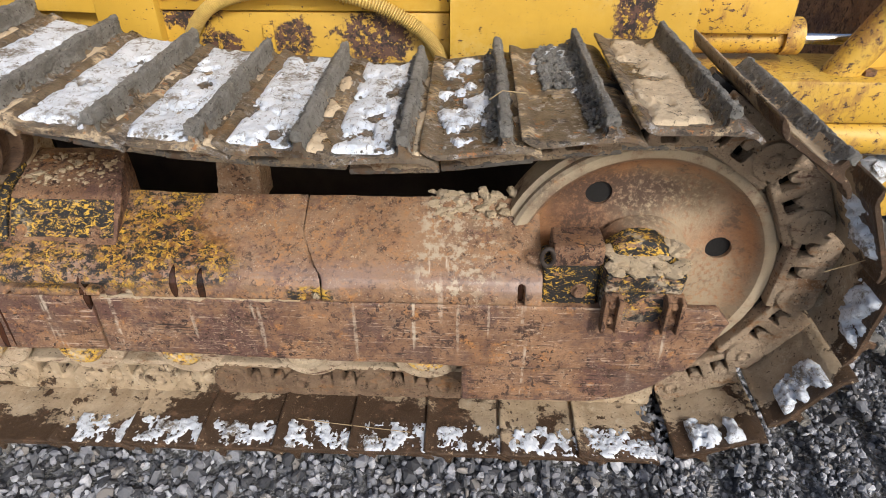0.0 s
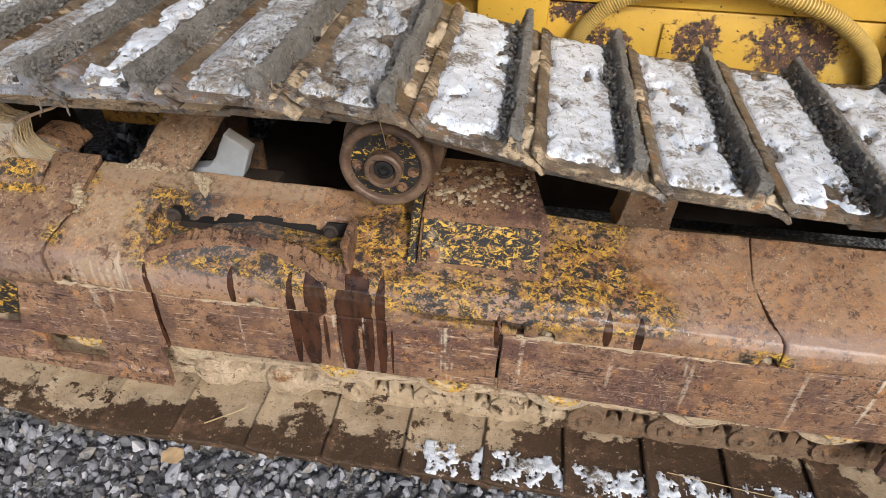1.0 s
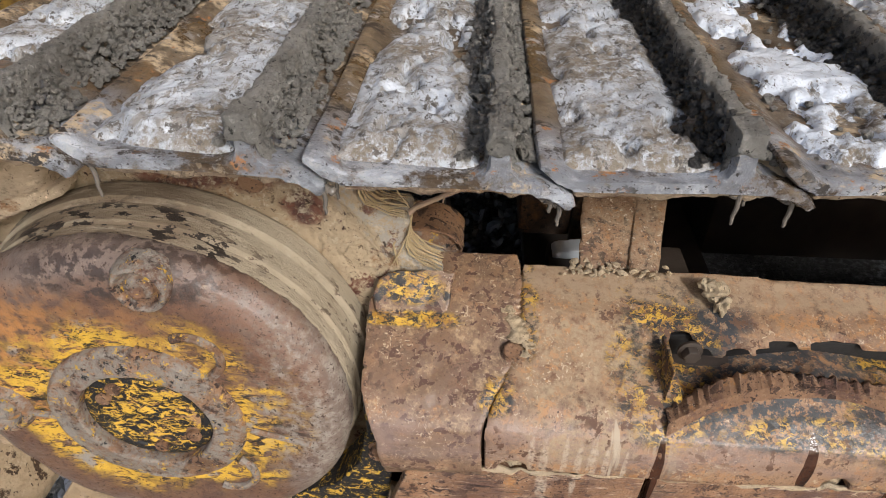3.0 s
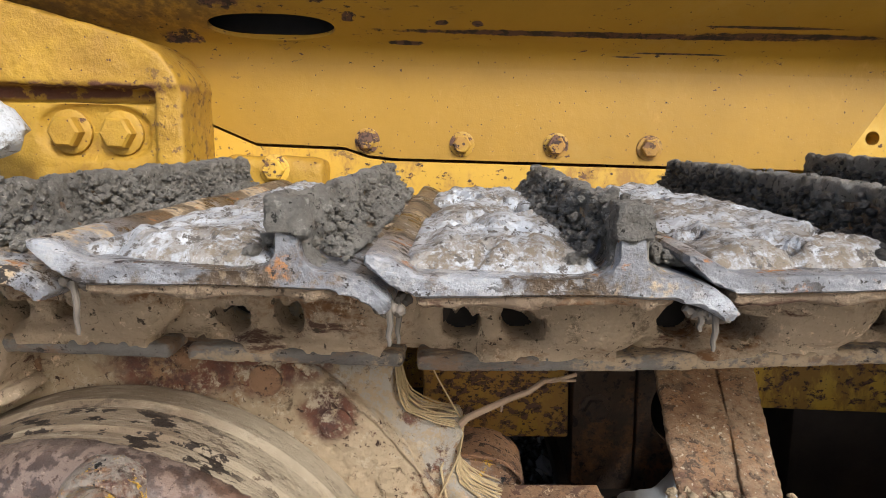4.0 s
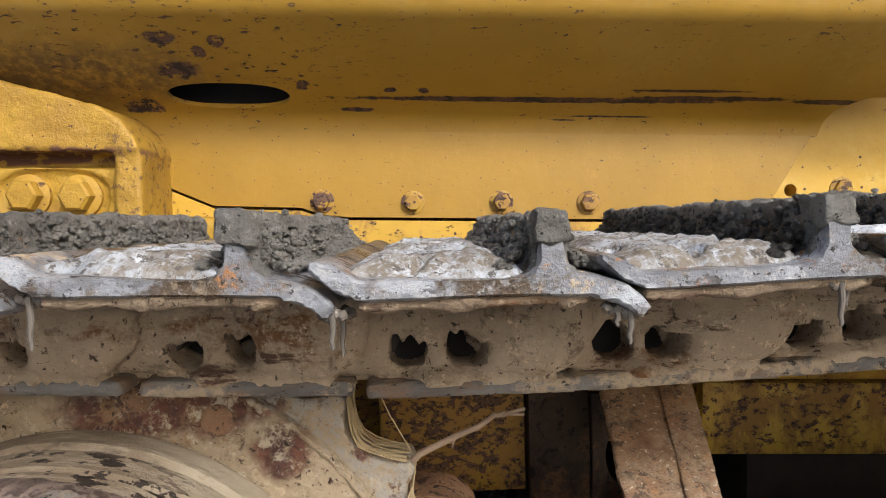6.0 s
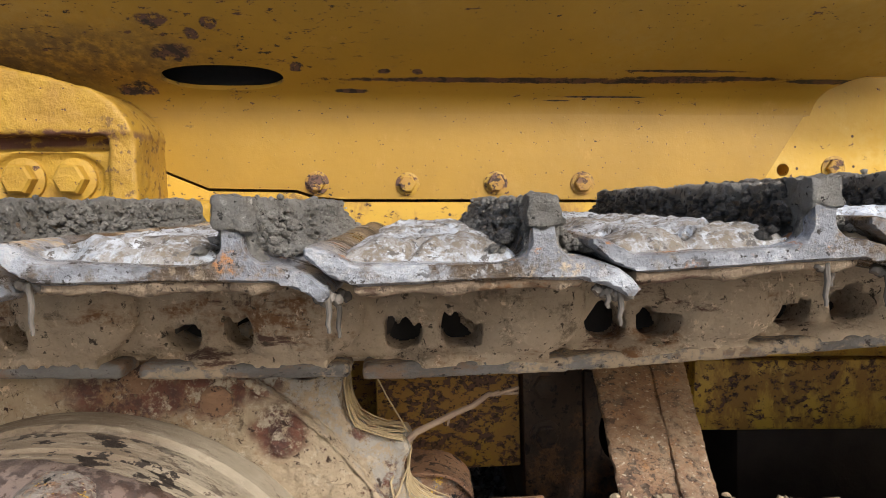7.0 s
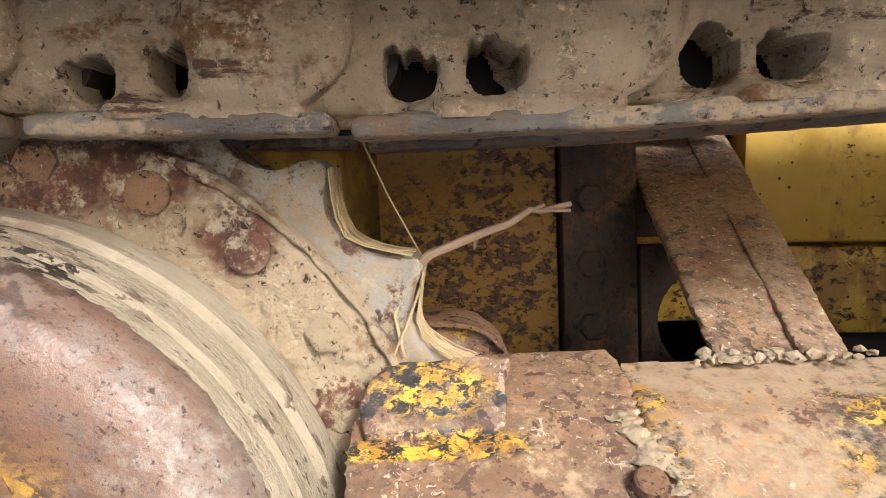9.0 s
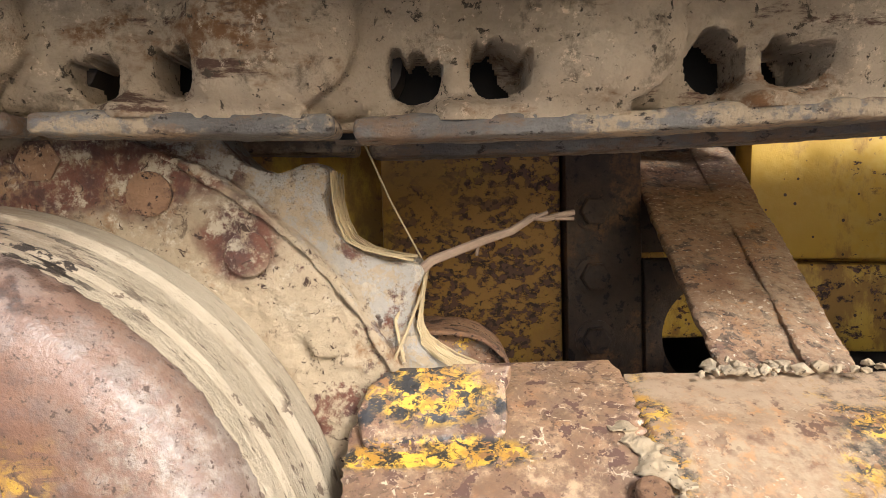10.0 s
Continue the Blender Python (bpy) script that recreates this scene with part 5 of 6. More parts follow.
part("front_cover", sculpt(cover_solid(FRONT, SEAMF, [0.205] * 11), 0.005, 0.0025, 6, 2, 0.0009, 60, cut), M_COVERFRONT, tf)
END = [(1.313, 0.50), (1.313, 0.550), (1.319, 0.577), (1.350, 0.603), (1.398, 0.630), (1.463, 0.665), (1.500, 0.680), (1.545, 0.689), (1.545, 0.5), (1.40, 0.44), (1.345, 0.44)]
part("end_cover", sculpt(cover_solid(END, [-1.950, -1.956, -1.963, -1.977, -1.986, -1.980, -1.966, -1.93, -1.92, -1.94, -1.950], [x - 0.003 for x in REND]), 0.004, 0.0022, 7, 4, 0.001, 60), M_COVEREND, tf)
# a raised lap over the end cover, its upper edge bent up and its corners cut round
LAP = [(-1.9666, 1.4430), (-1.972, 1.4585), (-1.9641, 1.4735), (-1.9531, 1.4790), (-1.9368, 1.4815), (-1.9125, 1.4825), (-1.8836, 1.4832), (-1.8600, 1.4815), (-1.8655, 1.474), (-1.8663, 1.4572), (-1.8687, 1.4475), (-1.8762, 1.4430)]
bm = bmesh.new()
up = [bm.verts.new((x, y, 0.665 + (y - 1.4469) * 1.10 + (0.002 if x > -1.862 else 0.0))) for x, y in LAP]
dn = [bm.verts.new((x, y + 0.004, 0.665 + (y - 1.4469) * 1.10 - 0.013)) for x, y in LAP]
bm.faces.new(up)
bm.faces.new(dn)
for k in range(len(LAP)):
    bm.faces.new((up[k], up[(k + 1) % len(LAP)], dn[(k + 1) % len(LAP)], dn[k]))
part("end_lap", sculpt(bm, 0.0022, 0.0012, 18, 6, 0.0006, 90, None, 2), M_COVEREND, tf, "raised lap with thick flaked yellow and black paint")
for a, b, z0 in ((-1.925, -1.5925, 0.318), (-1.5875, -0.8325, 0.325), (-0.8275, 0.622, 0.322)):
    bm = box(bmesh.new(), a, b, 1.322, 1.345, z0, 0.492)
    if a < -1.9:
        bm.free()
        bm = prism(bmesh.new(), [(-1.915, 0.492), (-1.965, 0.318), (b, z0), (b, 0.492)], 1.322, 1.345)
    if b > 0.5:
        bm.free()
        bm = prism(bmesh.new(), [(a, 0.492), (a, z0), (0.1, 0.30), (0.56, 0.30), (0.60, 0.37), (0.632, 0.455), (0.60, 0.492)], 1.322, 1.345)
    part("side_guard", sculpt(bm, 0.005, 0.003, 5, int(a * 10), 0.001, 60), M_GUARD, tf)
bm = prism(bmesh.new(), [(0.03, 0.32), (0.03, 0.176), (0.36, 0.182), (0.43, 0.198), (0.50, 0.24), (0.56, 0.306)], 1.331, 1.352)
part("front_guard", sculpt(bm, 0.005, 0.003, 5, 8, 0.001, 60), M_GUARD, tf)
bm = bmesh.new()
prism(bm, [(-2.06, 0.318), (-2.10, 0.225), (-1.925, 0.205), (-1.925, 0.318)], 1.334, 1.352)
prism(bm, [(-1.775, 0.318), (-1.775, 0.19), (-1.625, 0.175), (-1.625, 0.318)], 1.334, 1.352)
prism(bm, [(-2.14, 0.245), (-2.16, 0.205), (-1.625, 0.165), (-1.625, 0.215)], 1.326, 1.350)
part("rear_guard", sculpt(bm, 0.005, 0.003, 6, 9, 0.001, 60), M_GUARD, tf)
part("core_beam", new_box(-1.80, 0.2, 1.43, 1.62, 0.30, 0.60, bevel=0.01), M_DARK, tf)
bm = prism(bmesh.new(), [(-1.978, 0.585), (-1.952, 0.585), (-1.942, 0.555), (-1.935, 0.49), (-1.955, 0.335), (-2.11, 0.315), (-2.10, 0.345), (-2.03, 0.38), (-1.990, 0.44), (-1.976, 0.52)], 1.358, 1.42)
part("rear_bracket", sculpt(bm, 0.005, 0.003, 10, 3, 0.001, 80), M_HUBBLACK, tf, "rear bracket with black and yellow flaked paint")
# fixings
for x, y, z, r, tip in ((-1.783, 1.406, 0.633, 0.0108, -58), (-1.960, 1.362, 0.47, 0.014, 0)):
    bm = bolt(bmesh.new(), (0, 0, 0), r, 0.013, False)
    bmesh.ops.transform(bm, matrix=pose(x, y, z, tip), verts=bm.verts)
    part("bolt", bm, M_RUST, tf)
# weld bead at the rear joint and the dark gaps that follow the plate ends
part("weld_bead", tube(bmesh.new(), [(-1.592 + 0.004 * math.sin(k * 1.3), 1.3195, 0.50 + 0.0075 * k) for k in range(8)], 0.003, 8), M_RUST, tf)
part("weld_bead", tube(bmesh.new(), [(-0.835 + 0.003 * math.sin(k * 1.3), 1.3195, 0.50 + 0.0075 * k) for k in range(7)], 0.003, 8), M_RUST, tf)

# raised pad with a sloping face
PAD = [(1.384, 0.575), (1.384, 0.594), (1.392, 0.606), (1.444, 0.680), (1.452, 0.689), (1.466, 0.696), (1.600, 0.735), (1.62, 0.575)]
pad = part("pad_box", sculpt(cover_solid(PAD, [-1.019] * 8, [-0.765, -0.765, -0.765, -0.752, -0.756, -0.762, -0.80, -0.80]), 0.0045, 0.003, 8, 6, 0.001, 80), M_RUST, tf)
face = [(1.3935, 0.6065), (1.4440, 0.6790), (1.4400, 0.6812), (1.4150, 0.6440), (1.4120, 0.6405), (1.3895, 0.6090)]
part("pad_face", sculpt(prism(bmesh.new(), face, -1.012, -0.772, "x"), 0.0025, 0.0012, 20, 5), M_FLAKED, pad, "sloping face plate with scratched black and yellow paint")
for x in (-0.987, -0.813):
    bm = bolt(bmesh.new(), (0, 0, 0), 0.0115, 0.007, False)
    bmesh.ops.transform(bm, matrix=pose(x, 1.3985, 0.6195, -35), verts=bm.verts)
    part("bolt", bm, M_RUST, pad)
part("pad_rib", sculpt(prism(bmesh.new(), [(1.378, 0.585), (1.386, 0.602), (1.440, 0.690), (1.462, 0.704), (1.58, 0.738), (1.60, 0.575)], -1.038, -1.0205, "x"), 0.004, 0.003, 20, 4), M_HUBBLACK, pad, "dark end plate of the pad")

# torn strip: a bent plate with a ragged upper edge, standing off the cover
bm = bmesh.new()
N = 96
rows = []
rngt = random.Random(5)
for k in range(N + 1):
    u = k / N
    x = -1.585 + 0.43 * u
    mid = 0.588 + 0.030 * math.sin(math.pi * min(1, u * 1.08)) - 0.004 * u
    w = 0.032 + 0.010 * math.sin(u * 9)
    rag = (0.0052 if k % 3 == 0 else -0.0008 if k % 3 == 1 else -0.0032) * (0.6 + 0.4 * math.sin(k * 0.7)) + 0.006 * noise.noise(Vector((k * 0.35, 0, 0))) - 0.012 * (1 - u) ** 2
    yb = 1.352 + (mid - 0.599) * 1.75
    rows.append([(x, yb - 0.004, mid - w * 0.45), (x, yb - 0.010 + 0.3 * w, mid + w * 0.25), (x, yb - 0.006 + 0.75 * w, mid + w * 0.62 + rag)])
front = [[bm.verts.new(p) for p in r] for r in rows]
back = [[bm.verts.new((p[0], p[1] + 0.005, p[2] - 0.003)) for p in r] for r in rows]
for a, b in zip(range(N), range(1, N + 1)):
    for j in range(2):
        bm.faces.new((front[a][j], front[b][j], front[b][j + 1], front[a][j + 1]))
        bm.faces.new((back[a][j + 1], back[b][j + 1], back[b][j], back[a][j]))
    bm.faces.new((front[a][2], front[b][2], back[b][2], back[a][2]))
    bm.faces.new((front[b][0], front[a][0], back[a][0], back[b][0]))
strip = part("torn_strip", bm, M_RUST, tf, "bent rusty strip with a torn saw-edged rim")
part("strip_end", sculpt(prism(bmesh.new(), [(-1.586, 0.655), (-1.580, 0.656), (-1.576, 0.575), (-1.583, 0.572)], 1.365, 1.43), 0.003, 0.004, 30, 2), M_COVERREAR, tf)
part("strip_end", sculpt(prism(bmesh.new(), [(-1.165, 0.665), (-1.152, 0.662), (-1.148, 0.585), (-1.160, 0.585)], 1.350, 1.44), 0.004, 0.003, 20, 3), M_RUST, tf)
# the open slot's shade, put in as a black sheet
part("slot_dark", new_box(-1.570, -1.166, 1.450, 1.457, 0.590, 0.636, bevel=0.002), M_BLACK, tf, "black sheet painting the shade inside the torn slot")
for x, z in ((-1.549, 0.640), (-1.205, 0.640)):
    part("bolt", bolt(bmesh.new(), (x, 1.418, z), 0.012, 0.014), M_DARK, tf)

# ---- clay, dirt and rubble on the frame ----
def rubble(name, n, x0, x1, y0, y1, zf, r, seed, label, material=M_CLAY, flat=0.5):
    rng = random.Random(seed)
    bm = bmesh.new()
    for k in range(n):
        x, y = rng.uniform(x0, x1), rng.uniform(y0, y1)
        rr = r * rng.uniform(0.25, 1.0) ** 1.5
        lump(bm, (x, y, zf(x, y) + rr * 0.35), rr, seed + k * 1.7, flat, 1, 0.9, rng.uniform(0.5, 0.9), rng.uniform(0, 6.28))
    return tagged(part(name, bm, material, smooth=False), label, "dirt", kind="stuff")


rubble("clay_rubble", 46, -0.99, -0.80, 1.475, 1.56, lambda x, y: 0.698 + (y - 1.466) * 0.29, 0.012, 11, "broken pale clay lying on the rusty pad")
rubble("clay_rubble", 150, -1.01, -0.79, 1.468, 1.58, lambda x, y: 0.697 + (y - 1.466) * 0.29, 0.006, 12, "crumbs of clay on the rusty pad")
bm = bmesh.new()
rngh = random.Random(13)
for k in range(60):
    x = rngh.uniform(-0.05, 0.19)
    y = rngh.uniform(1.475, 1.545)
    z = 0.628 + 0.032 * (y - 1.475) / 0.07 + (0.018 if x > 0.05 else 0.0) * rngh.random() - max(0.0, x - 0.14) * 0.9
    lump(bm, (x, y, z), rngh.uniform(0.008, 0.020), 13 + k, 0.5, 1, 0.9, rngh.uniform(0.8, 1.0), rngh.uniform(0, 6.28))
tagged(part("clay_heap", sculpt(bm, 0.0032, 0.004, 60, 3, 0.002, 200), M_CLAY), "heap of dried clay at the front end of the frame", "dirt", kind="stuff")
rubble("clay_rubble", 70, -1.712, -1.560, 1.512, 1.545, lambda x, y: 0.681, 0.0085, 14, "pale clay crumbs at the foot of the cross beam", flat=0.6)
bm = bmesh.new()
for k, (x, y) in enumerate(((-1.778, 1.424), (-1.771, 1.432), (-1.776, 1.441), (-1.783, 1.447), (-1.789, 1.458), (-1.768, 1.420), (-1.760, 1.414), (-1.765, 1.404))):
    lump(bm, (x, y, 0.642 + (y - 1.42) * 0.54), 0.0125 - 0.0006 * k, 15 + k, 0.26, 2, 0.6)
tagged(part("clay_smear", sculpt(bm, 0.0016, 0.0022, 90, 4, 0.001, 260), M_CLAY), "pale clay smeared beside a bolt on the frame", "dirt")
bm = bmesh.new()
lump(bm, (-1.508, 1.492, 0.683), 0.014, 3, 1.1, 3, 0.8)
lump(bm, (-1.500, 1.476, 0.672), 0.0095, 4, 1.5, 3, 0.8)
lump(bm, (-1.520, 1.497, 0.688), 0.009, 5, 1.0, 3, 0.8)
tagged(part("mud_clod", bm, M_CLAY, smooth=False), "pale mud clod stuck on the rusty frame", "mud")


def ridge(x0, x1, y, z, r, seed, label):
    """Dirt lodged along a joint."""
    rng = random.Random(seed)
    bm = bmesh.new()
    n = int((x1 - x0) / 0.012)
    pts = [(x0 + (x1 - x0) * k / n, y + rng.uniform(-0.002, 0.002), z + rng.uniform(-0.002, 0.002)) for k in range(n + 1)]
    tube(bm, pts, r, 7)
    for v in bm.verts:
        v.co += Vector((0, 1, 1)) * 0.004 * noise.noise(v.co * 60)
    return tagged(part("dirt_ridge", bm, M_CLAY), label, "dirt", kind="stuff")


ridge(-1.90, -1.60, 1.322, 0.4955, 0.0042, 1, "line of dry dirt lodged along the guard joint")
ridge(-1.58, -1.26, 1.322, 0.4955, 0.0040, 2, "line of dry dirt lodged along the guard joint")
ridge(-0.80, -0.34, 1.322, 0.4955, 0.0045, 3, "line of dry dirt lodged along the guard joint")
for k, x in enumerate((-0.307, -0.740, -1.354, -1.775, -1.905)):
    bm = bmesh.new()
    lump(bm, (x + 0.003, 1.340, 0.497), 0.0125, 20 + k, 0.8, 2, 0.5)
    tagged(part("mud_plug", bm, M_CLAY, smooth=False), "dry clay packed into a notch of the guard", "mud", "clay plugs along the frame")
bm = bmesh.new()
for k in range(14):
    lump(bm, (-0.985 + 0.0125 * k, 1.343, 0.522), 0.0068 if k % 4 else 0.003, 40 + k, 0.8, 1, 0.6)
tagged(part("mud_plug", bm, M_CLAY, smooth=False), "dry clay packed into the slot of the guard", "mud", "clay plugs along the frame")

# ---- track rollers ----
for k, x in enumerate((-1.846, -1.57, -1.200, -0.940, -0.680, -0.361, -0.060)):
    tr = thing("track_roller", "muddy track roller with a yellowed hub under the frame guard", "roller", "track rollers")
    bm = bmesh.new()
    lathe(bm, [(0.05, 1.40), (0.092, 1.402), (0.096, 1.415), (0.082, 1.43), (0.080, 1.50), (0.05, 1.51)], x, 0.272, 40)
    part("roller_shell", bm, M_LINK, tr)
    bm = bmesh.new()
    lathe(bm, [(0.030, 1.366), (0.034, 1.362), (0.050, 1.362), (0.056, 1.368), (0.058, 1.41), (0.03, 1.41)], x, 0.292, 36)
    part("hub", bm, M_FLAKED2 if k in (0, 2, 3, 4, 6) else M_CLAY, tr)

# ---- front idler carrier block ----
ib = thing("idler_block", "black and yellow flaked bearing block bolted over the idler hub", "bearing block")
part("slide_block", sculpt(box(bmesh.new(), 0.207, 0.330, 1.338, 1.42, 0.468, 0.600, 0.006), 0.004, 0.002, 20, 1), M_HUBBLACK, ib)
bm = bmesh.new()
box(bm, 0.235, 0.335, 1.330, 1.42, 0.598, 0.648, 0.008)
box(bm, 0.222, 0.240, 1.325, 1.41, 0.600, 0.652, 0.004)
part("adjuster_bar", sculpt(bm, 0.004, 0.002, 20, 2), M_RUST, ib)
part("adjuster_eye", tube(bmesh.new(), [(0.212 + 0.014 * math.cos(a), 1.33, 0.622 + 0.022 * math.sin(a)) for a in (2 * math.pi * k / 20 for k in range(21))], 0.005, 8), M_DARK, ib)
part("bolt", bolt(bmesh.new(), (0.289, 1.338, 0.530), 0.014, 0.014), M_RUST, ib, "rust-orange bolt head")
bm = bmesh.new()
lathe(bm, [(0.088, 1.40), (0.088, 1.35), (0.078, 1.338), (0.02, 1.335)], 0.412, 0.572, 40)
part("hub_cap", sculpt(bm, 0.004, 0.003, 20, 4, 0.001, 90), M_FLAKED, ib, "domed cap with clay and yellow paint")
bm = bmesh.new()
box(bm, 0.335, 0.505, 1.300, 1.40, 0.548, 0.605, 0.008)
box(bm, 0.340, 0.500, 1.315, 1.40, 0.460, 0.550, 0.004)
part("saddle", sculpt(bm, 0.003, 0.003, 18, 5, 0.0015, 90), M_SADDLE, ib)
for x0 in (0.338, 0.472):
    bm = bmesh.new()
    pts = [(1.300, 0.545)] + [(1.283, 0.54)] + [(1.283, 0.455), (1.290, 0.445), (1.305, 0.443), (1.32, 0.455), (1.32, 0.545)]
    prism(bm, pts, x0 + 0.030, x0 + 0.040, "x")
    prism(bm, pts, x0, x0 + 0.008, "x")
    box(bm, x0, x0 + 0.04, 1.305, 1.32, 0.445, 0.545)
    lug = part("lug", sculpt(bm, 0.003, 0.0015, 30, 6), M_RUST, ib)
    for z in (0.520, 0.478):
        part("bolt", bolt(bmesh.new(), (x0 + 0.019, 1.306, z), 0.010, 0.012), M_RUST, lug)
bm = bmesh.new()
rngc = random.Random(21)
for k in range(90):
    y = rngc.uniform(1.302, 1.375)
    lump(bm, (rngc.uniform(0.345, 0.505), y, 0.603 + 0.45 * (y - 1.302)), rngc.uniform(0.008, 0.020), k, 0.45, 2)
tagged(part("frozen_clay", bm, M_CLAY, smooth=False), "grey frozen clay lying on the bearing block", "mud", kind="stuff")

# ---- final drive with its sprocket ----
fd = thing("final_drive", "rusty round final drive hub with flaked yellow paint", "final drive")
HX, HZ = -2.264, 0.552
bm = bmesh.new()
lathe(bm, [(0.085, 1.352), (0.090, 1.345), (0.125, 1.340), (0.21, 1.336), (0.238, 1.338), (0.256, 1.346), (0.268, 1.362), (0.270, 1.38), (0.20, 1.40)], HX, HZ, 96)
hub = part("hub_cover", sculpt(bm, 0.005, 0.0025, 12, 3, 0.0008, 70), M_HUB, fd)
bm = bmesh.new()
lathe(bm, [(0.088, 1.350), (0.088, 1.329), (0.091, 1.325), (0.096, 1.326), (0.120, 1.329), (0.126, 1.328), (0.131, 1.333), (0.134, 1.350)], HX - 0.002, HZ - 0.006, 96, closed=True)
part("cap_ring", sculpt(bm, 0.0025, 0.0016, 20, 4, 0.0007, 90), M_CASTGREY, hub, "grey worn ring round the cap")
part("cap_rim", sculpt(lathe(bmesh.new(), [(0.0885, 1.352), (0.0885, 1.343), (0.083, 1.3405), (0.071, 1.3385), (0.068, 1.3410), (0.068, 1.352)], HX - 0.002, HZ - 0.006, 64, closed=True), 0.0022, 0.0012, 30, 4), M_HUBBLACK, hub, "black rim round the sunken cap")
part("cap_plate", sculpt(lathe(bmesh.new(), [(0.087, 1.36), (0.087, 1.348), (0.074, 1.344), (0.066, 1.340), (0.02, 1.342)], HX - 0.002, HZ - 0.006, 48), 0.003, 0.003, 30, 9, 0.001, 90), M_CAPYEL, hub, "sunken cap with thick yellow and black paint")
for a in (-35, -90, 125, 150):
    part("bolt", bolt(bmesh.new(), (HX + 0.064 * math.cos(radians(a)), 1.344, HZ - 0.006 + 0.064 * math.sin(radians(a))), 0.010, 0.010, False), M_RUST, hub)
for x, z, r in ((-2.212, 0.781, 0.031), (-2.470, 0.552, 0.040)):
    bm = bmesh.new()
    lathe(bm, [(r * 1.25, 1.36), (r * 1.12, 1.334), (r, 1.326), (r * 0.90, 1.325), (r * 0.80, 1.329), (r * 0.70, 1.337), (r * 0.60, 1.338)], x, z, 36)
    lathe(bm, [(r * 0.56, 1.342), (r * 0.52, 1.329), (r * 0.32, 1.327), (r * 0.26, 1.331), (r * 0.1, 1.332)], x, z, 28)
    part("bolt_boss", sculpt(bm, 0.0025, 0.0012, 40, 2), M_CASTGREY, hub, "rusty bolt boss with a grey lip")
for x, z, rr, a0, a1 in ((HX + 0.085, HZ + 0.115, 0.036, -60, 120), (HX - 0.02, HZ - 0.006, 0.135, 20, 75), (HX - 0.02, HZ - 0.006, 0.137, -40, -8), (HX + 0.09, HZ - 0.12, 0.036, -120, 60)):
    part("cast_rib", tube(bmesh.new(), [(x + rr * math.cos(radians(a0 + (a1 - a0) * k / 14)), 1.336, z + rr * math.sin(radians(a0 + (a1 - a0) * k / 14))) for k in range(15)], 0.0062, 8), M_CASTGREY, hub)
part("cast_ridge", tube(bmesh.new(), [(HX + 0.136, 1.336, HZ - 0.021), (HX + 0.215, 1.3355, HZ - 0.046)], 0.0042, 8), M_CASTGREY, hub)
part("cast_ridge", tube(bmesh.new(), [(HX - 0.118, 1.337, HZ - 0.016), (HX - 0.175, 1.336, HZ - 0.006)], 0.005, 8), M_CASTGREY, hub)
bm = bmesh.new()
lathe(bm, [(0.258, 1.372), (0.266, 1.385), (0.268, 1.402), (0.264, 1.405), (0.270, 1.410), (0.274, 1.44), (0.270, 1.444), (0.278, 1.450), (0.281, 1.478), (0.276, 1.486), (0.2, 1.50)], SPX - 0.002, SPZ + 0.002, 128)
part("drum", bm, M_DRUM, fd)
NT = 24
pts = []
for k in range(NT):
    # round gullets for the pins between narrow tips
    for q in range(-11, 12):
        a = radians(7.5) * q / 11
        h = 0.417 * math.sin(a)
        r = min(0.402, 0.417 * math.cos(a) - math.sqrt(0.048 ** 2 - h * h)) if abs(h) < 0.048 else 0.402
        b = radians(41.8 + 15 * k) + a * 0.999
        pts.append((SPX + r * math.cos(b), SPZ + r * math.sin(b)))
bm = prism(bmesh.new(), pts, 1.497, 1.560)
spk = part("sprocket", sculpt(bm, 0.004, 0.003, 25, 3, 0.001, 100), M_SPROCKET, fd)
bm = bmesh.new()
lathe(bm, [(0.24, 1.50), (0.24, 1.486), (0.338, 1.484), (0.348, 1.489), (0.351, 1.50)], SPX, SPZ, 128)
flange = part("segment_flange", sculpt(bm, 0.003, 0.0042, 34, 7, 0.0022, 130), M_SPROCKET, fd)
part("flange_lip", sculpt(lathe(bmesh.new(), [(0.3440, 1.492), (0.3440, 1.4830), (0.3470, 1.4822), (0.3500, 1.4840), (0.3510, 1.4985)], SPX, SPZ, 128, closed=True), 0.0024, 0.0036, 26, 5, 0.0016, 110), M_SPROCKET, flange)
for k in range(24):
    a = radians(34.2 + 15 * k)
    x, z = SPX + 0.318 * math.cos(a), SPZ + 0.318 * math.sin(a)
    part("bolt", bolt(bmesh.new(), (x, 1.487, z), 0.0165, 0.0075, k % 3 == 0, False), M_RUST if k in (2, 3, 5, 8, 13, 14, 17, 20) else M_SPROCKET, flange)

# ---- carrier roller ----
cr = thing("carrier_roller", "rusty flanged carrier roller with a black and yellow hub", "roller")
CX, CZ = -1.085, 0.806
M_ROLLER = make_metal("rubbed roller steel", (0.20, 0.130, 0.085), (0.085, 0.052, 0.037), 0.40, 0.15)
M_ROLLERBLACK = make_flaked("black roller paint", 0.555, 0.24, 0.76)
bm = bmesh.new()
lathe(bm, [(0.067, 1.440), (0.068, 1.428), (0.073, 1.419), (0.083, 1.417), (0.090, 1.423), (0.093, 1.445), (0.084, 1.455), (0.078, 1.465), (0.078, 1.50), (0.104, 1.505), (0.106, 1.545), (0.078, 1.55), (0.078, 1.6), (0.05, 1.6)], CX, CZ, 72)
part("roller_shell", sculpt(bm, 0.0028, 0.0008, 20, 1), M_ROLLER, cr)
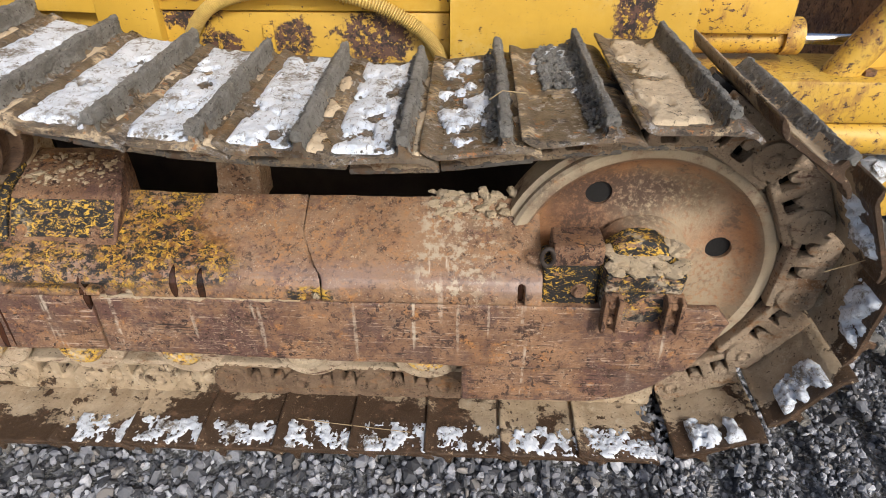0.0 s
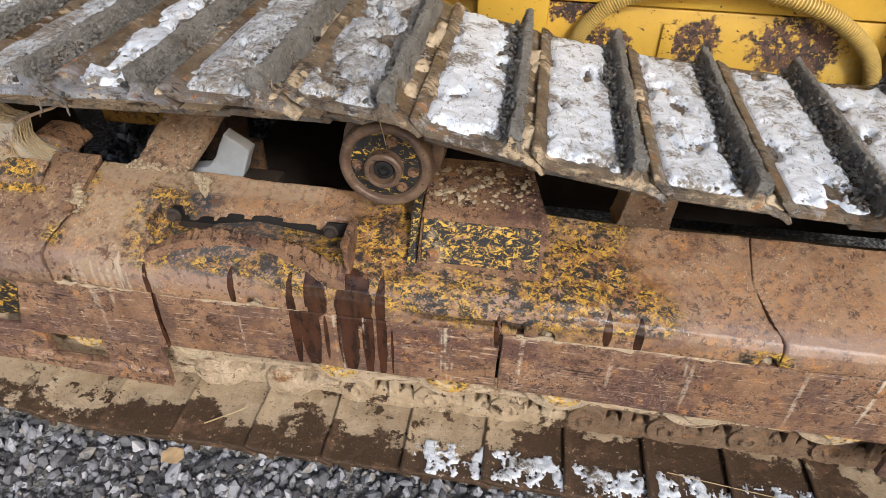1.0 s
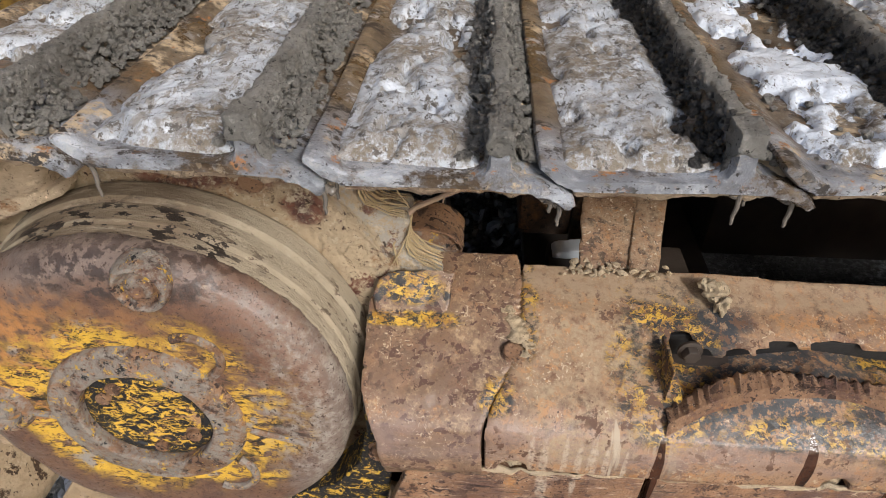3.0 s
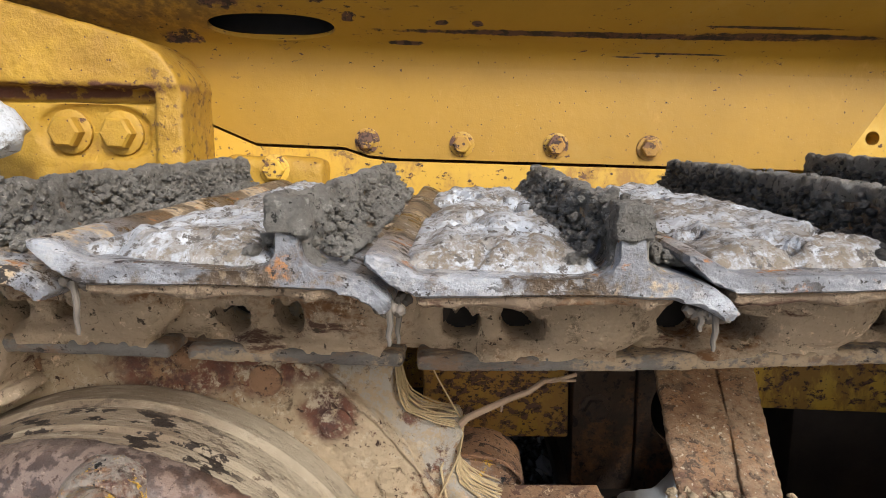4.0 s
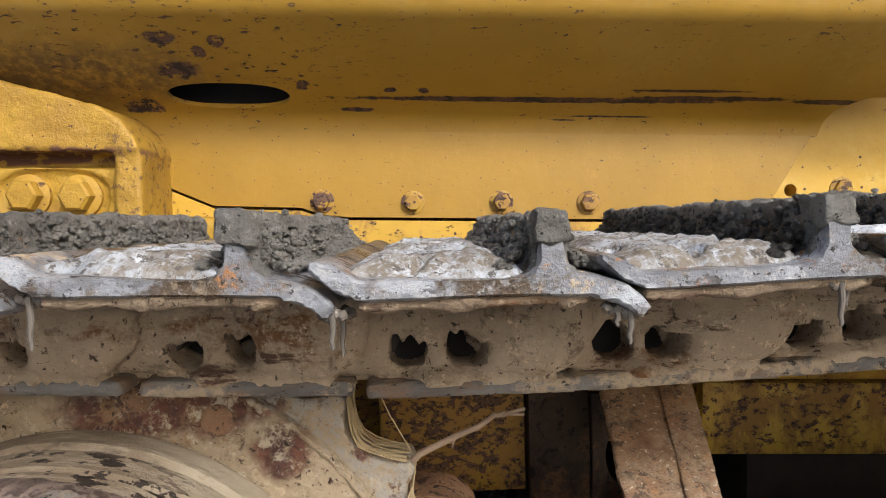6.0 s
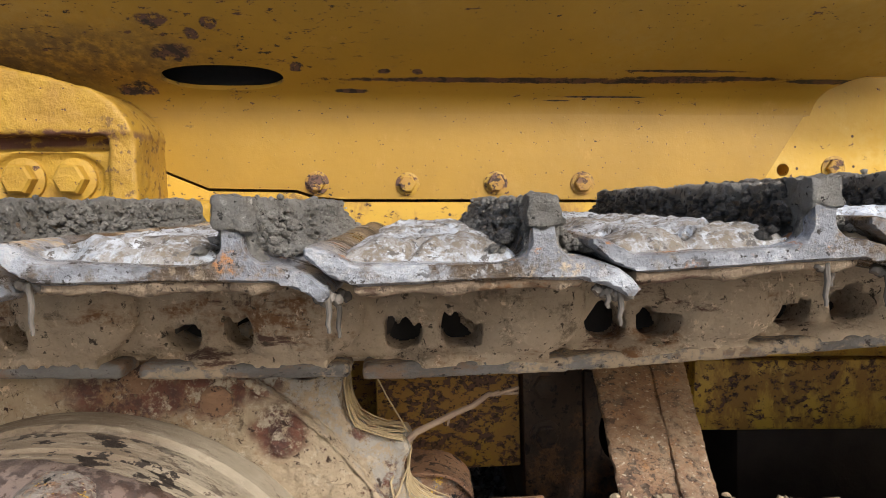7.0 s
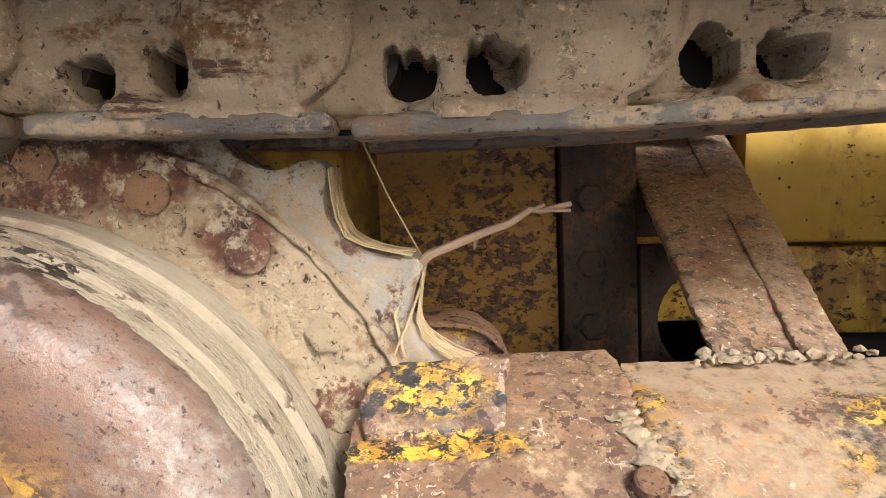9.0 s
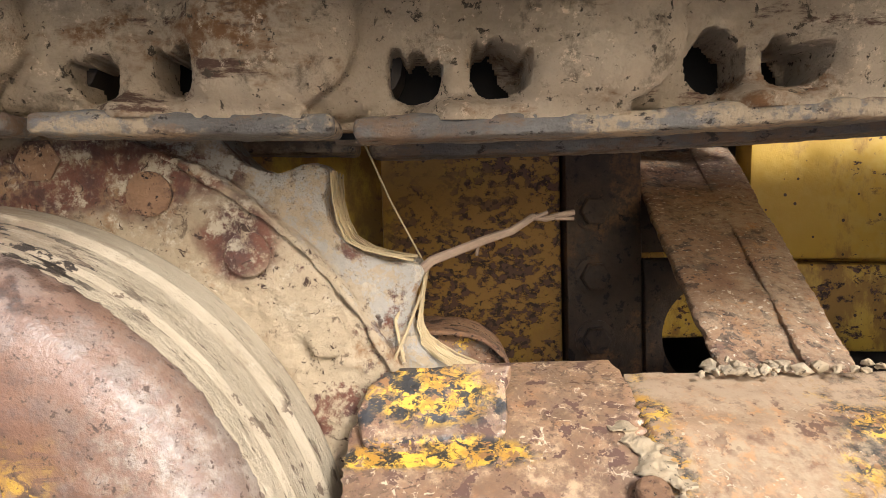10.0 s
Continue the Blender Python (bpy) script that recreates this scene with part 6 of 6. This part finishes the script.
plate = part("hub_plate", lathe(bmesh.new(), [(0.071, 1.44), (0.069, 1.429), (0.036, 1.425)], CX, CZ, 48), M_ROLLERBLACK, cr, "black hub plate with yellow flecks")
bm = bmesh.new()
lathe(bm, [(0.037, 1.428), (0.037, 1.404), (0.033, 1.400), (0.026, 1.401), (0.024, 1.418)], CX, CZ, 40)
part("hub_ring", bm, M_ROLLER, cr)
bm = bmesh.new()
lathe(bm, [(0.021, 1.418), (0.019, 1.410), (0.012, 1.409), (0.011, 1.414)], CX, CZ, 28)
lathe(bm, [(0.007, 1.416), (0.006, 1.404)], CX, CZ, 6)
part("grease_plug", bm, M_BLACK, cr)
for a in (75, -10, -55, 185):
    part("bolt", bolt(bmesh.new(), (CX + 0.054 * math.cos(radians(a)), 1.428, CZ + 0.054 * math.sin(radians(a))), 0.0085, 0.008), M_RUST, plate)
part("roller_bracket", sculpt(prism(bmesh.new(), [(1.52, 0.60), (1.54, 0.72), (1.56, 0.86), (1.66, 0.86), (1.66, 0.60)], CX - 0.05, CX + 0.07, "x"), 0.006, 0.004, 12, 2), M_LINK, cr)

# ---- machine body ----
mb = thing("bulldozer_body", "yellow bulldozer body with chipped enamel above and behind the track", "bulldozer")
LEAN = Matrix.Translation((-1.85, 0, 1.06)) @ Matrix.Rotation(radians(2.1), 4, "Y") @ Matrix.Translation((1.85, 0, -1.06))


def rear(ob):
    """The rear of the body stands a little nose-down against the track frame."""
    ob.matrix_local = LEAN
    return ob


def carve(bm, cut):
    """Cut solids out of a bmesh with clean edges."""
    obs = []
    for b in (bm, cut):
        bmesh.ops.recalc_face_normals(b, faces=b.faces)
        me = bpy.data.meshes.new("solid")
        b.to_mesh(me)
        b.free()
        obs.append(new("solid", me))
    mod = obs[0].modifiers.new("cut", "BOOLEAN")
    mod.operation, mod.object, mod.solver = "DIFFERENCE", obs[1], "EXACT"
    out = bpy.data.meshes.new_from_object(obs[0].evaluated_get(bpy.context.evaluated_depsgraph_get()))
    for o in obs:
        bpy.data.objects.remove(o)
    return out


OVER = [(1.927, 1.172), (1.900, 1.172), (1.8992, 1.181), (1.8965, 1.190), (1.892, 1.197), (1.885, 1.203), (1.874, 1.2105), (1.716, 1.298), (1.706, 1.306), (1.700, 1.316), (1.697, 1.33), (1.696, 1.35), (1.696, 1.9), (1.703, 1.9), (1.704, 1.335), (1.722, 1.304), (1.884, 1.213), (1.927, 1.205)]
bm = prism(bmesh.new(), OVER, -3.1, -0.95, "x")
cut = bmesh.new()
nrm = Vector((0, -0.487, -0.873))
up = Vector((0, -0.873, 0.487))
ring = [Vector((-2.210, 1.858, 1.2195)) + Vector((math.copysign(0.094 * abs(math.cos(a)) ** 0.85, math.cos(a)), 0, 0)) + up * math.copysign(0.029 * abs(math.sin(a)) ** 0.85, math.sin(a)) for a in (2 * math.pi * (k + 0.5) / 32 for k in range(32))]
lo, hi = [cut.verts.new(p - nrm * 0.2) for p in ring], [cut.verts.new(p + nrm * 0.2) for p in ring]
for k in range(32):
    cut.faces.new((lo[k], lo[(k + 1) % 32], hi[(k + 1) % 32], hi[k]))
cut.faces.new(lo)
cut.faces.new(hi)
prism(cut, [(-1.264, 1.15), (-1.250, 1.199), (-1.244, 1.210), (-1.222, 1.221), (-1.196, 1.228), (-0.90, 1.228), (-0.90, 1.15)], 1.60, 1.99)
rear(part("fender_overhang", carve(bm, cut), M_YELSCR, mb))
UP = [(-3.1, 1.14), (-2.45, 1.132), (-2.370, 1.0985), (-2.248, 1.0495), (-2.108, 1.0475), (-2.072, 1.036), (-2.03, 1.0325), (-1.351, 1.0325), (-1.263, 1.1785), (-3.1, 1.1785)]
rear(part("side_panel", prism(bmesh.new(), UP, 1.900, 1.927), M_YELSCR, mb))
LOW = [(-3.1, 0.945), (-3.1, 1.135), (-2.45, 1.127), (-2.370, 1.0935), (-2.248, 1.0445), (-2.108, 1.0425), (-2.072, 1.031), (-2.03, 1.0275), (-1.45, 1.0275), (-1.45, 0.945)]
rear(part("lower_panel", prism(bmesh.new(), LOW, 1.903, 1.927), M_YELWORN, mb))
for x, z in ((-2.073, 1.0583), (-1.925, 1.0570), (-1.780, 1.0592), (-1.636, 1.0592)):
    rear(part("bolt", bolt(bmesh.new(), (x, 1.900, z), 0.0145, 0.013), M_YELBOLT, mb, "rust-stained yellow bolt head"))
# rear casting with its two large bolts in a sunken pocket
bm = bmesh.new()
prism(bm, [(-2.72, 1.256), (-2.56, 1.236), (-2.485, 1.218), (-2.378, 1.191), (-2.343, 1.170), (-2.322, 1.142), (-2.316, 1.124), (-2.72, 1.124)], 1.780, 1.92)
prism(bm, [(-2.72, 1.100), (-2.360, 1.100), (-2.318, 1.113), (-2.314, 0.96), (-2.72, 0.96)], 1.800, 1.92)
box(bm, -2.72, -2.318, 1.830, 1.92, 1.09, 1.14)
box(bm, -2.356, -2.316, 1.787, 1.84, 0.96, 1.13)
cut = bmesh.new()
prism(cut, [(-2.413 + 0.046 * math.cos(a), 1.060 + 0.037 * math.sin(a)) for a in (math.pi * (k / 12 - 0.5) for k in range(13))] + [(-2.488 + 0.046 * math.cos(a), 1.060 + 0.037 * math.sin(a)) for a in (math.pi * (k / 12 + 0.5) for k in range(13))], 1.74, 1.811)
cast = rear(part("rear_casting", sculpt(bm, 0.004, 0.0025, 16, 5, 0.0010, 80, cut, 22), M_CAST, mb))
for x in (-2.488, -2.413):
    part("bolt", bolt(bmesh.new(), (x, 1.809, 1.060), 0.0235, 0.026), M_CAST, cast, "large yellow hexagon bolt head")
bm = box(bmesh.new(), -2.29, -2.13, 1.853, 1.91, 0.89, 1.031, 0.015)
foot = rear(part("small_casting", sculpt(bm, 0.005, 0.003, 14, 6, 0.001, 70), M_CAST, mb))
part("bolt", bolt(bmesh.new(), (-2.206, 1.853, 1.012), 0.017, 0.014), M_YELOLD, foot)
# added black sheet, in place of the shade inside the oval hole
rear(part("hole_dark", new_box(-2.50, -1.90, 1.912, 1.925, 1.215, 1.60), M_BLACK, mb, "black sheet added to make the inside of the oval hole dark"))
part("rear_case", new_box(-3.1, -0.9, 2.04, 3.4, 0.60, 1.9, bevel=0.01), M_YELOLD, mb)
part("belly", new_box(-1.30, 0.6, 2.06, 3.4, 0.32, 0.62, bevel=0.01), M_DARK, mb)
# dark pan and unseen far wall added to keep light out from underneath
part("belly_light_stop", new_box(-1.72, -1.302, 1.86, 3.4, 0.30, 0.335, bevel=0.004), M_DARK, mb, "dark pan added to shut out light under the machine")
part("far_light_stop", new_box(-3.1, 0.6, 3.40, 3.45, GZ - 0.03, 1.9), M_DARK, mb)
rear(part("fender_top", new_box(-3.1, -0.95, 1.69, 2.05, 1.90, 1.93), M_YEL, mb))
# unseen plate added to close the rear against light
part("rear_light_stop", new_box(-3.12, -3.06, 1.95, 3.4, GZ - 0.03, 0.62), M_DARK, mb)
# plates behind the chain
part("inner_plate", new_box(-1.99, -1.754, 1.875, 2.05, 0.585, 0.95, bevel=0.004), M_YELSHADED, mb, "yellow plate scraped down to rust, its shade painted into the colour")
pl = part("bolted_plate", new_box(-1.750, -1.650, 1.862, 2.05, 0.50, 0.95, bevel=0.006), M_OILY, mb, "dark oily plate")
for z in (0.809, 0.724, 0.640):
    part("bolt", bolt(bmesh.new(), (-1.7135, 1.862, z), 0.0195, 0.014), M_OILY, pl)
rim = carve(new_box(-1.649, -1.532, 1.858, 1.878, 0.44, 0.745, bevel=0.004), lathe(bmesh.new(), [(0.070, 1.7), (0.070, 2.0)], -1.557, 0.642, 40))
part("pierced_plate", rim, M_OILY, mb, "dark rusty plate with a round hole")
# dark sheet over the yellow case, painting the shadow gap beside the beam
part("gap_dark", new_box(-1.66, -1.40, 2.032, 2.05, 0.74, 0.95, bevel=0.004), M_OILY, mb, "dark sheet standing in for the shadow gap behind the cross beam")
rear(part("sill_plate", new_box(-1.448, -0.9, 1.980, 2.05, 0.7455, 1.02, bevel=0.006), M_YELWORN, mb))
rear(part("sill_lower", new_box(-1.400, -0.9, 1.990, 2.05, 0.604, 0.7385, bevel=0.006), M_YELOLD, mb))
part("rear_shaft", lathe(bmesh.new(), [(0.16, 1.60), (0.17, 1.62), (0.17, 1.90)], SPX, SPZ, 48), M_DARK, mb)
# plate beyond the slanted panel end, with a round hole
rear(part("step_plate", carve(new_box(-1.40, -0.95, 1.935, 1.975, 1.00, 1.60, bevel=0.004), lathe(bmesh.new(), [(0.011, 1.85), (0.011, 2.05)], -1.280, 1.084, 20)), M_YEL, mb))
rear(part("bolt", bolt(bmesh.new(), (-1.191, 1.935, 1.087), 0.016, 0.012), M_YELOLD, mb))
# engine side and front plate
part("engine_side", new_box(-0.9, -0.02, 1.965, 3.4, 0.60, 0.968, bevel=0.006), M_YELRUSTY, mb)
part("engine_cover", new_box(-0.9, -0.02, 1.957, 3.4, 0.972, 1.9, bevel=0.006), M_YEL, mb)
part("corner_post", new_box(-0.97, -0.80, 1.93, 2.0, 0.60, 1.9, bevel=0.012), M_YEL, mb)
part("strap", new_box(-0.530, -0.500, 1.955, 1.966, 0.84, 0.935, bevel=0.003), M_YELWORN, mb)
for x in (-0.78, -0.70):
    part("bolt", bolt(bmesh.new(), (x, 1.957, 1.018), 0.017, 0.014), M_YELOLD, mb)
bm = prism(bmesh.new(), [(-0.018, 0.62), (0.62, 0.62), (0.60, 1.9), (-0.018, 1.9)], 1.905, 3.4)
part("front_plate", bm, M_YELFRONT, mb)

# corrugated hose
hose = thing("corrugated_hose", "yellowed ribbed plastic hose looped along the body side", "hose")
bm = bmesh.new()
ctrl = [Vector(p) for p in ((-0.735, 1.945, 0.84), (-0.715, 1.935, 0.92), (-0.64, 1.925, 0.995), (-0.50, 1.915, 1.035), (-0.36, 1.915, 1.037), (-0.20, 1.92, 0.995), (-0.09, 1.93, 0.925), (-0.045, 1.935, 0.86), (-0.035, 1.94, 0.80))]


def spline(c, n):
    out = []
    for i in range(len(c) - 1):
        p0, p1, p2, p3 = c[max(i - 1, 0)], c[i], c[i + 1], c[min(i + 2, len(c) - 1)]
        for k in range(n):
            t = k / n
            out.append(0.5 * ((2 * p1) + (p2 - p0) * t + (2 * p0 - 5 * p1 + 4 * p2 - p3) * t * t + (3 * p1 - p0 - 3 * p2 + p3) * t ** 3))
    return out + [c[-1]]


line = spline(ctrl, 60)
rings = []
for i, p in enumerate(line):
    d = (line[min(i + 1, len(line) - 1)] - line[max(i - 1, 0)]).normalized()
    u = Vector((0, 1, 0))
    v = d.cross(u)
    r = 0.0190 if i % 3 else 0.0135
    rings.append([bm.verts.new(p + r * (math.cos(a) * u + math.sin(a) * v)) for a in (2 * math.pi * k / 16 for k in range(16))])
for a, b in zip(rings, rings[1:]):
    for k in range(16):
        bm.faces.new((a[k], a[(k + 1) % 16], b[(k + 1) % 16], b[k]))
part("hose_wall", bm, M_HOSE, hose)

# lift cylinder beyond the front plate
cyl = thing("hydraulic_cylinder", "worn yellow hydraulic cylinder with a bright chrome rod", "cylinder")


def xbar(bm, x0, x1, y, z, r, seg=28):
    return tube(bm, [(x0, y, z), (x1, y, z)], r, seg)


part("barrel", xbar(bmesh.new(), 0.55, 0.985, 2.2, 0.838, 0.040), M_YELWORN, cyl)
part("guard_box", new_box(0.55, 0.965, 2.13, 2.30, 0.872, 1.02, bevel=0.01), M_YELWORN, cyl)
part("gland", xbar(bmesh.new(), 0.965, 1.02, 2.2, 0.850, 0.055), M_YELOLD, cyl)
part("rod", xbar(bmesh.new(), 1.0, 1.9, 2.2, 0.842, 0.017), M_CHROME, cyl)

arm = thing("push_arm", "yellow box-section push arm of the blade with worn top", "push arm")
part("beam", new_box(0.70, 2.6, 2.03, 2.30, 0.640, 0.770, bevel=0.012), M_YELWORN, arm)
part("tube", xbar(bmesh.new(), 0.7, 2.6, 2.07, 0.585, 0.055), M_YELWORN, arm)
part("bolt", tube(bmesh.new(), [(1.20, 2.09, 0.765), (1.20, 2.09, 0.785)], 0.022, 6), M_RUST, arm)
bm = bmesh.new()
tube(bm, [(1.12, 2.12, 0.74), (1.33, 2.12, 1.10), (1.6, 2.12, 1.6)], 0.05, 20)
part("brace", bm, M_YELOLD, arm)
part("upright", prism(bmesh.new(), [(1.22, 0.77), (1.40, 1.15), (1.6, 1.7), (2.4, 1.7), (2.4, 0.77)], 2.16, 2.22), M_YEL, arm)
part("rib", new_box(1.46, 1.50, 2.10, 2.16, 0.77, 1.6, bevel=0.006), M_YEL, arm)
part("lower_bracket", new_box(1.18, 2.6, 2.02, 2.25, 0.33, 0.44, bevel=0.01), M_YELWORN, arm)
bm = bmesh.new()
lump(bm, (1.42, 2.10, 0.49), 0.07, 5, 0.6, 3, 0.4)
lump(bm, (1.33, 2.08, 0.47), 0.05, 6, 0.6, 3, 0.4)
tagged(part("snow_clump", bm, M_SNOW), "white snow lying in the push arm", "snow")
bm = bmesh.new()
lump(bm, (-2.535, 1.68, 1.085), 0.052, 8, 0.95, 3, 0.4)
tagged(part("snow_clump", bm, M_SNOW), "white snow on the track shoe behind the sprocket", "snow")
blade = thing("dozer_blade", "rusty brown back of the blade beyond the arms", "blade")
part("moldboard", new_box(1.35, 1.45, 2.4, 5.2, GZ - 0.03, 1.25, bevel=0.01), M_RUST, blade)

# ---- cross beam, pillar, ice ----
beam = thing("cross_beam", "rusty brown steel cross beam rising behind the frame", "beam")
bm = bmesh.new()
A = [(-1.695, 1.525, 0.682), (-1.574, 1.540, 0.676), (-1.466, 2.03, 0.898), (-1.632, 2.03, 0.902)]
lo = [bm.verts.new((x + (0.02 if k in (0, 3) else 0.0), y + 0.01, z - 0.030)) for k, (x, y, z) in enumerate(A)]
hi = [bm.verts.new(p) for p in A]
for k in range(4):
    bm.faces.new((lo[k], lo[(k + 1) % 4], hi[(k + 1) % 4], hi[k]))
bm.faces.new(lo)
bm.faces.new(hi)
bmesh.ops.bevel(bm, geom=list(bm.edges), offset=0.006, segments=2, affect="EDGES")
part("beam_body", sculpt(bm, 0.005, 0.003, 14, 2, 0.001, 80), M_DUSTY, beam)
bm = bmesh.new()
A = [(-1.617, 1.530, 0.6815), (-1.573, 1.538, 0.6795), (-1.4655, 2.03, 0.9015), (-1.528, 2.03, 0.9025)]
lo, hi = [bm.verts.new((x, y + 0.003, z - 0.016)) for x, y, z in A], [bm.verts.new(p) for p in A]
for k in range(4):
    bm.faces.new((lo[k], lo[(k + 1) % 4], hi[(k + 1) % 4], hi[k]))
bm.faces.new(lo)
bm.faces.new(hi)
part("edge_strip", sculpt(bm, 0.003, 0.002, 14, 3, 0.001, 80), M_DUSTY, beam)
pillar = thing("support_pillar", "rusty steel support pillar between frame and chain", "pillar")
part("pillar_body", sculpt(prism(bmesh.new(), [(-0.605, 0.58), (-0.485, 0.58), (-0.475, 0.86), (-0.560, 0.86)], 1.60, 1.70), 0.005, 0.003, 14, 3, 0.001, 80), M_DUSTY, pillar)
bm = prism(bmesh.new(), [(-1.576, 0.655), (-1.513, 0.611), (-1.545, 0.530), (-1.695, 0.530), (-1.689, 0.543), (-1.636, 0.553), (-1.614, 0.579)], 1.745, 1.785)
tagged(part("ice_block", sculpt(bm, 0.004, 0.002, 20, 3), M_WHITE), "smooth white block of ice wedged behind the frame", "ice")
part("ledge", new_box(-1.70, -1.45, 1.70, 1.80, 0.47, 0.529, bevel=0.005), M_DARK, mb)
sc = thing("mud_scraper", "rusty arched mud scraper behind the end cover of the track frame", "scraper")
ARCH = [(-1.950, 0.7115), (-1.943, 0.713), (-1.922, 0.7145), (-1.903, 0.7135), (-1.888, 0.711), (-1.877, 0.707), (-1.866, 0.699), (-1.859, 0.692), (-1.853, 0.680)]
part("arched_sheet", sculpt(prism(bmesh.new(), ARCH + [(x - 0.001, z - 0.0045) for x, z in reversed(ARCH)], 1.564, 1.64), 0.002, 0.0012, 20, 3), M_RUST, sc)
part("end_sheet", sculpt(prism(bmesh.new(), [(-1.950, 0.62)] + [(x - 0.001, z - 0.004) for x, z in ARCH] + [(-1.856, 0.62)], 1.574, 1.582), 0.003, 0.0015, 30, 5, 0.0008, 110), M_CASTGREY, sc)

# ---- straw, twigs, icicles, leaf ----
tw = thing("dry_twig", "dry splintered twig caught in the sprocket", "twig")
part("stem", tube(bmesh.new(), [(-1.929, 1.52, 0.768), (-1.918, 1.525, 0.777), (-1.873, 1.54, 0.792), (-1.852, 1.545, 0.798), (-1.834, 1.55, 0.809), (-1.823, 1.555, 0.807), (-1.798, 1.561, 0.812)], 0.0042, 8, 0.0024), M_TWIG, tw)
part("stub", tube(bmesh.new(), [(-1.880, 1.538, 0.789), (-1.882, 1.536, 0.779)], 0.0014, 6), M_TWIG, tw)
part("splinter", tube(bmesh.new(), [(-1.834, 1.550, 0.808), (-1.822, 1.548, 0.8125)], 0.0016, 6), M_TWIG, tw)
part("splinter", tube(bmesh.new(), [(-1.815, 1.555, 0.807), (-1.799, 1.557, 0.8065)], 0.0016, 6), M_TWIG, tw)
rngs = random.Random(9)
for k in range(26):
    a = radians(45.5 - 15 * (k % 2) - 7.5 + rngs.uniform(-4, 4))
    st = thing("dry_straw", "thin dry grass strand wound into the sprocket", "straw", "straw in the sprocket")
    pts = []
    g = radians(41.8 if k % 2 == 0 else 26.8)
    for q in range(7):
        b = g + radians(-6.5 + 13 * q / 6)
        dip = 1 - math.cos((q / 6 - 0.5) * math.pi)
        rr = 0.371 + 0.028 * dip + rngs.uniform(0, 0.004)
        pts.append((SPX + rr * math.cos(b), 1.500 + 0.055 * (k / 26) + rngs.uniform(-0.004, 0.004), SPZ + rr * math.sin(b)))
    part("strand", tube(bmesh.new(), pts, 0.0009, 5), M_STRAW, st)
for pts, r in ((((-1.968, 1.50, 0.875), (-1.948, 1.51, 0.825), (-1.926, 1.52, 0.780)), 0.0008), (((-1.985, 1.53, 0.788), (-1.972, 1.53, 0.786), (-1.960, 1.53, 0.785)), 0.0012),
               (((0.075, 1.40, 0.947), (0.10, 1.40, 0.966), (0.145, 1.39, 0.965)), 0.0012), (((-1.066, 1.30, 0.99), (-1.075, 1.36, 0.93), (-1.078, 1.41, 0.86)), 0.0010),
               (((-1.932, 1.50, 0.765), (-1.946, 1.495, 0.735), (-1.940, 1.49, 0.705)), 0.0014), (((-1.926, 1.49, 0.755), (-1.936, 1.49, 0.73), (-1.948, 1.49, 0.705)), 0.0011),
               (((0.80, 1.33, 0.60), (0.87, 1.30, 0.66), (0.93, 1.28, 0.70)), 0.0013), (((-0.10, 1.30, 0.085), (-0.30, 1.33, 0.075), (-0.40, 1.34, 0.078)), 0.0012),
               (((-1.55, 1.30, 0.075), (-1.50, 1.33, 0.08), (-1.46, 1.36, 0.082)), 0.0016)):
    st = thing("dry_straw", "single dry straw lying on the machine", "straw", "loose straws")
    part("strand", tube(bmesh.new(), pts, r, 6), M_STRAW, st)
for x, y, z, l in ((-1.967, 1.257, 0.966, 0.030), (-1.966, 1.300, 0.962, 0.042), (-1.769, 1.257, 0.962, 0.028), (-1.625, 1.259, 0.976, 0.038), (-2.166, 1.262, 0.982, 0.045), (-1.580, 1.262, 0.970, 0.033),
                   (-1.777, 1.259, 0.964, 0.014), (-1.615, 1.270, 0.974, 0.018)):
    ic = thing("icicle", "small dirty icicle hanging from a track shoe", "icicle", "icicles under the shoes")
    part("icicle_body", tube(bmesh.new(), [(x, y, z + 0.004), (x + 0.001, y, z - l * 0.25), (x - 0.0005, y, z - l * 0.5), (x + 0.0004, y, z - l * 0.62), (x, y, z - l * 0.70)], 0.0024, 8, 0.0012), M_ICICLE, ic)
    bm = bmesh.new()
    for q in range(4):
        lump(bm, (x + (q - 1.5) * 0.0040, y + 0.003, z + 0.003 - 0.002 * (q % 2)), 0.0042, x * 9 + q, 1.0, 2)
    part("icicle_root", bm, M_ICICLE, ic)
bm = bmesh.new()
bmesh.ops.create_grid(bm, x_segments=6, y_segments=6, size=0.022)
for v in bm.verts:
    v.co = Vector((v.co.x * (1.3 - abs(v.co.y) * 20), v.co.y, 0.006 * noise.noise(v.co * 70) + 0.10 * v.co.x ** 2))
bmesh.ops.solidify(bm, geom=bm.faces, thickness=0.001)
bmesh.ops.translate(bm, vec=(-1.60, 1.215, GZ + 0.014), verts=bm.verts)
tagged(part("dead_leaf", bm, M_LEAF), "pale curled dead leaf on the gravel", "leaf")

# ---- snow along the outer edge of the lower shoes ----
for i, (m, run, _) in enumerate(SHOES):
    wx = m.translation.x
    if run == "bottom" and wx > -1.15:
        deposit(i, M_SNOWCLEAN, 0.30 + 0.25 * noise.noise(Vector((i * 1.7, 0, 0))), 100 + i, "ragged white snow along the edge of a shoe", "snow_patch", 0.005, -0.135, 0.050, 0.002, 0.10, 16.0, inner=True, smooth=0.3)
    if run == "front" and i < len(SHOES) - 1:
        deposit(i, M_SNOWCLEAN, 0.42, 130 + i, "white snow clinging inside a front shoe", "snow_patch", 0.016, -0.115, 0.02, 0.004, 0.11, 11.0, inner=True, smooth=0.7, taper=0.012)
